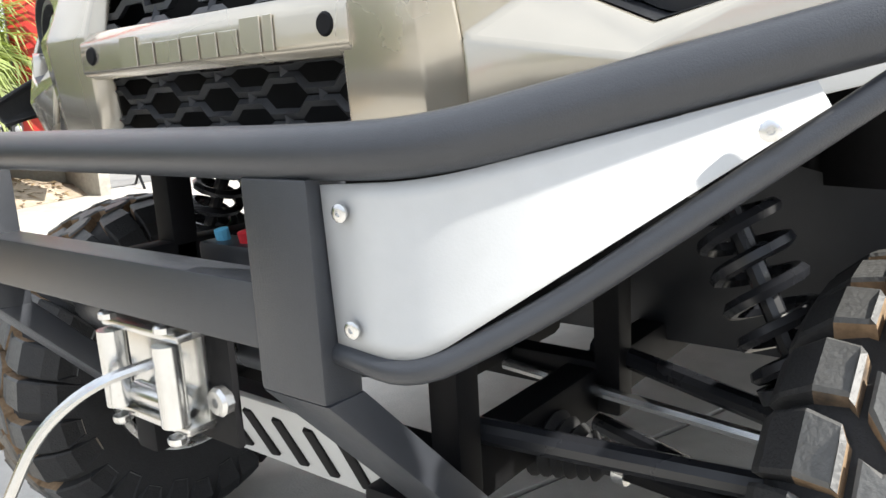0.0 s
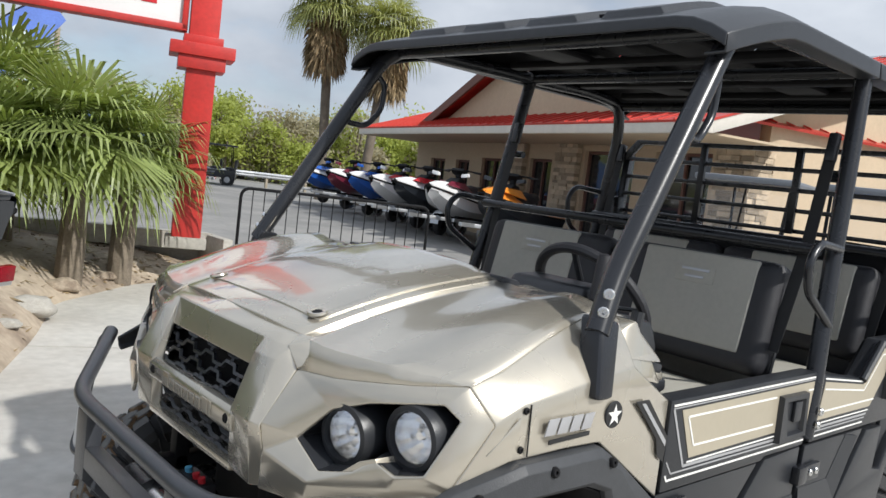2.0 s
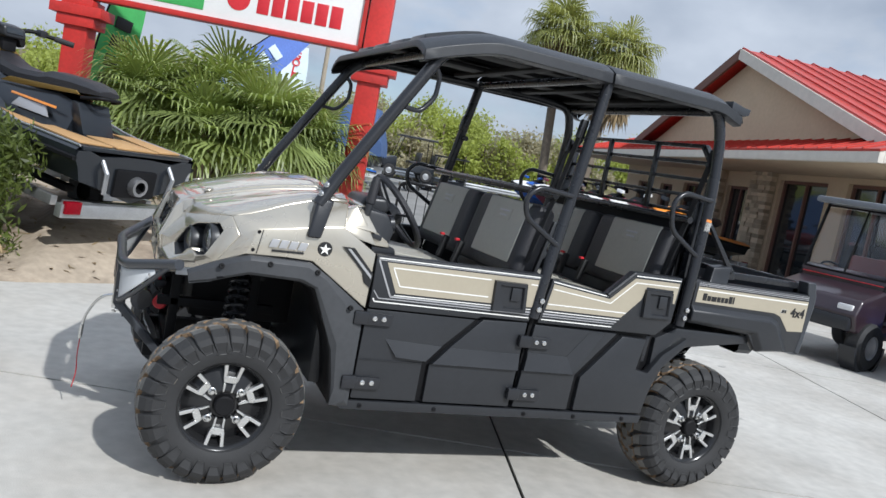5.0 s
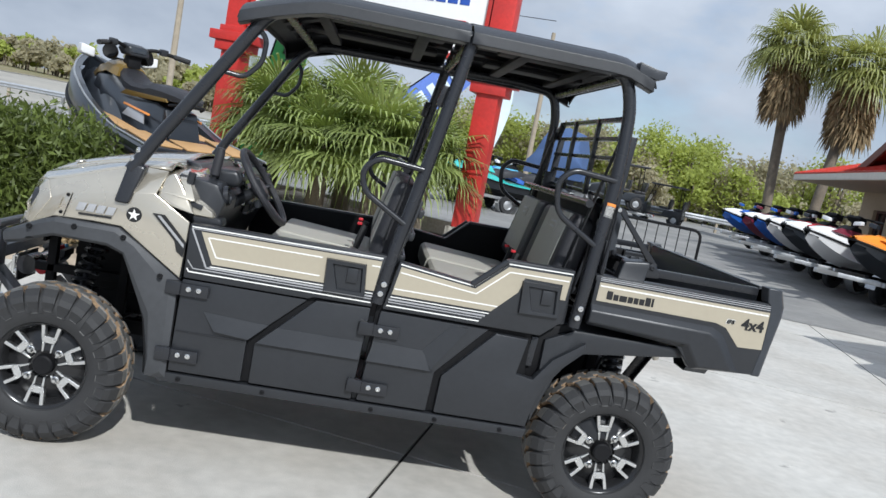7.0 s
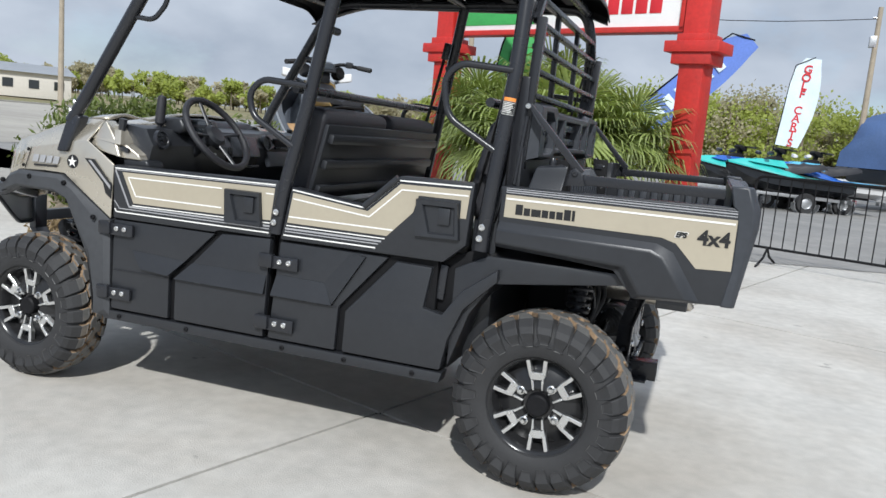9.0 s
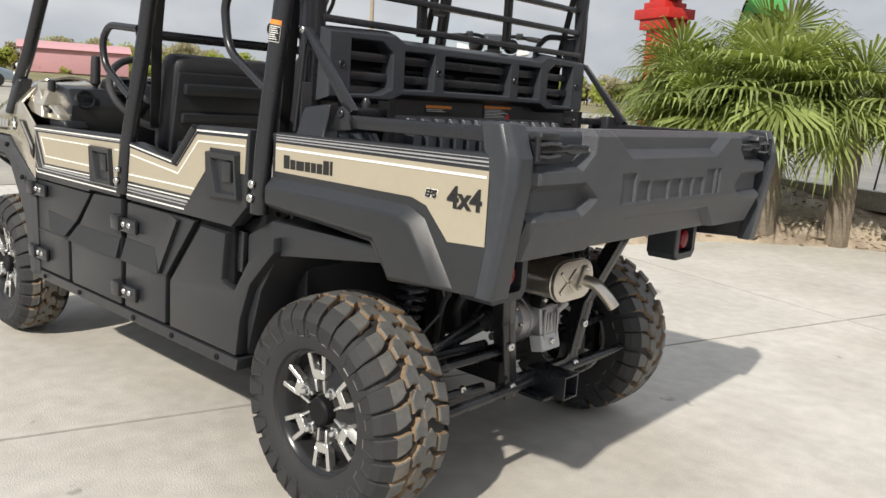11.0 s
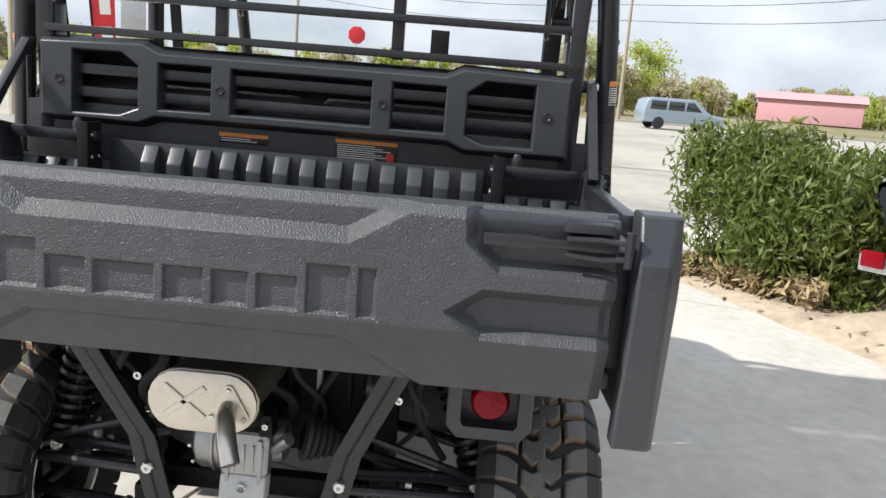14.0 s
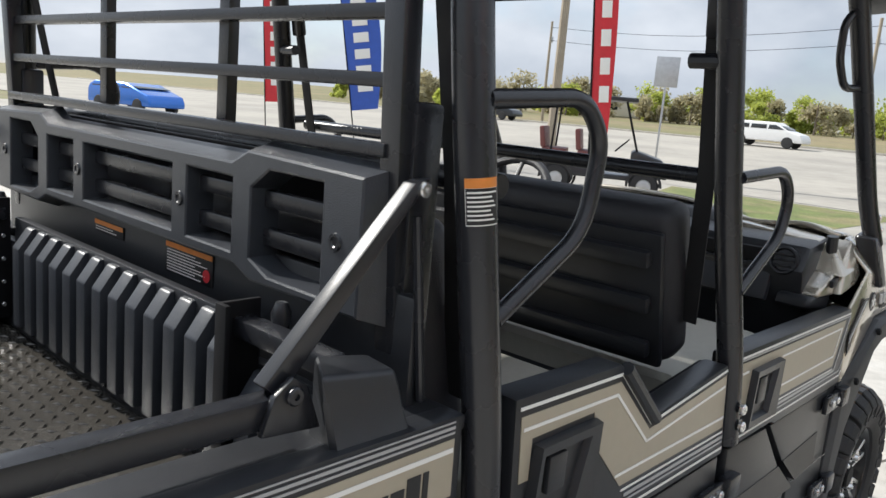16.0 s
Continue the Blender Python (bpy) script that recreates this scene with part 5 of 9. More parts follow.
def wedge(s, pts, y0, y1, parent, name="door_facet"):
    """A slanted facet: the first two corners flush, the other two standing out."""
    bm = bmesh.new()
    (a, b, c, d) = pts
    prism_pts = [(a[0], s * y0, a[1]), (b[0], s * y0, b[1]), (c[0], s * y1, c[1]), (d[0], s * y1, d[1])]
    v = [bm.verts.new(p) for p in prism_pts]
    w = [bm.verts.new((p[0], s * (y0 - 0.006), p[2])) for p in prism_pts]
    bm.faces.new(v)
    for i in range(4):
        j = (i + 1) % 4
        bm.faces.new((v[i], v[j], w[j], w[i]))
    return part(name, bm, BLACK, parent)


def hinge(s, x, z, parent):
    bm = bmesh.new()
    box(bm, (x + 0.005, s * 0.779, z - 0.004), (0.115, 0.014, 0.05), 0.004)
    box(bm, (x - 0.075, s * 0.782, z), (0.06, 0.03, 0.055), 0.008)
    h = part("hinge", bm, SATIN, parent, "black door hinge with two bright bolts")
    for dx in (-0.015, 0.025):
        part("hinge_bolt", bolt(bmesh.new(), (x + dx, s * 0.786, z), (0, s, 0), 0.011, 0.008), STEEL, h)


def pull(s, x, z, parent):
    """The recessed pull handle."""
    bm = bmesh.new()
    o = [(x - 0.088, z + 0.066), (x + 0.075, z + 0.066), (x + 0.088, z - 0.066), (x - 0.082, z - 0.07)]
    i = [(x - 0.06, z + 0.048), (x + 0.062, z + 0.048), (x + 0.07, z - 0.052), (x - 0.03, z - 0.054)]
    g = []
    for ring, y in ((o, 0.7765), ([(a * 0.96 + x * 0.04, b * 0.96 + z * 0.04) for a, b in o], 0.793), (i, 0.791), ([(a * 0.9 + x * 0.1, b * 0.9 + z * 0.1) for a, b in i], 0.7792)):
        g.append([(a, s * y, b) for a, b in ring + ring[:1]])
    vs = grid(bm, g)
    bm.faces.new(vs[-1][:-1])
    bmesh.ops.remove_doubles(bm, verts=bm.verts[:], dist=0.0005)
    p = part("handle_recess", bm, BLACK, parent, "recessed black door pull")
    box(bm := bmesh.new(), (x + 0.024, s * 0.784, z + 0.012), (0.045, 0.012, 0.06), 0.005)
    part("latch", bm, BLACK, p)


for s in (-1, 1):
    # sill
    bm = bmesh.new()
    plate(bm, [(0.42, 0.392), (1.995, 0.392), (1.985, 0.352), (0.46, 0.352)], s * 0.768, -s * 0.07, 0.006)
    sill = part("sill", bm, BLACK, utv, "black sill strip under the doors")
    for x in (0.54, 0.88, 1.33, 1.60, 1.88):
        part("sill_screw", bolt(bmesh.new(), (x, s * 0.768, 0.372), (0, s, 0), 0.010, 0.006), DARK, sill)
    # front door
    bm = bmesh.new()
    plate(bm, [(0.500, 1.0), (1.283, 1.010), (1.258, 0.80), (1.243, 0.398), (0.492, 0.398)], s * 0.748, -s * 0.035, 0.006)
    door = part("front_door", bm, DARK, utv, "black half door with tan striped upper band")
    bm = bmesh.new()
    plate(bm, [(0.500, 1.012), (1.288, 1.020), (1.276, 0.90), (1.258, 0.800), (1.02, 0.800), (1.0, 0.79), (0.502, 0.79)], s * 0.776, -s * 0.055, 0.009)
    part("upper_band", bm, BLACK, door)
    bm = bmesh.new()
    plate(bm, [(0.500, 0.784), (1.000, 0.784), (0.786, 0.578), (0.786, 0.402), (0.494, 0.402)], s * 0.768, -s * 0.03, 0.007)
    part("lower_front_panel", bm, BLACK, door)
    bm = bmesh.new()
    plate(bm, [(1.034, 0.788), (1.256, 0.796), (1.241, 0.402), (0.818, 0.402), (0.818, 0.568)], s * 0.771, -s * 0.03, 0.008)
    part("lower_rear_panel", bm, BLACK, door)
    wedge(s, [(0.60, 0.665), (0.862, 0.652), (0.792, 0.585), (0.655, 0.595)], 0.7695, 0.786, door)
    wedge(s, [(0.90, 0.65), (1.246, 0.65), (1.243, 0.578), (0.825, 0.578)], 0.7725, 0.789, door)
    lines(door, s, 0.7725, [([(0.50, 0.572), (0.782, 0.572)], 0.003), ([(0.822, 0.572), (1.245, 0.572)], 0.003)], SATIN, "panel_line")
    bm = bmesh.new()
    plate(bm, [(0.548, 0.985), (1.268, 0.993), (1.255, 0.868), (0.606, 0.862)], s * 0.7762, s * 0.0015, 0)
    band = part("tan_band", bm, DECAL_TAN, door, "tan decal band")
    lines(band, s, 0.7780, [([(1.03, 0.968), (0.578, 0.966), (0.618, 0.892), (1.03, 0.892)], 0.005), ([(1.23, 0.97), (1.265, 0.97)], 0.005)], WHITE_LINE, "pinstripe")
    lines(door, s, 0.7764, [([(0.51, 0.999), (1.27, 1.006)], 0.005), ([(0.512, 0.832), (0.52, 0.819), (1.25, 0.819)], 0.005), ([(0.60, 0.852), (1.252, 0.857)], 0.004)], WHITE_LINE, "white_stripe")
    lines(door, s, 0.7764, [([(0.512, 0.99), (0.585, 0.845), (1.252, 0.845)], 0.007), ([(0.51, 0.865), (0.535, 0.834), (1.25, 0.834)], 0.004), ([(0.51, 0.992), (1.27, 1.0)], 0.003)], SILVER_LINE, "silver_stripe")
    pull(s, 1.135, 0.905, door)
    hinge(s, 0.548, 0.749, door)
    hinge(s, 0.543, 0.477, door)
    # rear door
    bm = bmesh.new()
    plate(bm, [(1.338, 1.0), (1.65, 0.963), (1.778, 1.08), (2.056, 1.085), (2.04, 0.87), (1.94, 0.80), (1.94, 0.40), (1.262, 0.398), (1.278, 0.80)], s * 0.746, -s * 0.035, 0.006)
    door = part("rear_door", bm, DARK, utv, "black half door with stepped tan band")
    bm = bmesh.new()
    plate(bm, [(1.338, 1.006), (1.652, 0.968), (1.778, 1.091), (2.060, 1.094), (2.046, 0.87), (1.965, 0.80), (1.78, 0.80), (1.30, 0.80)], s * 0.776, -s * 0.055, 0.009)
    part("upper_band", bm, BLACK, door)
    bm = bmesh.new()
    plate(bm, [(1.298, 0.79), (1.752, 0.788), (1.562, 0.572), (1.555, 0.402), (1.262, 0.402)], s * 0.768, -s * 0.03, 0.007)
    part("lower_front_panel", bm, BLACK, door)
    wedge(s, [(1.29, 0.66), (1.50, 0.655), (1.54, 0.578), (1.275, 0.578)], 0.7695, 0.786, door)
    wedge(s, [(1.495, 0.655), (1.60, 0.785), (1.665, 0.778), (1.54, 0.582)], 0.7695, 0.783, door)
    lines(door, s, 0.7725, [([(1.27, 0.572), (1.556, 0.572)], 0.003)], SATIN, "panel_line")
    bm = bmesh.new()
    plate(bm, [(1.348, 0.985), (1.66, 0.95), (1.782, 1.062), (2.046, 1.066), (2.038, 0.965), (2.016, 0.965), (2.016, 1.028), (1.855, 1.028), (1.838, 0.965), (1.742, 0.868), (1.328, 0.868)], s * 0.7762, s * 0.0015, 0)
    band = part("tan_band", bm, DECAL_TAN, door, "tan decal band with a step")
    lines(band, s, 0.7780, [([(1.35, 0.962), (1.668, 0.93), (1.79, 1.042), (2.04, 1.046)], 0.005), ([(1.335, 0.892), (1.765, 0.892)], 0.005)], WHITE_LINE, "pinstripe")
    lines(door, s, 0.7764, [([(1.345, 0.995), (1.655, 0.96), (1.778, 1.074), (2.05, 1.078)], 0.005), ([(1.315, 0.819), (1.70, 0.819)], 0.005), ([(1.325, 0.857), (1.735, 0.857)], 0.004)], WHITE_LINE, "white_stripe")
    lines(door, s, 0.7764, [([(1.32, 0.845), (1.722, 0.845)], 0.007), ([(1.32, 0.834), (1.71, 0.834)], 0.004)], SILVER_LINE, "silver_stripe")
    part("band_end", tube(bmesh.new(), [(1.645, s * 0.777, 0.966), (1.772, s * 0.777, 1.083)], 0.013, 10), BLACK, door)
    pull(s, 1.935, 0.952, door)
    hinge(s, 1.325, 0.713, door)
    hinge(s, 1.318, 0.468, door)
    # fixed panel ahead of the rear wheel with its air intake
    bm = bmesh.new()
    plate(bm, [(1.785, 0.778), (1.926, 0.775), (1.902, 0.622), (1.975, 0.608), (2.042, 0.705), (2.17, 0.80), (2.17, 0.755), (2.055, 0.64), (2.005, 0.52), (1.985, 0.402), (1.588, 0.402), (1.592, 0.562)], s * 0.770, -s * 0.05, 0.008)
    quarter = part("quarter_panel", bm, BLACK, utv, "black panel ahead of the rear wheel")
    bm = bmesh.new()
    plate(bm, [(1.918, 0.80), (2.10, 0.86), (2.15, 0.80), (2.03, 0.70), (1.975, 0.60), (1.895, 0.61)], s * 0.715, -s * 0.02, 0.004)
    part("air_intake", bm, DARK, quarter, "dark recessed intake")
    box(bm := bmesh.new(), (1.955, s * 0.725, 0.72), (0.03, 0.02, 0.13), 0.006, (0, 4, 0))
    part("intake_latch", bm, SATIN, quarter)

# ---- cargo bed ----
bed = part("cargo_bed", box(bmesh.new(), (2.58, 0, 0.885), (0.68, 1.38, 0.03), 0.006), TREAD_PLATE, utv, "black cargo bed with ribbed walls and diamond-plate floor")
bm = bmesh.new()
rnd = random.Random(5)
for i in range(25):
    for j in range(50):
        x, y = 2.285 + i * 0.0252, -0.655 + j * 0.0266
        a = 45 if (i + j) % 2 else -45
        m = Matrix.Translation((x, y, 0.9005)) @ Matrix.Rotation(radians(a), 4, "Z")
        v = [bm.verts.new(m @ Vector(p)) for p in ((-0.011, 0, 0), (0, -0.0035, 0), (0.011, 0, 0), (0, 0.0035, 0), (0, 0, 0.003))]
        for k in range(4):
            bm.faces.new((v[k], v[(k + 1) % 4], v[4]))
tagged(part("diamond_tread", bm, TREAD_PLATE, bed, "raised diamond tread on the bed floor", smooth=0), kind="stuff")
bm = bmesh.new()
box(bm, (2.262, 0, 1.022), (0.02, 0.92, 0.265), 0.004)
box(bm, (2.262, -0.57, 1.0), (0.02, 0.22, 0.20), 0.004)
box(bm, (2.262, 0.57, 1.0), (0.02, 0.22, 0.20), 0.004)
wall = part("bed_front_wall", bm, BLACK, bed)
RIB = None
for k in range(13):
    y = -0.35 + k * 0.0645
    if RIB is None:
        bm = bmesh.new()
        prism(bm, [(2.268, -0.021, 0.935), (2.308, -0.017, 0.94), (2.308, -0.017, 1.108), (2.280, -0.017, 1.148), (2.268, -0.021, 1.150)], (0, 0.036, 0), 0.004)
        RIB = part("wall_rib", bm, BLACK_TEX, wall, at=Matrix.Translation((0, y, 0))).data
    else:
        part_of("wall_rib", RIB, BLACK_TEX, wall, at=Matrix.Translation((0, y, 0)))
for k in range(5):
    part("wall_screw", bolt(bmesh.new(), (2.272, -0.36 + k * 0.18, 0.918), (1, 0, 0), 0.009, 0.006), SATIN, wall)
for s in (-1, 1):
    for k in range(3):
        m = Matrix.Translation((0.02, s * (0.53 + k * 0.055), -0.045 * 1)) 
        part_of("wall_rib", RIB, BLACK_TEX, wall, at=m)
    bm = bmesh.new()
    box(bm, (2.306, s * 0.482, 1.06), (0.066, 0.008, 0.27), 0.002)
    box(bm, (2.336, s * 0.492, 1.06), (0.008, 0.026, 0.27), 0.002)
    tower = part("bed_bracket", bm, DARK, bed, "black bolted bracket")
    for k in range(5):
        for dx in (-0.017, 0.017):
            part("bracket_rivet", bolt(bmesh.new(), (2.306 + dx, s * 0.478, 0.955 + k * 0.052), (0, -s, 0), 0.005, 0.004), STEEL, tower)
    bm = bmesh.new()
    box(bm, (2.300, s * 0.575, 1.160), (0.035, 0.21, 0.026), 0.004)
    lathe(bm, [(0.012, 0), (0.014, 0.02), (0.008, 0.035), (0, 0.036)], axis_to((2.275, s * 0.535, 1.165), (0, 0, 1)), 10)
    part("hinge_bracket", bm, SATIN, tower)
    # side wall with ribs inside
    bm = bmesh.new()
    plate(bm, [(2.30, 0.90), (2.90, 0.90), (2.90, 1.08), (2.30, 1.08)], s * 0.665, s * 0.06, 0.006)
    inner = part("bed_side_wall", bm, BLACK, bed)
    for k in range(9):
        bm = bmesh.new()
        box(bm, (2.40 + k * 0.055, s * 0.655, 0.99), (0.032, 0.022, 0.16), 0.005)
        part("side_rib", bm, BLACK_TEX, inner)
    bm = bmesh.new()
    box(bm, (2.52, s * 0.715, 1.082), (0.74, 0.10, 0.022), 0.006)
    part("side_cap", bm, BLACK, inner)
    bm = bmesh.new()
    plate(bm, [(2.155, 1.094), (2.93, 1.102), (2.93, 0.785), (2.63, 0.77), (2.56, 0.852), (2.15, 0.885)], s * 0.766, -s * 0.04, 0.008)
    side = part("bed_side", bm, BLACK, utv, "black bed side with tan decal")
    bm = bmesh.new()
    out = [(2.152, 0.972), (2.69, 0.962), (2.745, 0.938), (2.845, 0.785), (2.63, 0.768), (2.575, 0.856), (2.148, 0.882)]
    v0 = [bm.verts.new((x, s * 0.765, z)) for x, z in out]
    inn = [(2.152, 0.945), (2.672, 0.936), (2.712, 0.918), (2.800, 0.79), (2.655, 0.785), (2.595, 0.873), (2.150, 0.897)]
    v1 = [bm.verts.new((x, s * 0.790, z)) for x, z in inn]
    for k in range(7):
        bm.faces.new((v0[k], v0[(k + 1) % 7], v1[(k + 1) % 7], v1[k]))
    bm.faces.new(v1)
    fl = part("rear_flare", bm, BLACK, side, "black bed-side flare")
    bvm = fl.modifiers.new("edge", "BEVEL")
    bvm.width, bvm.segments, bvm.limit_method = 0.006, 2, "ANGLE"
    bm = bmesh.new()
    plate(bm, [(2.172, 1.066), (2.925, 1.064), (2.925, 0.90), (2.818, 0.895), (2.748, 0.968), (2.70, 0.982), (2.170, 0.988)], s * 0.7663, s * 0.0015, 0)
    dec = part("tan_band", bm, DECAL_TAN, side, "tan decal panel with dark bars and 4x4 mark")
    lines(dec, s, 0.7682, [([(2.175, 1.052), (2.92, 1.05)], 0.006)], WHITE_LINE, "pinstripe")
    lines(side, s, 0.7664, [([(2.172, 1.074), (2.925, 1.074)], 0.003), ([(2.172, 1.081), (2.925, 1.083)], 0.004), ([(2.172, 1.088), (2.925, 1.091)], 0.002)], SILVER_LINE, "silver_stripe")
    x0 = 2.21 if s < 0 else 2.42
    word_bars((x0, s * 0.7680, 1.0), (-s, 0, 0), (0, 0, 1), (0, s, 0), 0.205, 0.036, LETTER_BLACK, dec, "dark_bar", 0.0012, "plain dark bars")
    cu = bpy.data.curves.new("four_by_four", "FONT")
    cu.body, cu.size, cu.extrude, cu.align_x, cu.offset = "4x4", 0.066, 0.0006, "CENTER", 0.0022
    tx = new("four_by_four", cu)
    tmp = bpy.data.meshes.new_from_object(tx)
    bpy.data.objects.remove(tx)
    rot = Matrix.Rotation(radians(90), 4, "X") if s < 0 else Matrix.Rotation(radians(180), 4, "Z") @ Matrix.Rotation(radians(90), 4, "X")
    part_of("four_by_four_mark", tmp, LETTER_BLACK, dec, "black 4x4 lettering", 0, Matrix.Translation((2.862, s * 0.7692, 0.975)) @ rot)
    cu = bpy.data.curves.new("eps", "FONT")
    cu.body, cu.size, cu.extrude, cu.align_x, cu.offset, cu.shear = "EPS", 0.023, 0.0006, "CENTER", 0.0012, 0.3
    tx = new("eps", cu)
    tmp = bpy.data.meshes.new_from_object(tx)
    bpy.data.objects.remove(tx)
    cu = bpy.data.curves.new("eps_edge", "FONT")
    cu.body, cu.size, cu.extrude, cu.align_x, cu.offset, cu.shear = "EPS", 0.023, 0.0003, "CENTER", 0.0030, 0.3
    tx = new("eps_edge", cu)
    edge = bpy.data.meshes.new_from_object(tx)
    bpy.data.objects.remove(tx)
    part_of("mark_edge", edge, WHITE_LINE, dec, "", 0, Matrix.Translation((2.760, s * 0.7684, 0.990)) @ rot)
    part_of("steering_mark", tmp, LETTER_BLACK, dec, "small black EPS lettering", 0, Matrix.Translation((2.760, s * 0.7696, 0.990)) @ rot)
    # rear corner post: a faceted section swept down, with a flat tongue on top
    rows = []
    for z, x0, x1, c in ((0.782, 2.905, 2.950, 0.010), (0.90, 2.925, 2.968, 0.016), (1.04, 2.925, 2.990, 0.020), (1.095, 2.918, 2.990, 0.020), (1.105, 2.905, 2.986, 0.020), (1.168, 2.892, 2.962, 0.016)):
        rows.append([(x0, s * 0.700, z), (x0, s * 0.7685, z), (x1 - c, s * 0.7685, z), (x1, s * (0.7685 - c), z), (x1, s * 0.700, z), (x0, s * 0.700, z)])
    bm = bmesh.new()
    vs = grid(bm, rows)
    bm.faces.new(vs[0][:-1])
    bm.faces.new(vs[-1][:-1])
    bmesh.ops.remove_doubles(bm, verts=bm.verts[:], dist=0.0003)
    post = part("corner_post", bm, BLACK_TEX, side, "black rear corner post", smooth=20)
    bvm = post.modifiers.new("edge", "BEVEL")
    bvm.width, bvm.segments, bvm.limit_method = 0.005, 2, "ANGLE"
    # tower at the bed's front corner
    bm = bmesh.new()
    foot = [(2.240, 0.758), (2.358, 0.758), (2.345, 0.690), (2.240, 0.690)]
    head = [(2.262, 0.745), (2.372, 0.745), (2.340, 0.692), (2.262, 0.692)]
    vs = grid(bm, [[(x, s * y, 1.085) for x, y in foot + foot[:1]], [(x, s * y, 1.150) for x, y in [(a * 0.75 + c * 0.25, b * 0.75 + d * 0.25) for (a, b), (c, d) in zip(head, foot)] * 1 + [(head[0][0] * 0.75 + foot[0][0] * 0.25, head[0][1] * 0.75 + foot[0][1] * 0.25)]], [(x, s * y, z) for (x, y), z in zip(head + head[:1], (1.168, 1.180, 1.185, 1.172, 1.168))]])
    bm.faces.new(vs[-1][:-1])
    bm.faces.new(vs[0][:-1])
    bmesh.ops.remove_doubles(bm, verts=bm.verts[:], dist=0.0005)
    bevel_sharp(bm, bm.faces[:], 0.007, 3, 20)
    part("corner_tower", bm, BLACK, side)
    # stay and side rail
    part("stay", prism(bmesh.new(), [(2.192, s * 0.688, 1.386), (2.218, s * 0.688, 1.380), (2.419, s * 0.688, 1.168), (2.398, s * 0.688, 1.150)], (0, s * 0.022, 0), 0.002), SATIN, side, "gloss black steel stay")
    part("stay_bolt", bolt(bmesh.new(), (2.204, s * 0.710, 1.372), (0, s, 0), 0.010, 0.006), STEEL, side)
    part("gas_strut", tube(bmesh.new(), [(2.202, s * 0.700, 1.338), (2.182, s * 0.712, 1.10)], 0.0065, 10), SATIN, side, "thin black gas strut")
    part("side_rail", box(bmesh.new(), (2.635, s * 0.70, 1.138), (0.49, 0.03, 0.034), 0.004), SATIN, side, "black steel side rail")
    part("rail_bracket", prism(bmesh.new(), [(2.352, s * 0.715, 1.112), (2.43, s * 0.715, 1.118), (2.415, s * 0.715, 1.160), (2.392, s * 0.715, 1.178), (2.372, s * 0.715, 1.165)], (0, s * 0.010, 0), 0.003), SATIN, side)
    part("rail_pin", bolt(bmesh.new(), (2.392, s * 0.725, 1.158), (0, s, 0), 0.011, 0.007), SATIN, side)

# tailgate: one moulded skin with sunk fields, its lower half leaning inwards
bm = bmesh.new()
prism(bm, [(2.895, -0.675, 1.152), (2.945, -0.675, 1.152), (2.950, -0.675, 1.14), (2.950, -0.675, 0.965), (2.918, -0.675, 0.862), (2.895, -0.675, 0.862)], (0, 1.35, 0), 0.004)
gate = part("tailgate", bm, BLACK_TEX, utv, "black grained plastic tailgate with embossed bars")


def sunk(poly, y, z, wide):
    """How far a point lies inside a convex field: 0 outside, 1 past its sloping wall."""
    d = 9.0
    m = len(poly)
    for k in range(m):
        (y0, z0), (y1, z1) = poly[k], poly[(k + 1) % m]
        L = math.hypot(y1 - y0, z1 - z0)
        d = min(d, ((y1 - y0) * (z - z0) - (z1 - z0) * (y - y0)) / L)
    return min(1.0, max(0.0, d / wide))


TOP_FIELD = [(0.262, 1.088), (0.385, 1.163), (0.385, 1.30), (-0.385, 1.30), (-0.385, 1.163), (-0.262, 1.088)]
LOW_FIELD = [(0.398, 0.850), (0.255, 0.936), (-0.255, 0.936), (-0.398, 0.850), (-0.30, 0.70), (0.30, 0.70)]
ARROW = [(0.412, 0.994), (0.472, 0.953), (0.90, 0.953), (0.90, 1.036), (0.472, 1.036)]
LATCH = [(0.440, 1.105), (0.492, 1.062), (0.90, 1.062), (0.90, 1.30), (0.428, 1.30)]


# plain sunk bars in the place of the word mark
WORD_FIELDS, at_y = [], -0.303
for w_, h_ in WORD:
    y1 = at_y + w_ * 0.612 / (sum(w for w, h in WORD) + 0.126)
    WORD_FIELDS.append([(at_y, 0.972), (y1, 0.972), (y1, 0.972 + 0.080 * h_), (at_y, 0.972 + 0.080 * h_)])
    at_y = y1 + 0.018 * 0.612 / (sum(w for w, h in WORD) + 0.126)


def gate_x(y, z):
    x = 2.984
    if z < 0.965:
        x -= 0.40 * (0.965 - z)
    if z > 1.142:
        x -= 0.9 * (z - 1.142)
    q = max(0.0, abs(y) - 0.655)
    x -= 0.7 * q
    a = abs(y)
    x -= 0.026 * sunk(TOP_FIELD, y, z, 0.022)
    x -= 0.022 * sunk(LOW_FIELD, y, z, 0.012)
    x -= 0.026 * sunk(ARROW, a, z, 0.018)
    x -= 0.045 * sunk(LATCH, a, z, 0.022)
    if 0.96 < z < 1.06 and a < 0.32:
        for bar in WORD_FIELDS:
            x -= 0.007 * sunk(bar, y, z, 0.0045)
    return x


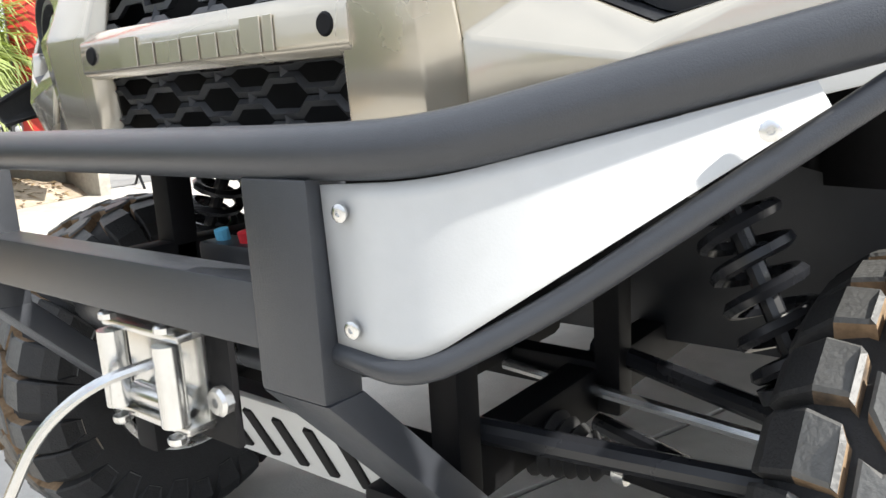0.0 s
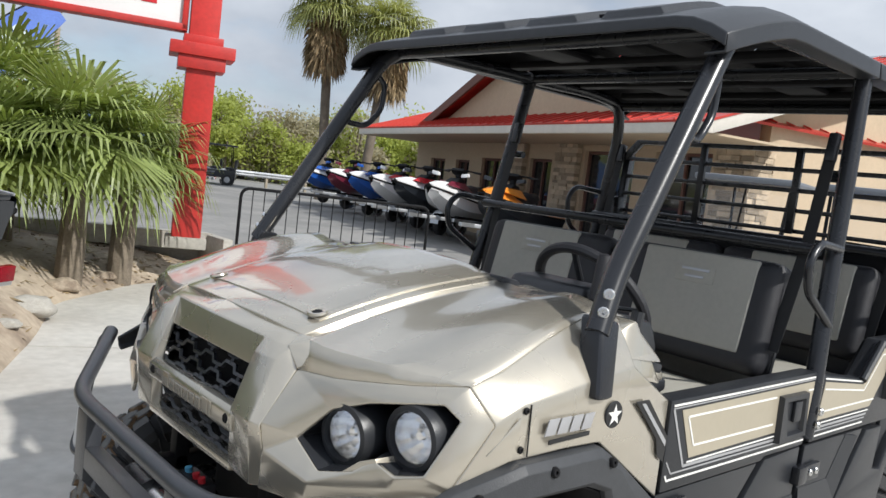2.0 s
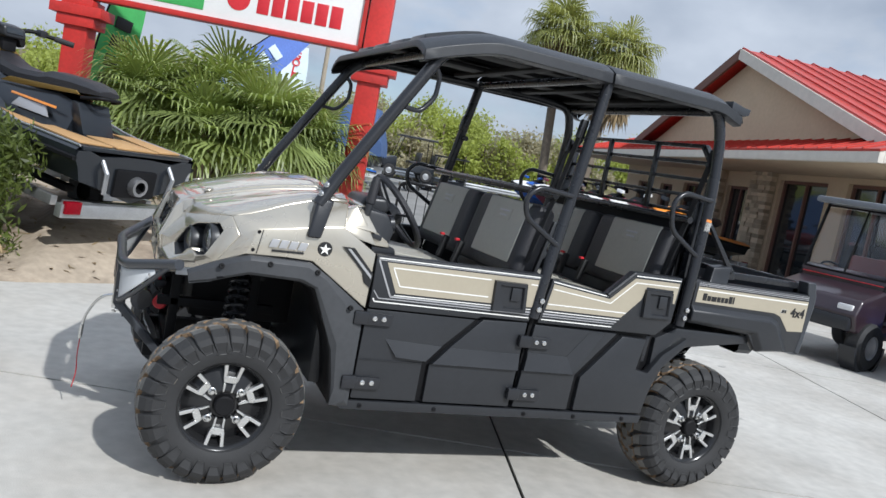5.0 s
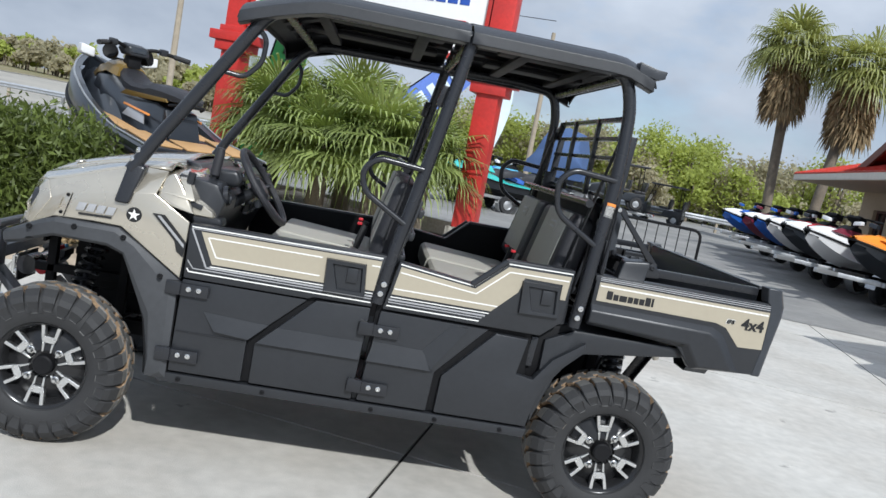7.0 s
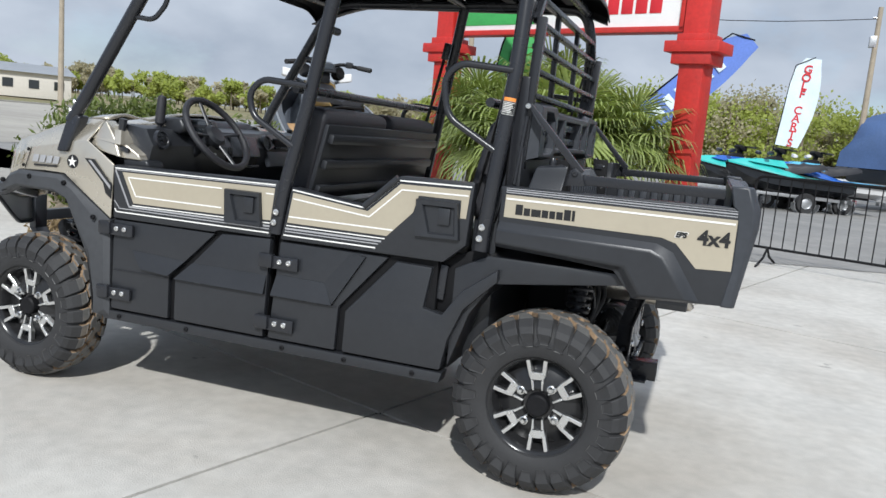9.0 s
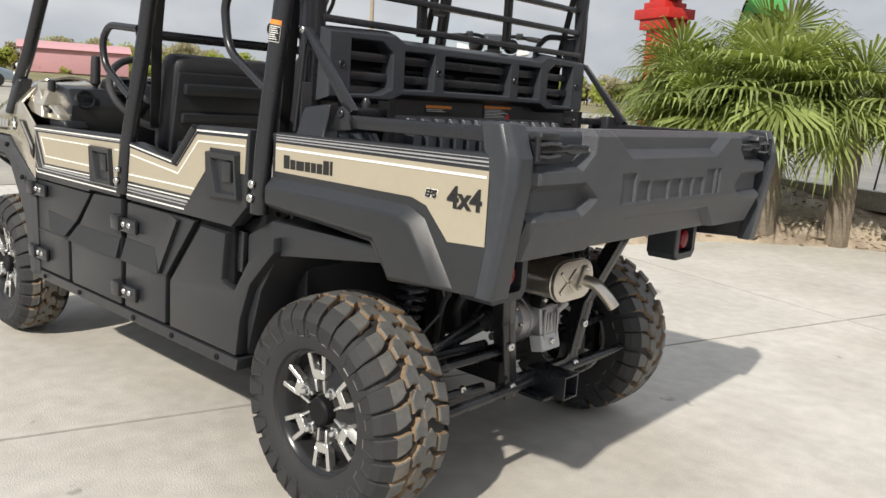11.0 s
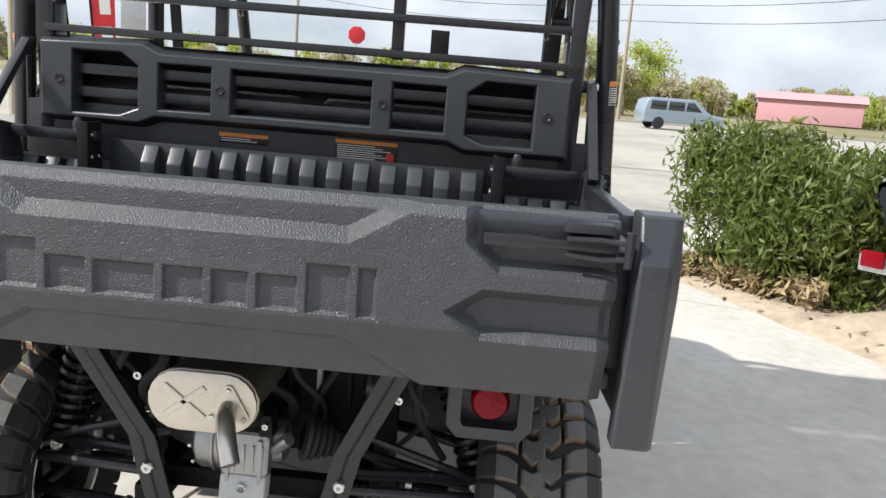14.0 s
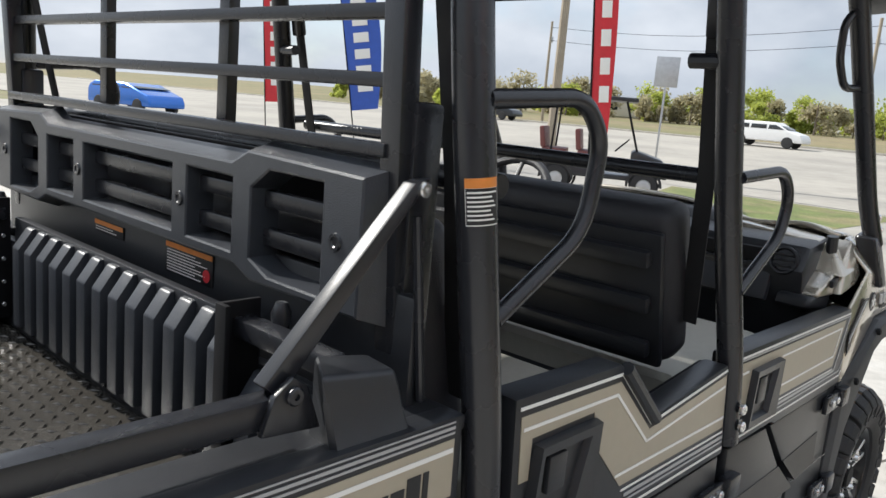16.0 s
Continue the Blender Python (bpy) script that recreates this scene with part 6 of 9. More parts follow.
ys = [-0.675 + 1.35 * k / 640 for k in range(641)]
zs = [0.858 + 0.300 * k / 140 for k in range(141)]
bm = bmesh.new()
skin = [[(gate_x(y, z), y, z) for y in ys] for z in zs]
grid(bm, [[(2.90, y, 0.858) for y in ys]] + skin + [[(2.90, y, 1.158) for y in ys]])
for e in (0, -1):
    grid(bm, [[r[e] for r in skin], [(2.90, r[e][1], r[e][2]) for r in skin]])
bmesh.ops.remove_doubles(bm, verts=bm.verts[:], dist=0.0003)
part("moulded_skin", bm, GRAINED, gate, smooth=24)
for s in (-1, 1):
    bm = bmesh.new()
    prism(bm, [(2.962, s * 0.465, 1.104), (2.962, s * 0.54, 1.102), (2.962, s * 0.56, 1.107), (2.962, s * 0.66, 1.104), (2.962, s * 0.66, 1.122), (2.962, s * 0.56, 1.120), (2.962, s * 0.54, 1.124), (2.962, s * 0.465, 1.122)], (0.016, 0, 0), 0.004)
    lt = part("tailgate_latch", bm, SATIN, gate, "gloss black tailgate latch")
    part("latch_body", box(bmesh.new(), (2.958, s * 0.632, 1.113), (0.034, 0.07, 0.032), 0.004), SATIN, lt)
    part("latch_arm", tube(bmesh.new(), [(2.980, s * 0.59, 1.124), (2.984, s * 0.64, 1.127), (2.984, s * 0.683, 1.124)], 0.0045, 8), SATIN, lt)
    part("latch_arm", tube(bmesh.new(), [(2.980, s * 0.59, 1.100), (2.984, s * 0.64, 1.097), (2.984, s * 0.683, 1.100)], 0.0045, 8), SATIN, lt)
    part("latch_cover", prism(bmesh.new(), [(2.945, s * 0.585, 1.133), (2.945, s * 0.665, 1.133), (2.945, s * 0.660, 1.150), (2.945, s * 0.592, 1.150)], (0.034, 0, 0), 0.005), BLACK, lt)
    part("latch_pin", tube(bmesh.new(), [(2.985, s * 0.684, 1.088), (2.985, s * 0.684, 1.142)], 0.007, 10), SATIN, lt)

# headboard panel and wire screen behind the cabin
from mathutils.geometry import tessellate_polygon

X0, X1 = 2.196, 2.235


def shift(loop, d):
    """Moves every side of a closed (y, z) loop outwards by d."""
    area = sum(p[0] * q[1] - q[0] * p[1] for p, q in zip(loop, loop[1:] + loop[:1]))
    k = d if area > 0 else -d
    out = []
    for i, p in enumerate(loop):
        o, n = Vector(loop[i - 1]), Vector(loop[(i + 1) % len(loop)])
        p = Vector(p)
        e, f = (p - o).normalized(), (n - p).normalized()
        m = Vector((e.y + f.y, -e.x - f.x)) / (1 + e.dot(f))
        out.append(tuple(p + m * k))
    return out


HALF = [(0.36, 1.214), (0.405, 1.196), (0.648, 1.198), (0.648, 1.380), (0.392, 1.388), (0.350, 1.368)]
OUTER = HALF + [(-y, z) for y, z in reversed(HALF)]
END_HOLE = [(0.404, 1.232), (0.450, 1.213), (0.568, 1.212), (0.566, 1.362), (0.446, 1.363), (0.404, 1.334)]
HOLES = [[(-0.172, 1.235), (0.172, 1.235), (0.172, 1.343), (-0.172, 1.343)]]
for s in (-1, 1):
    HOLES.append([(s * y, z) for y, z in END_HOLE])
    HOLES.append([(s * y, z) for y, z in ((0.222, 1.234), (0.352, 1.233), (0.352, 1.343), (0.222, 1.344))])
bm = bmesh.new()
front_loops, walls = [], []
for k, loop in enumerate([OUTER] + HOLES):
    if k == 0:
        rings = [(X1 + 0.008, shift(loop, -0.005)), (X1 + 0.006, shift(loop, -0.0015)), (X1 + 0.001, loop), (X0, shift(loop, 0.013))]
    else:
        rings = [(X1 + 0.008, shift(loop, 0.004)), (X1 + 0.006, shift(loop, 0.001)), (X1 + 0.002, loop), (X0, shift(loop, -0.003))]
    vs = [[bm.verts.new((x, y, z)) for y, z in lp] for x, lp in rings]
    for p, q in zip(vs, vs[1:]):
        for i in range(len(p)):
            j = (i + 1) % len(p)
            bm.faces.new((p[i], p[j], q[j], q[i]))
    front_loops.append(vs[0])
flat_verts = [v for lp in front_loops for v in lp]
for tri in tessellate_polygon([[v.co for v in lp] for lp in front_loops]):
    try:
        bm.faces.new([flat_verts[i] for i in tri])
    except ValueError:
        pass
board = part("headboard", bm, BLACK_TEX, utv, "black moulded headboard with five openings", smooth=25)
for y in (-0.600, -0.199, 0.200, 0.598):
    part("headboard_screw", lathe(bmesh.new(), [(0, 0.001), (0.005, 0.001), (0.007, 0.003), (0.011, 0.003), (0.0125, 0)], axis_to((X1 + 0.008, y, 1.290), (1, 0, 0)), 18), SATIN, board)
bm = bmesh.new()
for z in (1.262, 1.318):
    box(bm, (2.210, 0, z), (0.02, 1.2, 0.026), 0.004)
part("headboard_slat", bm, SATIN, board)
bm = bmesh.new()
box(bm, (2.190, 0, 1.140), (0.02, 1.41, 0.19), 0.004)
# added near-black sheet: its colour gives the shade inside the headboard openings
part("opening_shade_sheet", box(bmesh.new(), (2.135, 0, 1.20), (0.02, 1.25, 0.36), 0.004), DARK, utv)
sheet = part("rear_bulkhead", bm, BLACK, utv, "black bulkhead sheet with warning labels")
for y0, y1, z0, z1 in ((-0.212, -0.085, 1.164, 1.190), (0.083, 0.241, 1.143, 1.198)):
    bm = bmesh.new()
    box(bm, (2.2015, (y0 + y1) / 2, (z0 + z1) / 2), (0.002, y1 - y0, z1 - z0), 0.0005)
    lb = part("warning_label", bm, LETTER_BLACK, sheet, "black warning label with orange header")
    box(bm := bmesh.new(), (2.2030, (y0 + y1) / 2, z1 - 0.0055), (0.001, y1 - y0 - 0.002, 0.009))
    part("label_header", bm, ORANGE, lb)
    for k in range(int((z1 - z0 - 0.012) / 0.0052)):
        wd = (y1 - y0) * (0.6 + 0.25 * ((k * 7) % 3) / 2)
        part("label_line", box(bmesh.new(), (2.2030, y0 + 0.006 + wd / 2, z1 - 0.0145 - k * 0.0052), (0.001, wd, 0.0015)), WHITE_LINE, lb)
part("label_symbol", lathe(bmesh.new(), [(0, 0.001), (0.011, 0.001), (0.011, 0)], axis_to((2.2025, 0.222, 1.160), (1, 0, 0)), 16), RED_PRINT, sheet)
screen = part("cab_screen", box(bmesh.new(), (2.185, 0, 1.752), (0.028, 1.17, 0.020), 0.003), SATIN, utv, "black steel bar screen behind the cabin")
for z in (1.412, 1.498, 1.582, 1.668):
    part("screen_rail", box(bmesh.new(), (2.185 + (1.75 - z) * 0.06, 0, z), (0.028, 1.30, 0.018), 0.003), SATIN, screen)
for y in (-0.655, 0.655):
    bm = bmesh.new()
    box(bm, (2.198, y, 1.415), (0.032, 0.036, 0.53), 0.004, (0, 3, 0))
    e = 1 if y > 0 else -1
    prism(bm, [(2.171, e * 0.673, 1.674), (2.171, e * 0.637, 1.666), (2.171, e * 0.565, 1.742), (2.171, e * 0.590, 1.762)], (0.030, 0, 0), 0.003)
    box(bm, (2.17, y, 1.25), (0.05, 0.05, 0.45), 0.008)
    part("screen_upright", bm, SATIN, screen)
for y in (-0.22, 0.22):
    bm = bmesh.new()
    box(bm, (2.175, y, 1.58), (0.02, 0.03, 0.36), 0.003)
    part("screen_bar", bm, SATIN, screen)

# ---- under the tailgate ----
for s in (-1, 1):
    bm = bmesh.new()
    outer = [(-0.078, 0.075), (0.078, 0.075), (0.078, -0.045), (0.058, -0.068), (-0.058, -0.068), (-0.078, -0.045)]
    inner = [(-0.052, 0.05), (0.052, 0.05), (0.052, -0.035), (0.046, -0.044), (-0.046, -0.044), (-0.052, -0.035)]
    loops = []
    for ring, x in ((outer, 2.70), (outer, 2.802), ([(a * 0.96, b * 0.96) for a, b in outer], 2.806), (inner, 2.806), (inner, 2.765)):
        loops.append([(x, s * 0.507 + a, 0.778 + b) for a, b in ring + ring[:1]])
    vs = grid(bm, loops)
    bm.faces.new(vs[-1][:-1])
    bmesh.ops.remove_doubles(bm, verts=bm.verts[:], dist=0.0003)
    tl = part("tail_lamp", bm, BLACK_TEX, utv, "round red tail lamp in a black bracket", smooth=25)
    part("lens", lathe(bmesh.new(), [(0.036, 0), (0.036, 0.018), (0.030, 0.028), (0, 0.033)], axis_to((2.772, s * 0.507, 0.780), (1, 0, 0)), 24), RED_LENS, tl, "red lens")
    bm = bmesh.new()
    for a, b in (((2.655, 0.345, 0.82), (2.580, 0.225, 0.555)), ((2.580, 0.225, 0.558), (2.565, 0.165, 0.30))):
        d = Vector(b) - Vector(a)
        prism(bm, [(a[0] - 0.03, s * (a[1] - 0.006), a[2]), (a[0] + 0.03, s * (a[1] - 0.006), a[2]), (b[0] + 0.03, s * (b[1] - 0.006), b[2]), (b[0] - 0.03, s * (b[1] - 0.006), b[2])], (0, s * 0.012, 0), 0.002)
        prism(bm, [(a[0] + 0.03, s * (a[1] - 0.030), a[2]), (a[0] + 0.03, s * (a[1] + 0.030), a[2]), (b[0] + 0.03, s * (b[1] + 0.030), b[2]), (b[0] + 0.03, s * (b[1] - 0.030), b[2])], (-0.008, 0, 0), 0.002)
    lg = part("rear_frame_leg", bm, SATIN, utv, "gloss black folded steel frame leg")
    for p in ((2.605, s * 0.210, 0.482), (2.600, s * 0.179, 0.344)):
        part("frame_bolt", bolt(bmesh.new(), p, (1, 0, 0), 0.014, 0.012), STEEL, lg)
bm = bmesh.new()
tube(bm, [(2.60, -0.62, 0.335), (2.60, 0.62, 0.335)], 0.016, 12)
part("rear_cross_tube", bm, SATIN, utv)
bm = bmesh.new()
sec = [(0.045, 0.058), (-0.045, 0.058)] + [(-0.045 + 0.058 * math.cos(radians(90 + a)), 0.058 * math.sin(radians(90 + a))) for a in range(20, 161, 20)] + [(-0.045, -0.058), (0.045, -0.058)] + [(0.045 + 0.058 * math.cos(radians(-90 + a)), 0.058 * math.sin(radians(-90 + a))) for a in range(20, 161, 20)]
cy, cz = -0.055, 0.69
loops = []
for x, sc in ((2.42, 0.9), (2.43, 1.0), (2.70, 1.0), (2.702, 1.06), (2.716, 1.06), (2.718, 0.97)):
    loops.append([(x, cy + a * sc, cz + b * sc) for a, b in sec] + [(x, cy + sec[0][0] * sc, cz + sec[0][1] * sc)])
vs = grid(bm, loops)
bm.faces.new(vs[-1][:-1])
bm.faces.new(vs[0][:-1])
bmesh.ops.remove_doubles(bm, verts=bm.verts[:], dist=0.0003)
muff = part("muffler", bm, STAINLESS, utv, "oval stainless muffler with bent tailpipe")
bm = bmesh.new()
for a in (38, -38):
    box(bm, (2.7195, cy - 0.035, cz), (0.005, 0.105, 0.013), 0.0022, (a, 0, 0))
part("pressed_cross", bm, STAINLESS, muff)
bm = bmesh.new()
tube(bm, [(2.715, cy + 0.055, cz - 0.005), (2.755, cy + 0.06, cz - 0.01), (2.79, cy + 0.075, cz - 0.045), (2.81, cy + 0.090, cz - 0.078)], 0.019, 16, 0.03)
part("tailpipe", bm, STAINLESS, muff)
# three-cornered flange round the pipe with a bolt in each corner
corner = [(0.044 * math.cos(radians(a)), 0.044 * math.sin(radians(a))) for a in (90, 210, 330)]
rim = []
for a, (u, v) in zip((90, 210, 330), corner):
    rim += [(2.7185, cy + 0.055 + u * 0.86 + 0.011 * math.cos(radians(a + b)), cz - 0.005 + v * 0.86 + 0.011 * math.sin(radians(a + b))) for b in (-60, -20, 20, 60)]
flange = part("flange", prism(bmesh.new(), rim, (0.006, 0, 0), 0.0015), STAINLESS, muff)
for u, v in corner:
    part("flange_bolt", bolt(bmesh.new(), (2.7245, cy + 0.055 + u * 0.86, cz - 0.005 + v * 0.86), (1, 0, 0), 0.006, 0.005), STEEL, flange)
part("seam_band", tube(bmesh.new(), [(2.702, cy + a * 1.06, cz + b * 1.06) for a, b in sec], 0.003, 6, closed=True), STAINLESS, muff)
bm = bmesh.new()
lathe(bm, [(0, 0), (0.05, 0), (0.056, 0.006), (0.070, 0.012), (0.074, 0.02), (0.074, 0.045), (0.079, 0.047), (0.079, 0.055), (0.074, 0.057), (0.074, 0.12), (0.066, 0.14), (0.052, 0.165), (0.045, 0.20), (0, 0.20)], axis_to((2.515, -0.13, 0.53), (0, 1, 0)), 28)
axle = part("transaxle", bm, CAST, utv, "cast aluminium rear gearbox")
part("gear_case", box(bmesh.new(), (2.582, 0.0, 0.53), (0.05, 0.105, 0.10), 0.014, (0, -6, 0), 3), CAST, axle)
part("sump", box(bmesh.new(), (2.592, 0.0, 0.455), (0.05, 0.100, 0.055), 0.008, (0, -14, 0), 3), ALU, axle, "bright machined sump face")
part("filler_neck", tube(bmesh.new(), [(2.58, 0.06, 0.54), (2.60, 0.095, 0.575)], 0.014, 10), CAST, axle)
for y in (-0.045, 0.045):
    mount = part("mount", prism(bmesh.new(), [(2.56, y - 0.016, 0.575), (2.56, y + 0.016, 0.575), (2.56, y + 0.010, 0.625), (2.56, y - 0.010, 0.625)], (0.045, 0, 0), 0.004), DARK, axle)
    part("mount_bolt", bolt(bmesh.new(), (2.605, y, 0.603), (1, 0, 0), 0.008, 0.010), STEEL, mount)
for k in range(8):
    a = k * math.pi / 4
    part("case_bolt", bolt(bmesh.new(), (2.515 + 0.066 * math.cos(a), -0.124, 0.53 + 0.066 * math.sin(a)), (0, -1, 0), 0.006, 0.008), STEEL, axle)
for s in (-1, 1):
    boot = [(0.030, 0.0), (0.052, 0.004)]
    for k in range(6):
        boot += [(0.055 - 0.005 * k, 0.012 + 0.016 * k), (0.046 - 0.005 * k, 0.020 + 0.016 * k)]
    part("drive_boot", lathe(bmesh.new(), boot + [(0.016, 0.115)], axis_to((2.515, s * 0.105, 0.545), (-0.35, s, -0.25)), 18), RUBBER, axle, "ribbed rubber drive boot")
    part("half_shaft", tube(bmesh.new(), [(2.50, s * 0.15, 0.534), (2.37, s * 0.60, 0.36)], 0.014, 10), SATIN, axle)
part("case_rib", box(box(bmesh.new(), (2.610, -0.035, 0.50), (0.008, 0.010, 0.14), 0.003), (2.610, 0.035, 0.50), (0.008, 0.010, 0.14), 0.003), CAST, axle)
part("oil_plug", bolt(bmesh.new(), (2.617, 0.0, 0.462), (1, 0, -0.2), 0.011, 0.008), STEEL, axle)
for k in range(5):
    part("cooling_fin", box(bmesh.new(), (2.606, -0.04 + k * 0.02, 0.525), (0.012, 0.005, 0.06), 0.0015), CAST, axle)
engine = part("engine_block", box(bmesh.new(), (2.28, 0.02, 0.60), (0.26, 0.44, 0.30), 0.04, None, 3), DARK, utv, "dark engine block")
for k in range(6):
    part("engine_fin", box(bmesh.new(), (2.415, -0.16 + k * 0.07, 0.66), (0.03, 0.014, 0.14), 0.004), CAST if k % 3 == 1 else DARK, engine)
rnd = random.Random(14)
for k in range(11):
    y0 = -0.42 + 0.084 * k
    p = [(2.36 + 0.02 * (k % 4), y0, 0.80), (2.50 + rnd.uniform(-0.05, 0.04), y0 + rnd.uniform(-0.06, 0.06), 0.70 + rnd.uniform(-0.03, 0.03)), (2.46, y0 + rnd.uniform(-0.09, 0.09), 0.60), (2.40, y0 + rnd.uniform(-0.05, 0.05), 0.47)]
    part("hose", tube(bmesh.new(), p, 0.007 + 0.003 * (k % 3), 8, 0.05), RUBBER if k % 4 else SATIN, utv, "black rubber hose")
for s in (-1, 1):
    for p, d, r in (((2.44, s * 0.505, 0.43), (1, 0, 0), 0.016), ((2.47, s * 0.60, 0.36), (1, 0, 0.2), 0.013), ((2.43, s * 0.31, 0.62), (1, 0, 0), 0.012), ((2.50, s * 0.30, 0.335), (1, 0, 0), 0.013), ((2.46, s * 0.40, 0.775), (1, 0, 0), 0.014), ((2.45, s * 0.62, 0.46), (1, 0, 0), 0.012)):
        part("suspension_bolt", bolt(bmesh.new(), p, d, r, 0.012), STEEL, utv)
    part("knuckle", prism(bmesh.new(), [(2.40, s * 0.56, 0.27), (2.40, s * 0.61, 0.25), (2.40, s * 0.63, 0.46), (2.40, s * 0.57, 0.48)], (0.05, 0, 0), 0.01), DARK, utv, "dark cast wheel knuckle")
    part("shock_mount", prism(bmesh.new(), [(2.395, s * 0.47, 0.47), (2.395, s * 0.55, 0.43), (2.395, s * 0.54, 0.38), (2.395, s * 0.44, 0.39)], (0.012, 0, 0), 0.003), SATIN, utv)
    part("stabiliser_link", tube(bmesh.new(), [(2.50, s * 0.22, 0.56), (2.50, s * 0.42, 0.50), (2.46, s * 0.55, 0.44)], 0.010, 8, 0.04), SATIN, utv)
    part("frame_gusset", prism(bmesh.new(), [(2.59, s * 0.17, 0.40), (2.59, s * 0.10, 0.345), (2.59, s * 0.17, 0.345)], (0.008, 0, 0), 0.002), SATIN, utv)
    part("cross_brace", tube(bmesh.new(), [(2.58, s * 0.20, 0.46), (2.48, s * 0.60, 0.42)], 0.013, 10), SATIN, utv, "black steel link arm")
part("hitch_bracket", box(bmesh.new(), (2.588, -0.005, 0.345), (0.02, 0.30, 0.045), 0.006), SATIN, utv)
bm = bmesh.new()
for a, b in (((0, 0.036), (0.072, 0.006)), ((0, -0.036), (0.072, 0.006))):
    box(bm, (2.635, -0.005 + a[0], 0.332 + a[1]), (0.15, b[0] + 0.006, b[1]), 0.001)
for dy in (-0.036, 0.036):
    box(bm, (2.635, -0.005 + dy, 0.332), (0.15, 0.006, 0.072), 0.001)
box(bm, (2.565, -0.005, 0.332), (0.004, 0.07, 0.07))
box(bm, (2.625, -0.005, 0.300), (0.10, 0.20, 0.012), 0.004)
box(bm, (2.57, -0.005, 0.335), (0.03, 0.34, 0.045), 0.005)
part("hitch_receiver", bm, SATIN, utv, "square black hitch receiver")


# ---- ground ----
def rise(x):
    """The land climbs gently to the road and the field behind it."""
    return 0.0235 * min(max(0.0, -14.0 - x), 420)


EDGE = [(-5.6, 4.2), (-3.9, 3.1), (-3.3, 2.35), (-2.4, 2.05), (-1.1, 2.55), (-0.1, 3.0), (0.45, 4.2), (0.9, 5.4), (1.9, 6.35), (2.95, 6.75)]


def flat(name, pts, z, material, label, cat, kind="structure"):
    bm = bmesh.new()
    bm.faces.new([bm.verts.new((x, y, z)) for x, y in pts])
    return tagged(part(name, bm, material), label, cat, kind=kind)


bm = bmesh.new()
R = [0, 12, 16, 20, 25, 30, 40, 60, 90, 120, 180, 250, 430, 700, 1500, 4000]
rings = [[bm.verts.new((r * math.cos(a), r * math.sin(a), -0.06 + rise(r * math.cos(a)) - (0.4 if r > 1000 else 0))) for a in [2 * math.pi * k / 48 for k in range(48)]] for r in R[1:]]
mid = bm.verts.new((0, 0, -0.06))
for k in range(48):
    bm.faces.new((mid, rings[0][k], rings[0][(k + 1) % 48]))
    for a, b in zip(rings, rings[1:]):
        bm.faces.new((a[k], b[k], b[(k + 1) % 48], a[(k + 1) % 48]))
tagged(part("ground", bm, GRASS), "dry grass field reaching the horizon", "ground", kind="structure")
flat("parking_lot", [(-60, 7.4), (2.9, 6.9), (5.2, 7.6), (9.2, 6.3), (14, 4.6), (60, -8), (60, 70), (-60, 60)], 0.006, ASPHALT, "worn grey asphalt parking lot", "asphalt")
flat("lot_apron", [(-8.5, -40), (-5.6, -12), (-5.5, 1.3), (-5.7, 7.4), (-16, 12), (-16, -40)], 0.006, APRON, "grey asphalt apron beside the concrete", "asphalt")
bm = bmesh.new()
bm.faces.new([bm.verts.new((x, y, -0.02 + rise(x))) for x, y in ((-15.5, -120), (-15.5, 140), (-50, 160), (-50, -140))])
tagged(part("road", bm, ROADMAT), "wide sun-bleached road", "road", kind="structure")
bm = bmesh.new()
box(bm, (-50.2, 0, 0.03 + rise(-50.2)), (0.5, 260, 0.16), 0.03)
tagged(part("kerb", bm, KERB), "pale concrete kerb along the road", "kerb", kind="structure")

# concrete slabs laid on a turned grid
U, V = Vector((0.316, 0.949, 0)), Vector((-0.949, 0.316, 0))
base_sheet = flat("pavement", [(-6.2, -40), (40, -40), (40, 12), (3, 12), (-6.2, 3.2)], -0.012, JOINT, "light grey broom-finished concrete pavement in large slabs", "pavement")
p_u, p_v = Vector((1.5, -0.46, 0)), Vector((-1.511, 0.736, 0))
v0, u0 = p_u.dot(V), p_v.dot(U)
SU, SV = 3.66, 3.66
rnd = random.Random(2)
for i in range(-6, 7):
    for j in range(-10, 3):
        c = U * (u0 + (i + 0.5) * SU) + V * (v0 + (j + 0.5) * SV)
        if not (-7.5 < c.x < 22 and -24 < c.y < 9.5):
            continue
        bm = bmesh.new()
        g = 0.009
        q = [c + U * a * (SU / 2 - g) + V * b * (SV / 2 - g) for a, b in ((-1, -1), (1, -1), (1, 1), (-1, 1))]
        prism(bm, [(p.x, p.y, 0.0) for p in q], (0, 0, -0.05))
        part("slab", bm, CONCRETE, base_sheet)

# sandy planting bed that rises to the sign
bm = bmesh.new()


def edge_y(x):
    for (x0, y0), (x1, y1) in zip(EDGE, EDGE[1:]):
        if x0 <= x <= x1:
            return y0 + (y1 - y0) * (x - x0) / (x1 - x0)
    return EDGE[0][1] if x < EDGE[0][0] else EDGE[-1][1]


def back_y(x):
    return 7.02 - 0.385 * (x - 2.95)


def soil_z(x, y):
    d = min(max(0, y - edge_y(x)), 9)
    z = 0.47 * (1 - math.exp(-d / 1.1)) if x > -1 else 0.47 * (1 - math.exp(-d / 2.2))
    z = min(z, 0.47 + 0.05 * math.sin(x * 3))
    return z + 0.035 * noise.noise((x * 1.7, y * 1.7, 0)) * min(1, d * 2) + 0.02 * noise.noise((x * 6, y * 6, 3)) * min(1, d * 3)


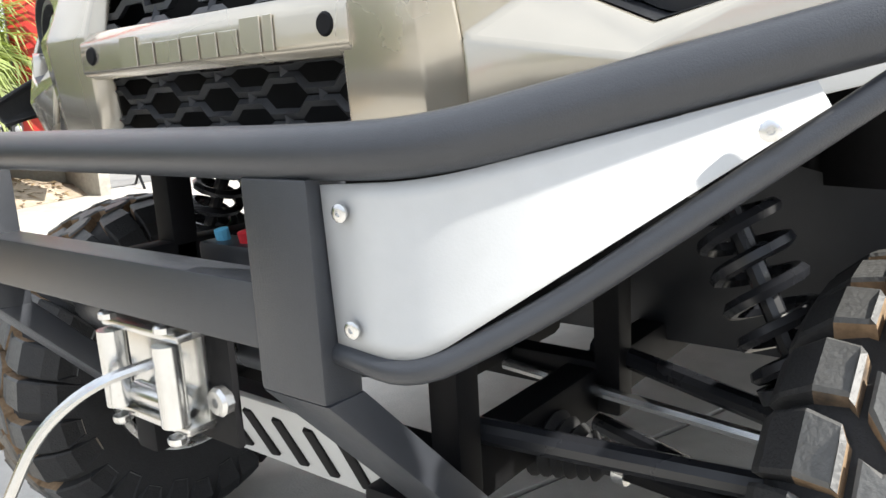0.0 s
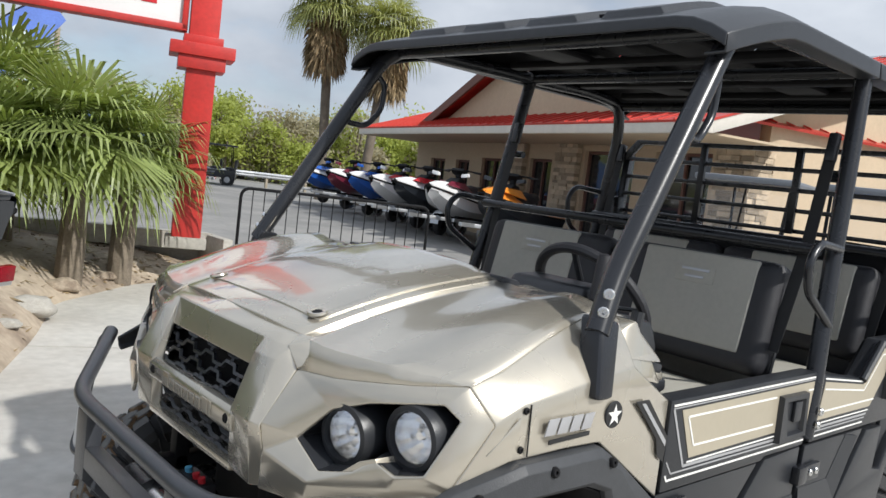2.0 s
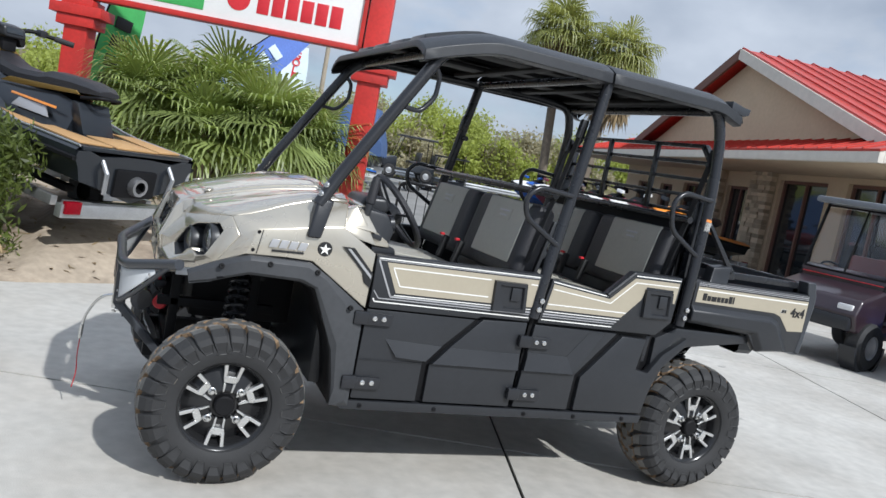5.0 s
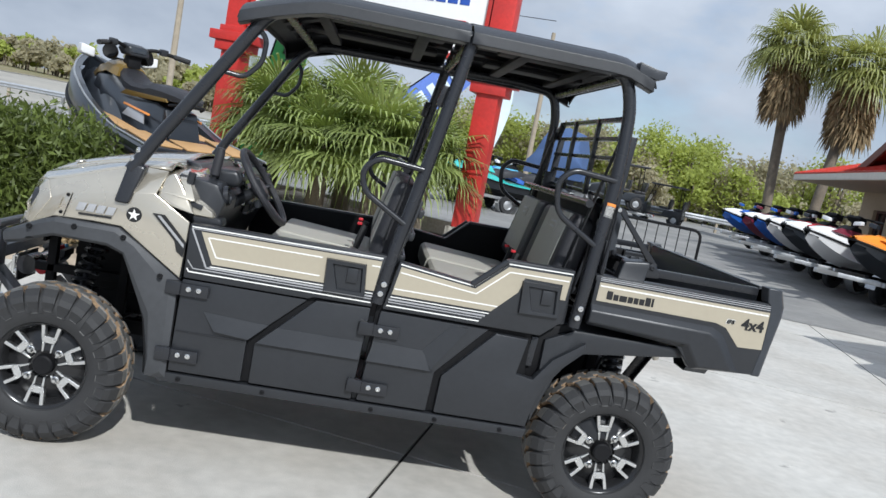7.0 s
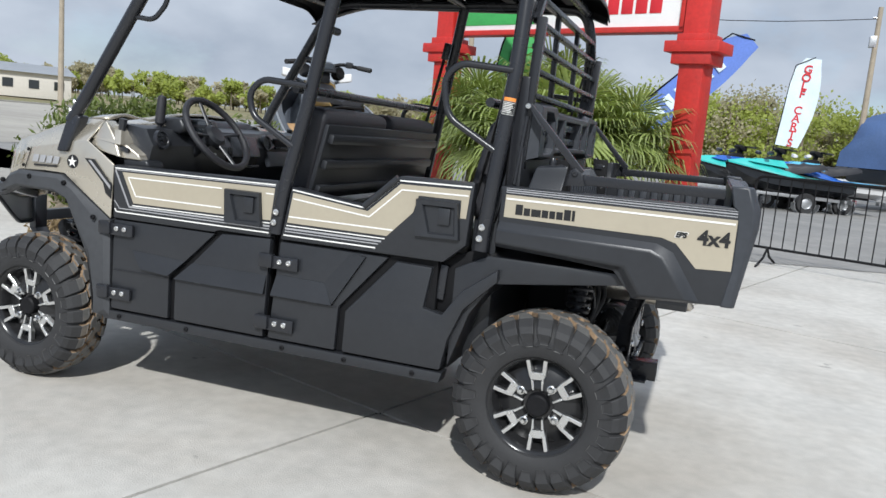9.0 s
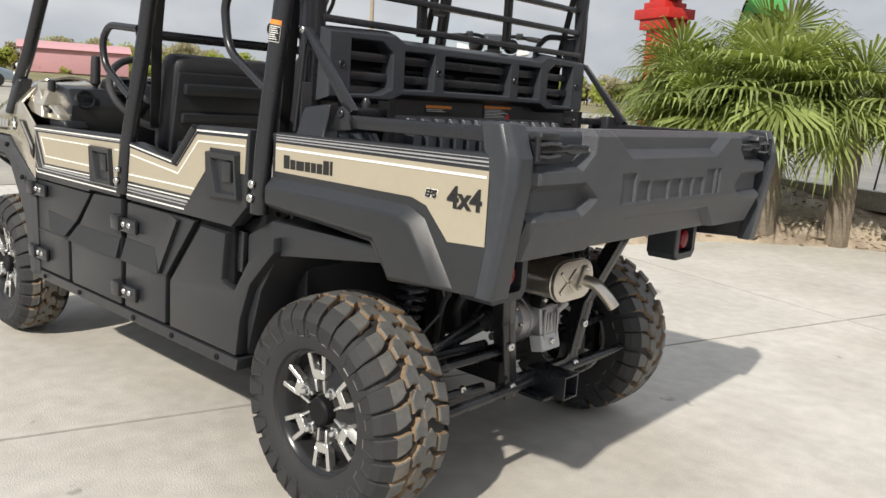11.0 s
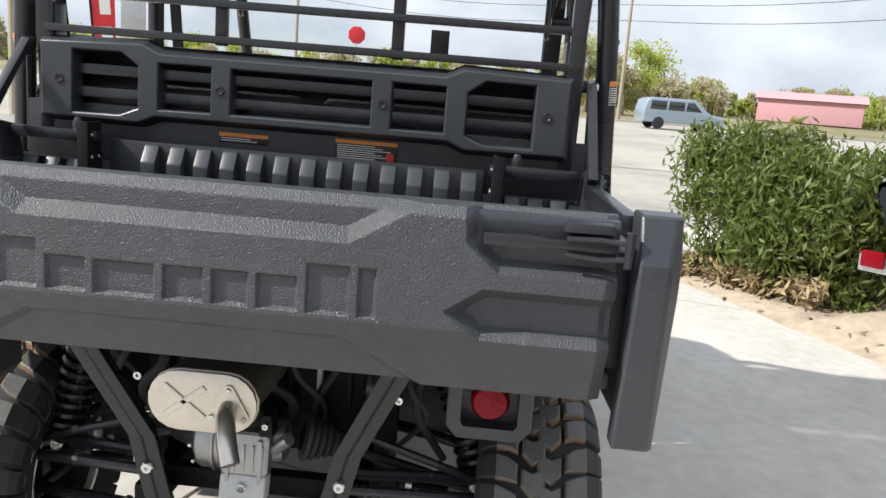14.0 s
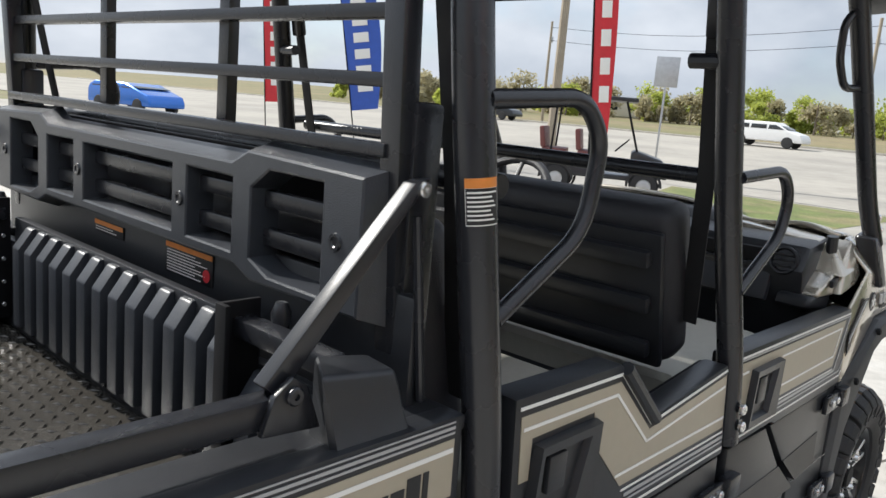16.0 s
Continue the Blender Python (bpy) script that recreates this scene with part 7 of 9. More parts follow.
rows = []
for i in range(71):
    x = -5.6 + 8.55 * i / 70
    a, b = edge_y(x) - 0.04, back_y(x)
    rows.append([(x, a + (b - a) * j / 40, (-0.02 if j == 0 else soil_z(x, a + (b - a) * j / 40))) for j in range(41)])
grid(bm, rows)
tagged(part("planting_bed", bm, SAND, smooth=60), "bare sandy planting bed with dead leaves", "soil", kind="structure")
bm = bmesh.new()
rows = []
for i in range(25):
    x = -5.6 + 8.6 * i / 24
    y = back_y(x) + 0.02
    w = 0.02 * noise.noise((x, 0, 5))
    rows.append([(x, y - 0.11, 0.3), (x, y - 0.10, 0.505 + w), (x, y + 0.12, 0.50 + w), (x, y + 0.14, -0.05)])
grid(bm, rows)
prism(bm, [(2.94, 6.5, -0.05), (3.06, 6.5, -0.05), (3.06, 7.15, -0.05), (2.94, 7.15, -0.05)], (0, 0, 0.54), 0.02)
tagged(part("planter_kerb", bm, KERB, smooth=30), "weathered concrete planter kerb", "kerb", kind="structure")
# litter of dead leaves, twigs and stones
bm = bmesh.new()
rnd = random.Random(8)
for k in range(1500):
    x = rnd.uniform(-4.8, 2.8)
    y = edge_y(x) + rnd.random() ** 0.8 * (back_y(x) - edge_y(x))
    z = soil_z(x, y) + 0.006
    a = rnd.uniform(0, 6.28)
    L, w = rnd.uniform(0.02, 0.09), rnd.uniform(0.006, 0.02)
    d, e = Vector((math.cos(a), math.sin(a), rnd.uniform(-0.15, 0.35))) * L, Vector((-math.sin(a), math.cos(a), rnd.uniform(-0.3, 0.3))) * w
    p = Vector((x, y, z))
    bm.faces.new([bm.verts.new(p + q) for q in (-d, e, d, -e)])
tagged(part("leaf_litter", bm, PALM_DRY, smooth=0), "brown dead leaves and twigs on the sand", "litter", kind="stuff")


def stone(p, r, seed, material):
    bm = bmesh.new()
    bmesh.ops.create_icosphere(bm, subdivisions=3, radius=1)
    for v in bm.verts:
        v.co *= 1 + 0.35 * noise.noise(v.co * 1.3 + Vector((seed, 0, 0)))
        v.co.z *= 0.6
    me_ob = part("rock", bm, material, smooth=50, at=Matrix.Translation(p) @ Matrix.Diagonal((r[0], r[1], r[2], 1)))
    return tagged(me_ob, "rounded tan landscape rock in the sand", "rock", "rocks in the planting bed")


for k, (x, y, r) in enumerate(((0.55, 4.75, 0.20), (1.05, 5.75, 0.16), (0.25, 4.1, 0.09), (1.6, 6.3, 0.12))):
    stone((x, y, soil_z(x, y) + r * 0.1), (r, r * 0.75, r * 0.7), k * 3.1, SAND if k % 2 else KERB)


# ---- plants ----
def fan_leaf(bm, root, out, length, size, blades, rnd, droop):
    """A fan palm leaf: a stalk and a half disc of narrow drooping blades."""
    out = out.normalized()
    side = out.cross(Vector((0, 0, 1)))
    side = side.normalized() if side.length > 0.05 else Vector((1, 0, 0))
    hub = root + out * length + Vector((0, 0, -0.12 * length * droop))
    tube(bm, [root, root + out * length * 0.5 + Vector((0, 0, 0.02)), hub], [0.012, 0.009, 0.006], 4)
    up = side.cross(out).normalized()
    tilt = rnd.uniform(0.2, 0.9)
    fwd = (out * math.cos(tilt) - up * math.sin(tilt)).normalized()
    nrm = side.cross(fwd).normalized()
    for k in range(blades):
        a = (k / (blades - 1) - 0.5) * 4.6 + rnd.uniform(-0.05, 0.05)
        d = (fwd * math.cos(a) + side * math.sin(a)).normalized()
        d = (d + nrm * 0.25 * math.cos(a)).normalized()
        L = size * (0.72 + 0.28 * math.cos(a * 0.6)) * rnd.uniform(0.88, 1.08)
        w = size * 0.80 / blades
        wv = nrm.cross(d).normalized() * w
        p0, p1 = hub, hub + d * L * 0.5
        p2 = hub + d * L * 0.82 + Vector((0, 0, -droop * 0.08 * L))
        p3 = hub + d * L + Vector((0, 0, -droop * 0.30 * L))
        fold = nrm * w * 0.5
        a0, b0 = bm.verts.new(p0 - wv * 0.2), bm.verts.new(p0 + wv * 0.2)
        a1, b1 = bm.verts.new(p1 - wv - fold), bm.verts.new(p1 + wv - fold)
        a2, b2 = bm.verts.new(p2 - wv * 0.7), bm.verts.new(p2 + wv * 0.7)
        t = bm.verts.new(p3)
        bm.faces.new((a0, b0, b1, a1))
        bm.faces.new((a1, b1, b2, a2))
        bm.faces.new((a2, b2, t))


def fan_head(bm, centre, n, stalk, size, rnd, low=-0.5, droop=1.0, blades=22):
    for k in range(n):
        z = low + (1 - low) * ((k + 0.5) / n)
        a = k * 2.399 + rnd.uniform(-0.2, 0.2)
        h = math.sqrt(max(0.0, 1 - min(1, abs(z)) ** 2))
        d = Vector((h * math.cos(a), h * math.sin(a), z + 0.1))
        fan_leaf(bm, Vector(centre), d, stalk * rnd.uniform(0.75, 1.2), size * rnd.uniform(0.8, 1.15), blades, rnd, droop * (1.35 - 0.6 * z))


rnd = random.Random(21)
for cx, cy, cz, n, sc in ((-0.25, 6.75, 1.55, 44, 0.95), (0.45, 6.05, 1.25, 40, 0.95), (1.15, 5.95, 1.45, 44, 0.95), (1.75, 6.35, 1.35, 40, 0.85), (0.75, 6.9, 1.75, 40, 0.95)):
    pb = thing("palm_shrub", "green fan palm shrub with drooping leaves in the sand", "palm", "fan palms by the sign")
    gz = soil_z(cx, cy)
    part("trunk", tube(bmesh.new(), [(cx, cy, gz - 0.05), (cx + 0.03, cy, cz - 0.25), (cx, cy, cz + 0.05)], [0.13, 0.11, 0.09], 10), BARK, pb, "stubby fibrous trunk")
    bm = bmesh.new()
    fan_head(bm, (cx, cy, cz), n - 6, 0.50 * sc, 0.64 * sc, rnd, -0.5, 0.95, 28)
    part("crown", bm, PALM, pb, "fan-shaped green leaves", smooth=0)


def tall_palm(x, y, lean_x, h, seed):
    rnd = random.Random(seed)
    tp = thing("palm_tree", "tall fan palm with a brown skirt of dead leaves", "palm tree", "palms beside the building")
    pts = [(x, y, -0.1), (x + lean_x * 0.4, y, h * 0.4), (x + lean_x, y, h)]
    part("trunk", tube(bmesh.new(), fillet(pts, 2), [0.28] + [0.2] * 6 + [0.19], 12), BARK, tp, "grey ringed trunk")
    top = (x + lean_x, y, h)
    bm = bmesh.new()
    fan_head(bm, top, 46, 1.05, 1.05, rnd, -0.45, 1.5, 22)
    part("crown", bm, PALM_TALL, tp, smooth=0)
    bm = bmesh.new()
    for k in range(120):
        a = rnd.uniform(0, 6.28)
        fan_leaf(bm, Vector((top[0], top[1], h - rnd.uniform(0.0, 1.5))), Vector((math.cos(a) * 0.62, math.sin(a) * 0.62, -1)), 0.75, 0.95, 12, rnd, 1.3)
    part("dead_skirt", bm, PALM_DRY, tp, "hanging dead leaves", smooth=0)


tall_palm(17.4, 27.2, -0.5, 8.3, 5)
tall_palm(17.9, 25.0, 0.7, 7.5, 6)


def leaf_cloud(pts, size, rnd, flatness=0.6, upright=0.0):
    """Verts and faces of small four-cornered leaves at points."""
    n = len(pts)
    a = rnd.normal(size=(n, 3))
    a[:, 2] += upright
    a /= np.linalg.norm(a, axis=1)[:, None]
    b = np.cross(a, rnd.normal(size=(n, 3)))
    b /= np.linalg.norm(b, axis=1)[:, None]
    s = size * rnd.uniform(0.6, 1.4, (n, 1))
    v = np.stack([pts - a * s, pts + b * s * flatness, pts + a * s, pts - b * s * flatness], 1).reshape(-1, 3)
    f = np.arange(4 * n).reshape(-1, 4)
    return v, f


def cloud_mesh(name, v, f, material, parent=None, label=""):
    me = bpy.data.meshes.new(name)
    me.from_pydata(v.tolist(), [], f.tolist())
    return part_of(name, me, material, parent, label, 0)


def clumps(centres, radii, per, rnd):
    out = []
    for c, r in zip(centres, radii):
        d = rnd.normal(size=(per, 3))
        d /= np.linalg.norm(d, axis=1)[:, None]
        out.append(np.asarray(c) + d * np.asarray(r) * rnd.uniform(0.1, 1.25, (per, 1)))
    return np.concatenate(out)


# clipped green shrub at the corner of the bed
rg = np.random.default_rng(4)
sh = thing("shrub", "dense green shrub with brown dead leaves at its base", "shrub")
cs, rs = [], []
for k in range(120):
    a, h, t = rg.uniform(0, 6.28), rg.uniform(0.0, 1.0), rg.uniform(0, 1)
    r = rg.uniform(0.2, 1.0) ** 0.5 * (1.08 - 0.42 * h * h)
    cs.append((-2.72 + 1.16 * t + 0.5 * r * math.cos(a), 2.62 + 0.62 * t + 0.5 * r * math.sin(a), 0.20 + h * (0.86 + 0.10 * math.sin(t * 7))))
    rs.append((0.20, 0.20, 0.24))
pts = clumps(cs, rs, 430, rg)
v, f = leaf_cloud(pts, 0.042, rg, 0.26, 0.9)
cloud_mesh("crown", v, f, LEAF, sh)
cs = [(-2.80 + 0.12 * k + rg.uniform(-0.05, 0.05), 2.08 + 0.062 * k + rg.uniform(-0.04, 0.06), 0.07 + rg.uniform(0, 0.12)) for k in range(13)]
v, f = leaf_cloud(clumps(cs, [(0.12, 0.12, 0.10)] * 13, 150, rg), 0.045, rg, 0.3)
cloud_mesh("dead_leaves", v, f, PALM_DRY, sh)
bm = bmesh.new()
for k in range(14):
    a = k * 0.45
    tube(bm, [(-2.3 + 0.3 * math.cos(a), 3.1 + 0.2 * math.sin(a), 0.05), (-2.3 + 0.6 * math.cos(a), 3.1 + 0.5 * math.sin(a), 0.55)], 0.018, 5)
part("stems", bm, BARK, sh)

# more of the hedge along the bed
sh2 = thing("hedge", "low green hedge along the planting bed", "hedge")
cs = [(-3.7 - 0.034 * k + rg.uniform(-0.3, 0.3), 3.75 + 0.019 * k + rg.uniform(-0.35, 0.35), 0.30 + rg.uniform(0, 0.4)) for k in range(50)]
pts = clumps(cs, [(0.32, 0.32, 0.26)] * 50, 260, rg)
v, f = leaf_cloud(pts, 0.045, rg, 0.35)
cloud_mesh("crown", v, f, LEAF, sh2)
bm = bmesh.new()
for k in range(10):
    tube(bm, [(-3.7 - 0.17 * k, 3.75 + 0.095 * k, -0.05), (-3.75 - 0.17 * k, 3.75 + 0.095 * k, 0.7)], 0.02, 5)
part("stems", bm, BARK, sh2)


def woods(name, line, n, h0, h1, seed, label, leaf=0.34, depth=8.0, dry=0.4, per=100, low=0.22, full=1.0):
    """A belt of trees along a line: trunks and clumped crowns, as stuff."""
    rnd = random.Random(seed)
    rg = np.random.default_rng(seed)
    cs, rs, dcs, drs = [], [], [], []
    trunks = bmesh.new()
    for k in range(n):
        t = (k + rnd.random()) / n
        seg = t * (len(line) - 1)
        i = min(int(seg), len(line) - 2)
        u = seg - i
        x = line[i][0] + (line[i + 1][0] - line[i][0]) * u + rnd.uniform(-depth, depth) / 2
        y = line[i][1] + (line[i + 1][1] - line[i][1]) * u + rnd.uniform(-depth, depth) / 2
        h = rnd.uniform(h0, h1)
        isdry = rnd.random() < dry
        gz = rise(x)
        tube(trunks, [(x, y, gz - 0.1), (x + rnd.uniform(-0.3, 0.3), y, gz + h * 0.8)], [0.05 * h ** 0.7, 0.02 * h ** 0.7], 5)
        for c in range(rnd.randint(5, 9)):
            a, q = rnd.uniform(0, 6.28), rnd.uniform(0.1, 1)
            rr = h * 0.30 * (1.1 - 0.6 * q)
            (dcs if isdry else cs).append((x + rr * math.cos(a), y + rr * math.sin(a), gz + h * (low + (0.90 - low) * q)))
            s = h * rnd.uniform(0.12, 0.24) * full
            (drs if isdry else rs).append((s, s, s * 0.8))
    tagged(part(name + "_trunks", trunks, BARK), "thin grey trunks of a far tree belt", "trees", kind="stuff")
    for c, r, m, nm, lb in ((cs, rs, TREE_LEAF, name, label), (dcs, drs, TREE_DRY, name + "_bare", "brown bare crowns in a far tree belt")):
        if c:
            v, f = leaf_cloud(clumps(c, r, per, rg), leaf * 0.8, rg, 0.6)
            tagged(cloud_mesh(nm, v, f, m), lb, "trees", kind="stuff")


woods("tree_belt", [(-4, 57), (8, 55), (26, 47), (48, 36)], 230, 2.8, 6.2, 31, "mixed green and brown trees behind the lot", 0.16, 10, 0.45, 190, 0.06, 1.2)
woods("north_woods", [(-300, 120), (-190, 190), (-110, 215), (-45, 190), (-12, 130)], 300, 4.5, 9.5, 38, "far hazy belt of scrubby trees", 0.75, 30, 0.55)
woods("far_woods", [(-125, 85), (-105, 40), (-108, 0), (-102, -45), (-80, -95)], 190, 2.0, 5.6, 32, "low green trees across the field", 0.28, 18, 0.6, 190, 0.02, 1.25)
woods("road_trees", [(-66.5, 15.2), (-69.5, 7.6)], 5, 5.4, 7.2, 37, "round leafy trees beside the road", 0.17, 3, 0.5, 420, 0.1, 1.15)

# ---- sign ----
SP = (Vector((2.46, 6.44, 0)), Vector((-1.12, 7.80, 0)))
sd = (SP[1] - SP[0]).normalized()
sa = math.degrees(math.atan2(sd.y, sd.x))
for k, p in enumerate(SP):
    po = thing("sign_pillar", "chipped red painted square steel sign pillar with collar", "pillar", "red sign pillars")
    part("shaft", box(bmesh.new(), (p.x, p.y, 2.9), (0.30, 0.30, 5.0), 0.012, (0, 0, sa)), SIGN_RED, po)
    bm = bmesh.new()
    box(bm, (p.x, p.y, 2.50), (0.66, 0.46, 0.13), 0.01, (0, 0, sa))
    box(bm, (p.x, p.y, 2.37), (0.48, 0.40, 0.14), 0.01, (0, 0, sa))
    box(bm, (p.x, p.y, 2.60), (0.40, 0.38, 0.10), 0.01, (0, 0, sa))
    part("collar", bm, SIGN_RED, po)
    bm = bmesh.new()
    box(bm, (p.x, p.y, 0.46), (0.42, 0.42, 0.12), 0.015, (0, 0, sa))
    part("plinth", bm, KERB, po)
mid = (SP[0] + SP[1]) / 2
span = (SP[1] - SP[0]).length
sm = Matrix.Translation((mid.x, mid.y, 0)) @ Matrix.Rotation(radians(sa + 180), 4, "Z")
sign = thing("dealer_sign", "large white dealer sign board in a red frame", "sign")
half = span / 2 - 0.17
bm = bmesh.new()
box(bm, (0, 0, 2.715), (2 * half, 0.22, 0.07), 0.008)
box(bm, (0, 0, 4.95), (2 * half, 0.22, 0.10), 0.008)
for e in (-1, 1):
    box(bm, (e * (half - 0.03), 0, 3.84), (0.06, 0.22, 2.3), 0.008)
bmesh.ops.transform(bm, matrix=sm, verts=bm.verts[:])
part("frame", bm, SIGN_RED, sign, "red steel frame")
bm = bmesh.new()
box(bm, (0, 0, 3.84), (2 * half - 0.11, 0.14, 2.19), 0.004)
bmesh.ops.transform(bm, matrix=sm, verts=bm.verts[:])
face = part("face", bm, SIGN_WHITE, sign, "white sign face")


def sign_bars(x0, z0, w, h, n, material, name, out=-1):
    for k in range(n):
        bm = bmesh.new()
        ww = w / (n * 1.25)
        box(bm, (x0 + (k + 0.5) * w / n, out * 0.073, z0 + h / 2), (ww, 0.006, h), 0.001)
        bmesh.ops.transform(bm, matrix=sm, verts=bm.verts[:])
        part(name, bm, material, face, "plain bars on the sign face")


for out in (-1, 1):
    sign_bars(half - 1.45, 2.91, 1.15, 0.28, 6, RED_PRINT, "red_bar", out)
    sign_bars(half - 1.30, 3.39, 1.0, 0.26, 6, BLUE_PRINT, "blue_bar", out)
    bm = bmesh.new()
    box(bm, (-half + 0.75, out * 0.073, 2.97), (1.25, 0.006, 0.30), 0.001)
    bmesh.ops.transform(bm, matrix=sm, verts=bm.verts[:])
    part("green_panel", bm, GREEN_PRINT, face)
    bm = bmesh.new()
    box(bm, (-half + 0.75, out * 0.073, 3.31), (1.25, 0.006, 0.36), 0.001)
    bmesh.ops.transform(bm, matrix=sm, verts=bm.verts[:])
    part("dark_panel", bm, LETTER_BLACK, face)
    bm = lathe(bmesh.new(), [(0, 0.006), (0.15, 0.006), (0.15, 0)], sm @ Matrix.Translation((half - 1.68, out * 0.070, 3.05)) @ Matrix.Rotation(radians(90 * (1 if out < 0 else -1)), 4, "X"), 24)
    part("round_mark", bm, RED_PRINT, face, "plain red disc")


def feather_flag(x, y, z0, h, w, yaw, material, bar, label="tall feather banner on a pole", lean=0.12, low=0.22, word=""):
    """A feather banner: bent pole, cloth from low * h upwards, with plain bars or stacked letters. z0: where the pole bends over."""
    fl = thing("feather_flag", label, "banner", "feather banners")
    m = Matrix.Translation((x, y, z0)) @ Matrix.Rotation(radians(yaw), 4, "Z") @ Matrix.Rotation(lean, 4, "Y")
    foot = [(x - 0.1 * z0, y, -0.05)] if z0 > 0.1 else [m @ Vector((0, 0, -0.3))]
    part("pole", tube(bmesh.new(), foot + [m @ Vector(p) for p in ((0, 0, 0), (0, 0, h * 0.8), (0.05, 0, h * 0.93), (w * 0.6, 0, h))], 0.018, 8), DARK, fl)
    bm = bmesh.new()
    rows = []
    for i in range(13):
        t = i / 12
        z = h * (low + (0.99 - low) * t)
        ww = w * (0.75 + 0.25 * math.sin(t * 3)) * (1 if t < 0.85 else 1 - (t - 0.85) * 2.5)
        x0 = 0.01 if t < 0.85 else 0.01 + w * (t - 0.85) * 2
        rows.append([m @ Vector((x0 + ww * j / 4, 0.018 * math.sin(j * 1.3 + i * 0.6), z)) for j in range(5)])
    grid(bm, rows)
    cl = part("cloth", bm, material, fl)
    if word:
        for k, ch in enumerate(word):
            if ch == " ":
                continue
            cu = bpy.data.curves.new("letter", "FONT")
            cu.body, cu.size, cu.extrude, cu.align_x, cu.offset = ch, h * 0.075, 0.022, "CENTER", 0.008
            tx = new("letter", cu)
            me = bpy.data.meshes.new_from_object(tx)
            bpy.data.objects.remove(tx)
            part_of("letter", me, bar, cl, "red letter", 0, m @ Matrix.Translation((0.03 + w * 0.44, 0, h * (0.89 - 0.05625 * k))) @ Matrix.Rotation(radians(90), 4, "X"))
        return
    for k in range(6):
        bm = bmesh.new()
        box(bm, (0.06 + w * 0.40, 0.0, h * (low + 0.12 + (0.72 - low) * 0.17 * k)), (w * 0.42, 0.046, h * (0.72 - low) * 0.1), 0.002)
        bmesh.ops.transform(bm, matrix=m, verts=bm.verts[:])
        part("printed_bar", bm, bar, cl, "plain printed bars")


feather_flag(-1.35, 9.6, 0.0, 3.6, 0.62, 25, GREEN_PRINT, LETTER_BLACK, label="green feather banner with dark bars", lean=0.18)
feather_flag(0.30, 14.6, 1.55, 3.7, 0.78, 5, FLAG_BLUE, PALE_CLOTH, label="blue feather banner with pale bars", lean=0.80)
feather_flag(4.45, 26.4, 0.0, 5.0, 1.0, 0, PALE_CLOTH, RED_PRINT, label="light blue feather banner with red GOLF CARTS letters", lean=0.10, low=0.38, word="GOLF CARTS")
feather_flag(-9.0, -6.1, 0.0, 5.6, 0.4, 122, RED_PRINT, WHITE_LINE, label="red feather banner with white bars", lean=-0.08)
feather_flag(-11.5, -15.4, 0.0, 5.2, 1.0, 128, BLUE_PRINT, WHITE_LINE, label="blue feather banner with white bars", lean=-0.16)
feather_flag(-11.1, -19.2, 0.0, 5.2, 0.75, 128, RED_PRINT, WHITE_LINE, label="red feather banner with white bars", lean=-0.06)


# ---- crowd barrier ----
def barrier(a, b):
    a, b = Vector(a), Vector(b)
    d = (b - a).normalized()
    n = Vector((-d.y, d.x, 0))
    L = (b - a).length
    ba = thing("crowd_barrier", "black steel crowd control barrier", "barrier", "crowd barriers")
    up = Vector((0, 0, 1))
    part("frame", tube(bmesh.new(), [a + up * 0.18, a + up * 1.08, b + up * 1.08, b + up * 0.18], 0.019, 10, 0.12), DARK, ba)
    part("bottom_rail", tube(bmesh.new(), [a + up * 0.22, b + up * 0.22], 0.016, 8), DARK, ba)
    bm = tube(bmesh.new(), [(0, 0, 0.22), (0, 0, 1.08)], 0.007, 6)
    me = None
    cnt = 17
    for k in range(1, cnt):
        p = a + d * L * k / cnt
        if me is None:
            me = part("bar", bm, DARK, ba, at=Matrix.Translation(p)).data
        else:
            part_of("bar", me, DARK, ba, at=Matrix.Translation(p))
    for e in (a + d * 0.25, b - d * 0.25, b):
        part("foot", tube(bmesh.new(), [e + n * 0.32 + up * 0.01, e + n * 0.1 + up * 0.10, e + up * 0.22, e - n * 0.1 + up * 0.10, e - n * 0.32 + up * 0.01], 0.014, 8), DARK, ba)


barrier((3.32, 6.93, 0.0), (5.52, 6.0, 0.0))


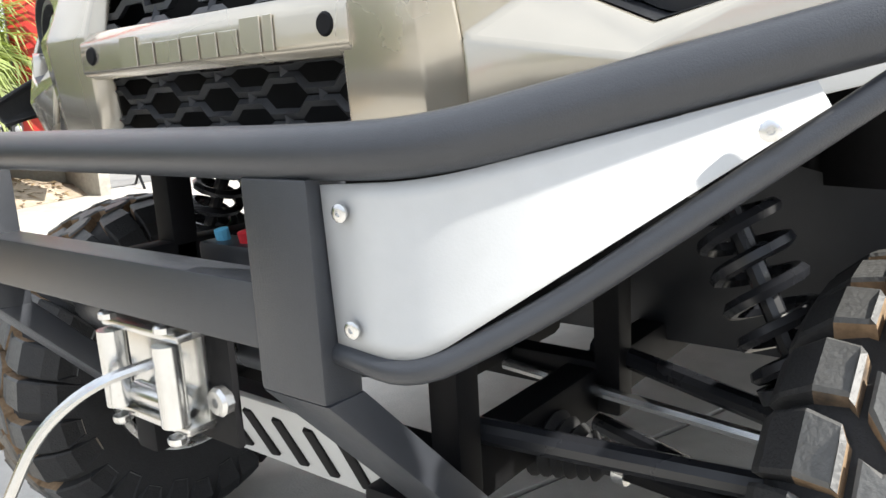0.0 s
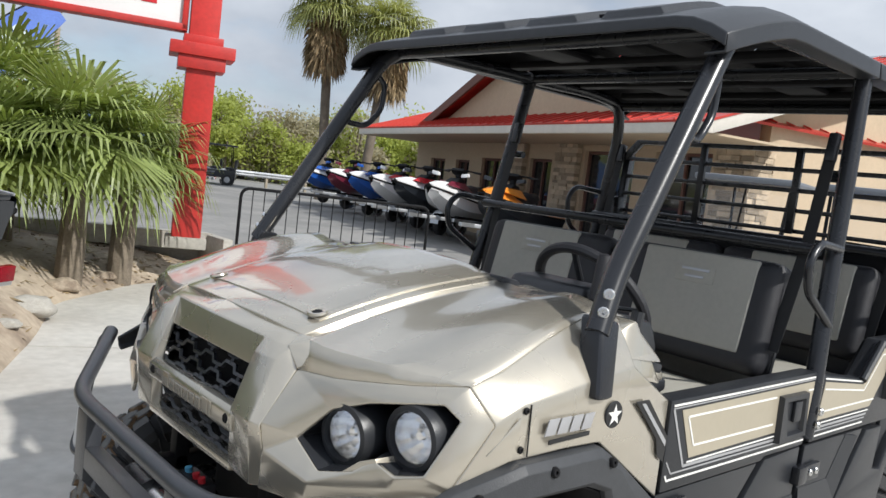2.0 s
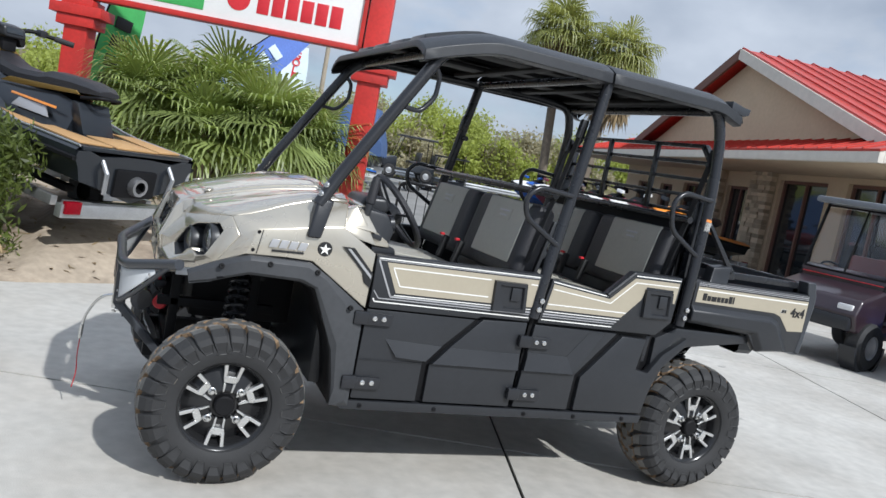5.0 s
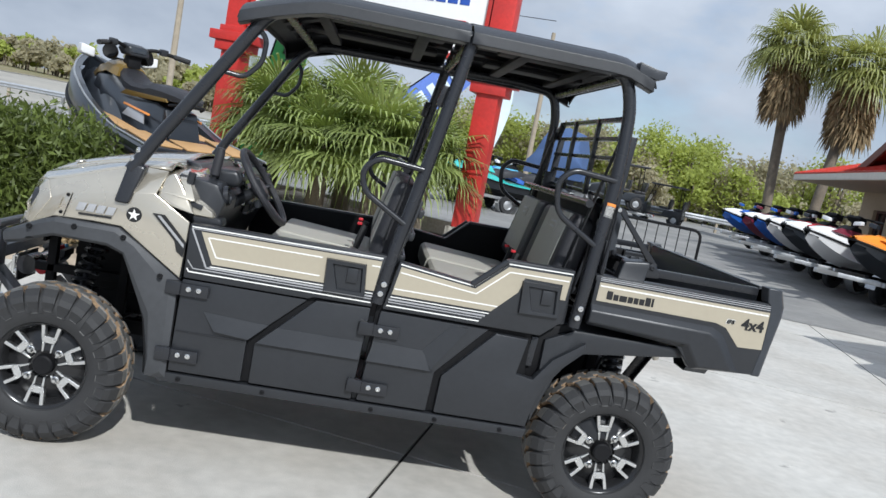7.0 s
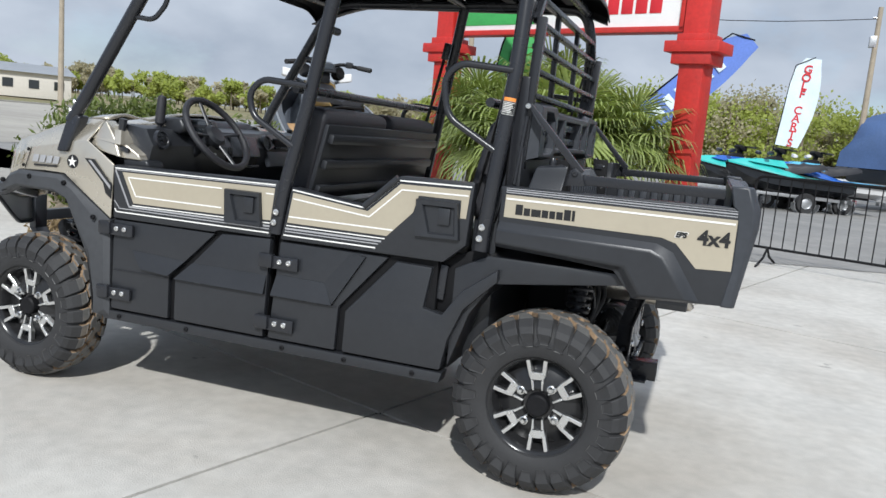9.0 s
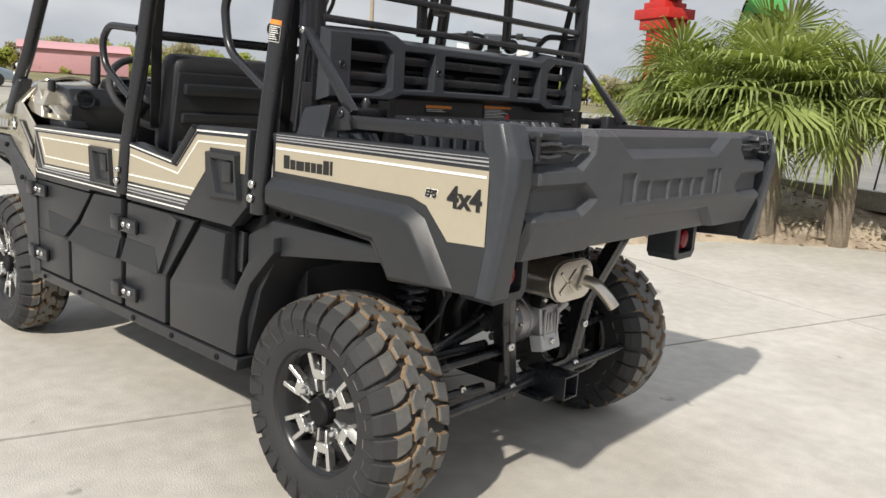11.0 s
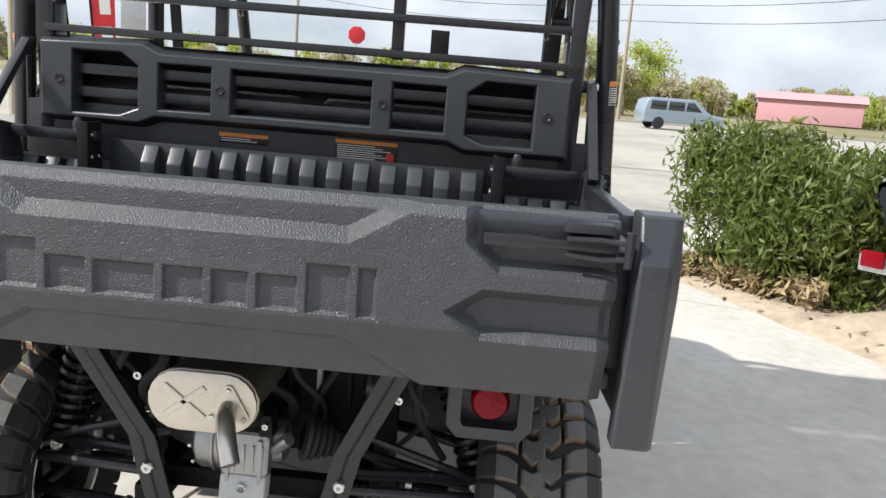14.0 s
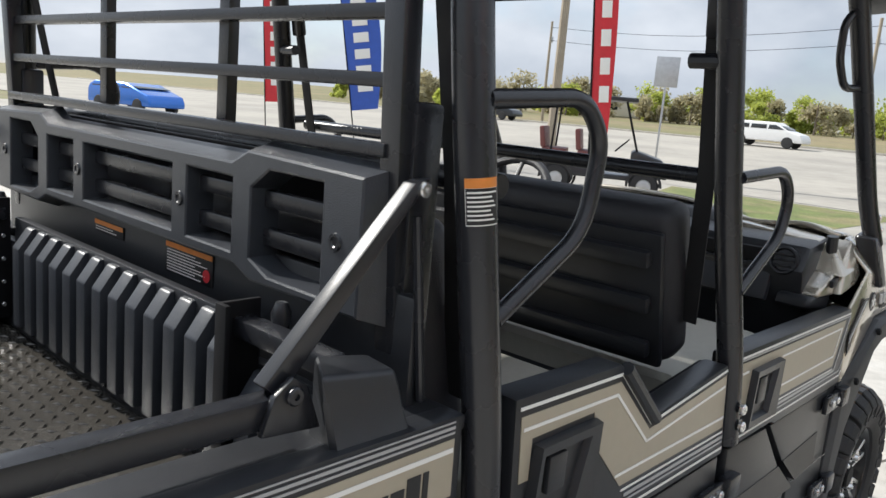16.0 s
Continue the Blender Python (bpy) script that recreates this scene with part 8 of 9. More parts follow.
# ---- jet skis and trailers ----
def ski_detail(js, sec):
    """Saddle, hood, bars, vents, mats and trim of a full-size personal watercraft."""
    # pedestal and saddle
    rows = []
    for x, w, z in ((-0.95, 0.15, 0.66), (-0.70, 0.20, 0.72), (-0.30, 0.21, 0.70), (0.10, 0.20, 0.70), (0.42, 0.22, 0.80), (0.75, 0.20, 0.82), (1.05, 0.12, 0.74)):
        rows.append([(x, -w * 1.35, 0.42), (x, -w, z - 0.08), (x, -w * 0.7, z), (x, w * 0.7, z), (x, w, z - 0.08), (x, w * 1.35, 0.42)])
    bm = bmesh.new()
    vs = grid(bm, rows)
    bm.faces.new(vs[0])
    part("pedestal", bm, SKI_DARK, js, smooth=30)
    rows = []
    for x, w, z, th in ((-1.14, 0.10, 0.845, 0.05), (-1.05, 0.15, 0.875, 0.09), (-0.85, 0.185, 0.895, 0.13), (-0.55, 0.19, 0.885, 0.15), (-0.42, 0.185, 0.845, 0.13), (-0.10, 0.175, 0.815, 0.12), (0.15, 0.16, 0.835, 0.12), (0.34, 0.13, 0.90, 0.14), (0.40, 0.11, 0.89, 0.10)):
        rows.append([(x, -w * 0.95, z - th), (x, -w, z - th * 0.45), (x, -w * 0.78, z - 0.012), (x, 0, z), (x, w * 0.78, z - 0.012), (x, w, z - th * 0.45), (x, w * 0.95, z - th)])
    bm = bmesh.new()
    vs = grid(bm, rows)
    bm.faces.new(vs[0])
    bm.faces.new(vs[-1][::-1])
    seat = part("seat", bm, VINYL_BLACK, js, "black vinyl saddle", smooth=40)
    for e in (-1, 1):
        part("seat_trim", prism(bmesh.new(), [(-0.98, e * 0.16, 0.76), (-0.25, e * 0.20, 0.68), (0.05, e * 0.20, 0.66), (-0.10, e * 0.21, 0.72), (-0.95, e * 0.175, 0.79)], (0, e * 0.012, 0), 0.003), OLIVE_GOLD, js)
    # hood and steering
    rows = []
    for x, w, z in ((0.36, 0.15, 0.93), (0.55, 0.20, 0.95), (0.80, 0.19, 0.89), (1.05, 0.15, 0.78), (1.25, 0.08, 0.70)):
        rows.append([(x, -w, z - 0.14), (x, -w * 0.92, z - 0.05), (x, -w * 0.5, z), (x, w * 0.5, z), (x, w * 0.92, z - 0.05), (x, w, z - 0.14)])
    bm = bmesh.new()
    vs = grid(bm, rows)
    bm.faces.new(vs[0])
    bm.faces.new(vs[-1][::-1])
    part("hood", bm, OLIVE_GOLD, js, "olive gold hood", smooth=30)
    part("hood_vent", prism(bmesh.new(), [(0.60, -0.10, 0.952), (0.95, -0.08, 0.845), (0.95, 0.08, 0.845), (0.60, 0.10, 0.952)], (0, 0, 0.012), 0.004), SKI_DARK, js)
    bm = bmesh.new()
    prism(bm, [(0.32, -0.07, 0.90), (0.48, -0.07, 0.92), (0.46, -0.07, 1.04), (0.34, -0.07, 1.04)], (0, 0.14, 0), 0.02)
    pod = part("steering_column", bm, DARK, js)
    part("pod", prism(bmesh.new(), [(0.28, -0.13, 1.03), (0.46, -0.10, 1.02), (0.53, -0.08, 1.08), (0.44, -0.09, 1.15), (0.30, -0.11, 1.13)], (0, 0.22, 0), 0.03, 3), BLACK, pod)
    part("display", prism(bmesh.new(), [(0.285, -0.08, 1.07), (0.305, -0.08, 1.12), (0.305, 0.08, 1.12), (0.285, 0.08, 1.07)], (-0.006, 0, 0.002), 0.002), WINDOW, pod)
    for e in (-1, 1):
        part("handlebar", tube(bmesh.new(), [(0.38, e * 0.08, 1.10), (0.36, e * 0.20, 1.135), (0.22, e * 0.36, 1.12), (0.12, e * 0.46, 1.11)], 0.020, 8, 0.05), DARK, pod)
        part("grip", tube(bmesh.new(), [(0.22, e * 0.36, 1.12), (0.10, e * 0.48, 1.108)], 0.027, 10), RUBBER, pod)
        part("lever", tube(bmesh.new(), [(0.33, e * 0.26, 1.12), (0.30, e * 0.36, 1.12), (0.22, e * 0.45, 1.115)], 0.010, 6), DARK, pod)
        part("switch_pod", box(bmesh.new(), (0.30, e * 0.27, 1.135), (0.09, 0.08, 0.07), 0.02), BLACK, pod)
        part("speaker", lathe(bmesh.new(), [(0, 0.02), (0.05, 0.02), (0.075, 0.03), (0.08, 0.0), (0.07, -0.06)], axis_to((0.52, e * 0.20, 1.02), (-0.7, e * 0.5, 0.25)), 18), DARK, js)
        mir = part("mirror", prism(bmesh.new(), [(0.72, e * 0.27, 0.90), (0.90, e * 0.26, 0.88), (0.88, e * 0.26, 0.99), (0.74, e * 0.27, 1.0)], (0, e * 0.15, 0.03), 0.025, 3), SKI_WHITE, js)
        part("mirror_stem", tube(bmesh.new(), [(0.78, e * 0.16, 0.86), (0.80, e * 0.30, 0.93)], 0.022, 8), SKI_DARK, mir)
        vent = part("vent", lathe(bmesh.new(), [(0.0, 0.02), (0.03, 0.028), (0.05, 0.016), (0.075, 0.028), (0.095, 0.0)], axis_to((1.00, e * 0.30, 0.69), (0.35, e * 0.9, 0.45)), 20), GALV, js, "round silver vent")
        for q in range(6):
            a = q * math.pi / 3
            m = axis_to((1.00, e * 0.30, 0.69), (0.35, e * 0.9, 0.45))
            part("vent_slot", box(bmesh.new(), m @ Vector((0.06 * math.cos(a), 0.06 * math.sin(a), 0.024)), (0.022, 0.022, 0.012), 0.004), DARK, vent)
        # gunwale, with its light edge
        g = []
        for i in range(19):
            t = i / 18
            x, w, k, r = sec(t)
            hgt = 0.10 + 0.16 * max(0.0, min(1.0, (t - 0.25) / 0.35))
            w0 = max(w, 0.05)
            g.append([(x, e * w0, r), (x, e * (w0 + 0.005), r + hgt * 0.7), (x, e * (w0 - 0.03), r + hgt), (x, e * max(0.0, w0 - 0.10), r + hgt - 0.01), (x, e * max(0.0, w0 - 0.14), r + 0.02)])
        bm = bmesh.new()
        grid(bm, g)
        part("gunwale", bm, SKI_DARK, js, smooth=30)
        part("gunwale_stripe", tube(bmesh.new(), [(q[2][0], q[2][1] * 1.01, q[2][2] + 0.004) for q in g], 0.010, 6), GALV, js)
        part("foot_mat", prism(bmesh.new(), [(-0.95, e * 0.30, 0.42), (0.10, e * 0.30, 0.43), (0.05, e * 0.46, 0.43), (-0.95, e * 0.46, 0.42)], (0, 0, 0.012), 0.003), SKI_GOLD, js)
        part("stern_mat", prism(bmesh.new(), [(-1.60, e * 0.24, 0.445), (-0.92, e * 0.30, 0.445), (-0.95, e * 0.50, 0.445), (-1.55, e * 0.52, 0.445)], (0, 0, 0.014), 0.003), SKI_GOLD, js)
        part("tie_down", tube(bmesh.new(), [(-1.64, e * 0.34, 0.34), (-1.72, e * 0.34, 0.25), (-1.70, e * 0.32, 0.08)], 0.02, 8), GALV, js)
        for q in range(4):
            part("hull_bar", box(bmesh.new(), (0.30 + q * 0.11, e * 0.603, 0.30 + q * 0.02), (0.08, 0.008, 0.07), 0.002), SKI_WHITE, js, "plain white bar")
        part("side_decal", prism(bmesh.new(), [(-0.80, e * 0.275, 0.50), (-0.30, e * 0.285, 0.50), (-0.36, e * 0.262, 0.58), (-0.70, e * 0.245, 0.58)], (0, e * 0.010, 0.003), 0.001), SILVER_LINE, js)
        part("side_decal_line", prism(bmesh.new(), [(-0.85, e * 0.262, 0.59), (-0.25, e * 0.272, 0.59), (-0.25, e * 0.266, 0.61), (-0.85, e * 0.256, 0.61)], (0, e * 0.010, 0.003), 0.001), SKI_ORANGE, js)
    part("stern_mat", prism(bmesh.new(), [(-1.62, -0.21, 0.445), (-1.20, -0.19, 0.445), (-1.20, 0.19, 0.445), (-1.62, 0.21, 0.445)], (0, 0, 0.014), 0.003), SKI_GOLD, js)
    part("stern_deck", box(bmesh.new(), (-1.28, 0, 0.425), (0.74, 1.10, 0.035), 0.01), SKI_DARK, js)
    part("grab_base", prism(bmesh.new(), [(-1.12, -0.16, 0.44), (-0.90, -0.18, 0.44), (-0.90, -0.15, 0.70), (-1.02, -0.12, 0.70)], (0, 0.32, 0), 0.02), SKI_DARK, js)
    part("grab_rail", tube(bmesh.new(), [(-1.0, -0.16, 0.74), (-1.18, -0.10, 0.78), (-1.18, 0.10, 0.78), (-1.0, 0.16, 0.74)], 0.016, 8, 0.05), DARK, js)
    part("stern_recess", box(bmesh.new(), (-1.655, 0, 0.17), (0.05, 0.42, 0.24), 0.03), DARK, js)
    part("jet_nozzle", lathe(bmesh.new(), [(0.05, 0.06), (0.075, 0.06), (0.085, 0.0), (0.06, -0.1)], axis_to((-1.68, 0, 0.16), (-1, 0, 0)), 20), CAST, js)


def jet_ski(m, hull_m, deck_m, seat_m, accent_m, label, group="jet skis", detail=False):
    """A personal watercraft: bow towards +x, its keel amidships at the pose's origin."""
    js = thing("jet_ski", label, "jet ski", group, at=m)
    L = 3.3
    def sec(t):
        x = -L / 2 + L * t
        w = 0.60 * (1 if t < 0.45 else math.cos((t - 0.45) / 0.55 * 1.50) ** 0.75)
        w = max(w, 0.02)
        keel = 0.0 + 0.42 * max(0, (t - 0.55) / 0.45) ** 2.2
        rub = 0.34 + 0.26 * max(0, (t - 0.35) / 0.65) ** 1.4
        return x, w, keel, rub
    bm = bmesh.new()
    rows = []
    for i in range(19):
        x, w, k, r = sec(i / 18)
        half = [(0, k), (w * 0.5, k + 0.10), (w * 0.88, k + 0.16), (w * 0.94, r - 0.06), (w, r)]
        rows.append([(x, -a, b) for a, b in half[::-1]] + [(x, a, b) for a, b in half[1:]])
    vs = grid(bm, rows)
    bm.faces.new(vs[0])
    part("hull", bm, hull_m, js, smooth=35)
    bm = bmesh.new()
    rows = []
    for i in range(19):
        t = i / 18
        x, w, k, r = sec(t)
        ridge = 0.0
        if t > 0.30:
            ridge = 0.24 * math.sin(min(1, (t - 0.30) / 0.45) * math.pi / 2) * (1 if t < 0.75 else max(0.1, 1 - ((t - 0.75) / 0.25) ** 2))
        half = [(w, r), (w * 0.97, r + 0.06), (w * 0.80, r + 0.07), (w * 0.62, r + 0.03), (w * 0.42, r + 0.04 + ridge * 0.7), (w * 0.2, r + 0.05 + ridge), (0, r + 0.05 + ridge)]
        rows.append([(x, -a, b) for a, b in half] + [(x, a, b) for a, b in half[-2::-1]])
    vs = grid(bm, rows)
    bm.faces.new(vs[0][::-1])
    part("deck", bm, deck_m, js, smooth=35)
    part("rub_rail", tube(bmesh.new(), [(sec(i / 18)[0], sec(i / 18)[1] * 1.01, sec(i / 18)[3]) for i in range(19)][::1] + [(sec(i / 18)[0], -sec(i / 18)[1] * 1.01, sec(i / 18)[3]) for i in range(18, -1, -1)], 0.022, 6), DARK, js)
    if detail:
        ski_detail(js, sec)
        return js
    bm = bmesh.new()
    rows = []
    for i in range(11):
        t = i / 10
        x = -1.05 + 1.25 * t
        h = (0.76 if t > 0.5 else 0.83) + 0.02 * math.cos(t * 9)
        w = (0.165 if i > 2 else 0.10 + 0.025 * i) if i < 10 else 0.12
        hh = h if 0 < i < 10 else h - 0.05
        rows.append([(x, -w * 1.15, 0.46 + 0.26 * (1 - t) ** 1.5), (x, -w * 1.1, hh - 0.1), (x, -w * 0.8, hh - 0.02), (x, 0, hh), (x, w * 0.8, hh - 0.02), (x, w * 1.1, hh - 0.1), (x, w * 1.15, 0.46 + 0.26 * (1 - t) ** 1.5)])
    vs = grid(bm, rows)
    bm.faces.new(vs[0])
    bm.faces.new(vs[-1][::-1])
    part("seat", bm, seat_m, js, smooth=50)
    # steering: column, pod, bars, grips
    bm = bmesh.new()
    prism(bm, [(0.10, -0.15, 0.62), (0.80, -0.15, 0.60), (0.72, -0.15, 0.78), (0.45, -0.15, 0.92), (0.20, -0.15, 0.90)], (0, 0.30, 0), 0.05, 2)
    prism(bm, [(0.14, -0.17, 0.98), (0.34, -0.17, 1.02), (0.42, -0.17, 1.10), (0.36, -0.17, 1.16), (0.16, -0.17, 1.12)], (0, 0.34, 0), 0.04, 2)
    box(bm, (0.28, 0, 0.95), (0.12, 0.12, 0.16), 0.03)
    pod = part("steering_pod", bm, DARK, js)
    part("handlebar", tube(bmesh.new(), [(0.06, -0.46, 1.10), (0.22, -0.20, 1.12), (0.28, 0, 1.10), (0.22, 0.20, 1.12), (0.06, 0.46, 1.10)], 0.019, 8, 0.06), DARK, pod)
    for e in (-1, 1):
        part("grip", tube(bmesh.new(), [(0.15, e * 0.33, 1.105), (0.05, e * 0.47, 1.10)], 0.026, 8), RUBBER, pod)
        bm = bmesh.new()
        prism(bm, [(0.62, e * 0.30, 0.92), (0.76, e * 0.30, 0.91), (0.74, e * 0.30, 1.0), (0.64, e * 0.30, 1.0)], (0, e * 0.18, 0.03), 0.02)
        part("mirror", bm, hull_m, js)
        bm = bmesh.new()
        prism(bm, [(-1.55, e * 0.30, 0.415), (-0.55, e * 0.30, 0.415), (-0.62, e * 0.555, 0.41), (-1.50, e * 0.555, 0.41)], (0, 0, 0.018), 0.003)
        part("foot_mat", bm, accent_m, js)
        bm = bmesh.new()
        prism(bm, [(0.10, e * 0.30, 0.62), (0.95, e * 0.25, 0.68), (1.15, e * 0.16, 0.70), (0.85, e * 0.12, 0.80), (0.20, e * 0.16, 0.80)], (0, e * 0.02, 0.012), 0.004)
        part("side_cowl", bm, accent_m, js)
    bm = bmesh.new()
    prism(bm, [(-1.62, -0.40, 0.40), (-1.05, -0.36, 0.405), (-1.05, 0.36, 0.405), (-1.62, 0.40, 0.40)], (0, 0, 0.022), 0.004)
    part("stern_mat", bm, accent_m, js)
    return js


def trailer(m, label="galvanised jet ski trailer", L=3.4, post=True):
    tr = thing("boat_trailer", label, "trailer", "boat trailers", at=m)
    bm = bmesh.new()
    for e in (-1, 1):
        box(bm, (-0.1, e * 0.48, 0.42), (L - 0.9, 0.06, 0.08), 0.006)
        box(bm, (L / 2 - 0.3, e * 0.24, 0.42), (0.95, 0.06, 0.08), 0.006, (0, 0, -e * 31))
    box(bm, (L / 2 + 0.35, 0, 0.42), (0.6, 0.07, 0.08), 0.006)
    for x in (-1.5, -0.3, 0.7):
        box(bm, (x, 0, 0.42), (0.07, 1.0, 0.08), 0.006)
    part("frame", bm, GALV, tr)
    for e in (-1, 1):
        part("bunk", box(bmesh.new(), (-0.3, e * 0.28, 0.50), (1.9, 0.09, 0.06), 0.01), DARK, tr)
        w = part("wheel", lathe(bmesh.new(), [(0.0, 0.02), (0.10, 0.03), (0.14, 0.0), (0.15, 0.06), (0.25, 0.07), (0.27, 0.03), (0.27, -0.06), (0.24, -0.09), (0.1, -0.09)], axis_to((-0.35, e * 0.66, 0.27), (0, e, 0)), 24), RUBBER, tr)
        part("rim", lathe(bmesh.new(), [(0, 0.045), (0.05, 0.05), (0.13, 0.02), (0.145, 0.06)], axis_to((-0.35, e * 0.66, 0.27), (0, e, 0)), 20), GALV, w)
        part("fender", lathe(bmesh.new(), [(0.33, -0.12), (0.34, -0.12), (0.34, 0.11), (0.33, 0.11)], axis_to((-0.35, e * 0.66, 0.27), (0, e, 0)) , 14, radians(0) if e < 0 else radians(180), radians(180) if e < 0 else radians(360)), GALV, tr, "galvanised round mudguard")
        box(bm := bmesh.new(), (-L / 2 + 0.02, e * 0.56, 0.45), (0.05, 0.14, 0.10), 0.008)
        part("lamp", bm, RED_LENS, tr)
    part("rear_bar", box(bmesh.new(), (-L / 2 + 0.06, 0, 0.42), (0.08, 1.3, 0.11), 0.008), GALV, tr)
    if not post:
        return tr
    part("winch_post", tube(bmesh.new(), [(L / 2 - 0.02, 0, 0.42), (L / 2 + 0.12, 0, 0.95)], 0.035, 8), GALV, tr)
    part("jack", tube(bmesh.new(), [(L / 2 + 0.35, 0.08, 0.0), (L / 2 + 0.35, 0.08, 0.75)], 0.025, 8), GALV, tr)
    return tr


def on_trailer(x, y, z, yaw, pitch, hull_m, deck_m, seat_m, acc, label, detail=False, with_trailer=True):
    m = Matrix.Translation((x, y, z)) @ Matrix.Rotation(radians(yaw), 4, "Z") @ Matrix.Rotation(radians(-pitch), 4, "Y")
    if with_trailer:
        trailer(m, post=detail)
    jet_ski(m @ Matrix.Translation((0, 0, 0.50)), hull_m, deck_m, seat_m, acc, label, detail=detail)


on_trailer(-1.42, 4.62, 0.28, 129.5, 6.0, SKI_DARK, SKI_DARK, VINYL_BLACK, SKI_GOLD, "black and copper jet ski strapped on a galvanised trailer", True)
FU, FW = Vector((0.26, 0.966, 0)).normalized(), Vector((0.966, -0.26, 0)).normalized()
CN = Vector((10.62, 5.18, 0))
for k, (s_, d_, mats, lb) in enumerate((
        (17.8, -0.5, (SKI_BLUE, SKI_WHITE, VINYL_BLACK, SKI_BLUE), "blue jet ski on a trailer"),
        (15.0, -0.5, (SKI_MAROON, SKI_WHITE, VINYL_BLACK, SKI_MAROON), "maroon and white jet ski on a trailer"),
        (12.6, -0.6, (SKI_BLUE, SKI_WHITE, VINYL_BLACK, SKI_BLUE), "blue and white jet ski on a trailer"),
        (10.4, -0.7, (SKI_WHITE, SKI_WHITE, SKI_RED, SKI_RED), "white and red jet ski on a trailer"),
        (8.7, -0.7, (SKI_DARK, SKI_WHITE, SKI_RED, SKI_RED), "white and red jet ski on a trailer"),
        (6.9, -0.8, (SKI_WHITE, SKI_WHITE, VINYL_BLACK, SKI_MAROON), "white and maroon jet ski on a trailer"),
        (4.9, -0.5, (SKI_DARK, SKI_ORANGE, VINYL_BLACK, SKI_ORANGE), "orange and black jet ski on a trailer"))):
    p = CN + FU * s_ + FW * d_
    on_trailer(p.x, p.y, 0.12, 192 + (k * 7) % 9, 3, *mats, lb)
for k, (x, y, yaw, mats, lb) in enumerate((
        (4.6, 19.6, 200, (SKI_DARK, SKI_TEAL, VINYL_BLACK, SKI_TEAL), "teal and yellow jet ski on a trailer"),
        (5.6, 20.6, 200, (SKI_WHITE, SKI_BLUE, VINYL_BLACK, CYAN_PRINT), "blue and white jet ski on a trailer"),
        (3.6, 20.2, 205, (SKI_DARK, SKI_TEAL, VINYL_BLACK, SKI_BLUE), "teal and blue jet ski on a trailer"))):
    on_trailer(x, y, 0.0, yaw, 2, *mats, lb)
# tarpaulin-covered boat
cb = thing("covered_boat", "boat under a blue tarpaulin on a trailer", "boat", at=pose(8.16, 25.75, 0, 0, 0, 65) @ Matrix.Diagonal((1.3, 1.3, 1.55, 1)))
bm = bmesh.new()
rows = []
for i in range(15):
    t = i / 14
    x = -1.25 + 2.5 * t
    top = 1.15 + 0.95 * math.sin(math.pi * min(1, max(0, (t + 0.05) / 1.05))) ** 0.45
    w = 0.85 * (1 if t < 0.6 else 1 - ((t - 0.6) / 0.4) ** 2 * 0.6)
    rows.append([(x, -w, 0.85 + 0.03 * math.sin(i * 2)), (x, -w * 0.95, 1.15), (x, -w * 0.62, top - 0.15 + 0.03 * math.sin(i * 3)), (x, 0, top), (x, w * 0.62, top - 0.15 + 0.03 * math.cos(i * 3)), (x, w * 0.95, 1.15), (x, w, 0.85)])
vs = grid(bm, rows)
bm.faces.new(vs[0])
bm.faces.new(vs[-1][::-1])
part("tarpaulin", bm, TARP, cb, smooth=45)
part("hull", box(bmesh.new(), (0, 0, 0.75), (2.3, 1.3, 0.4), 0.12), SKI_DARK, cb)
trailer(pose(8.16, 25.75, 0, 0, 0, 65) @ Matrix.Scale(1.5, 4))


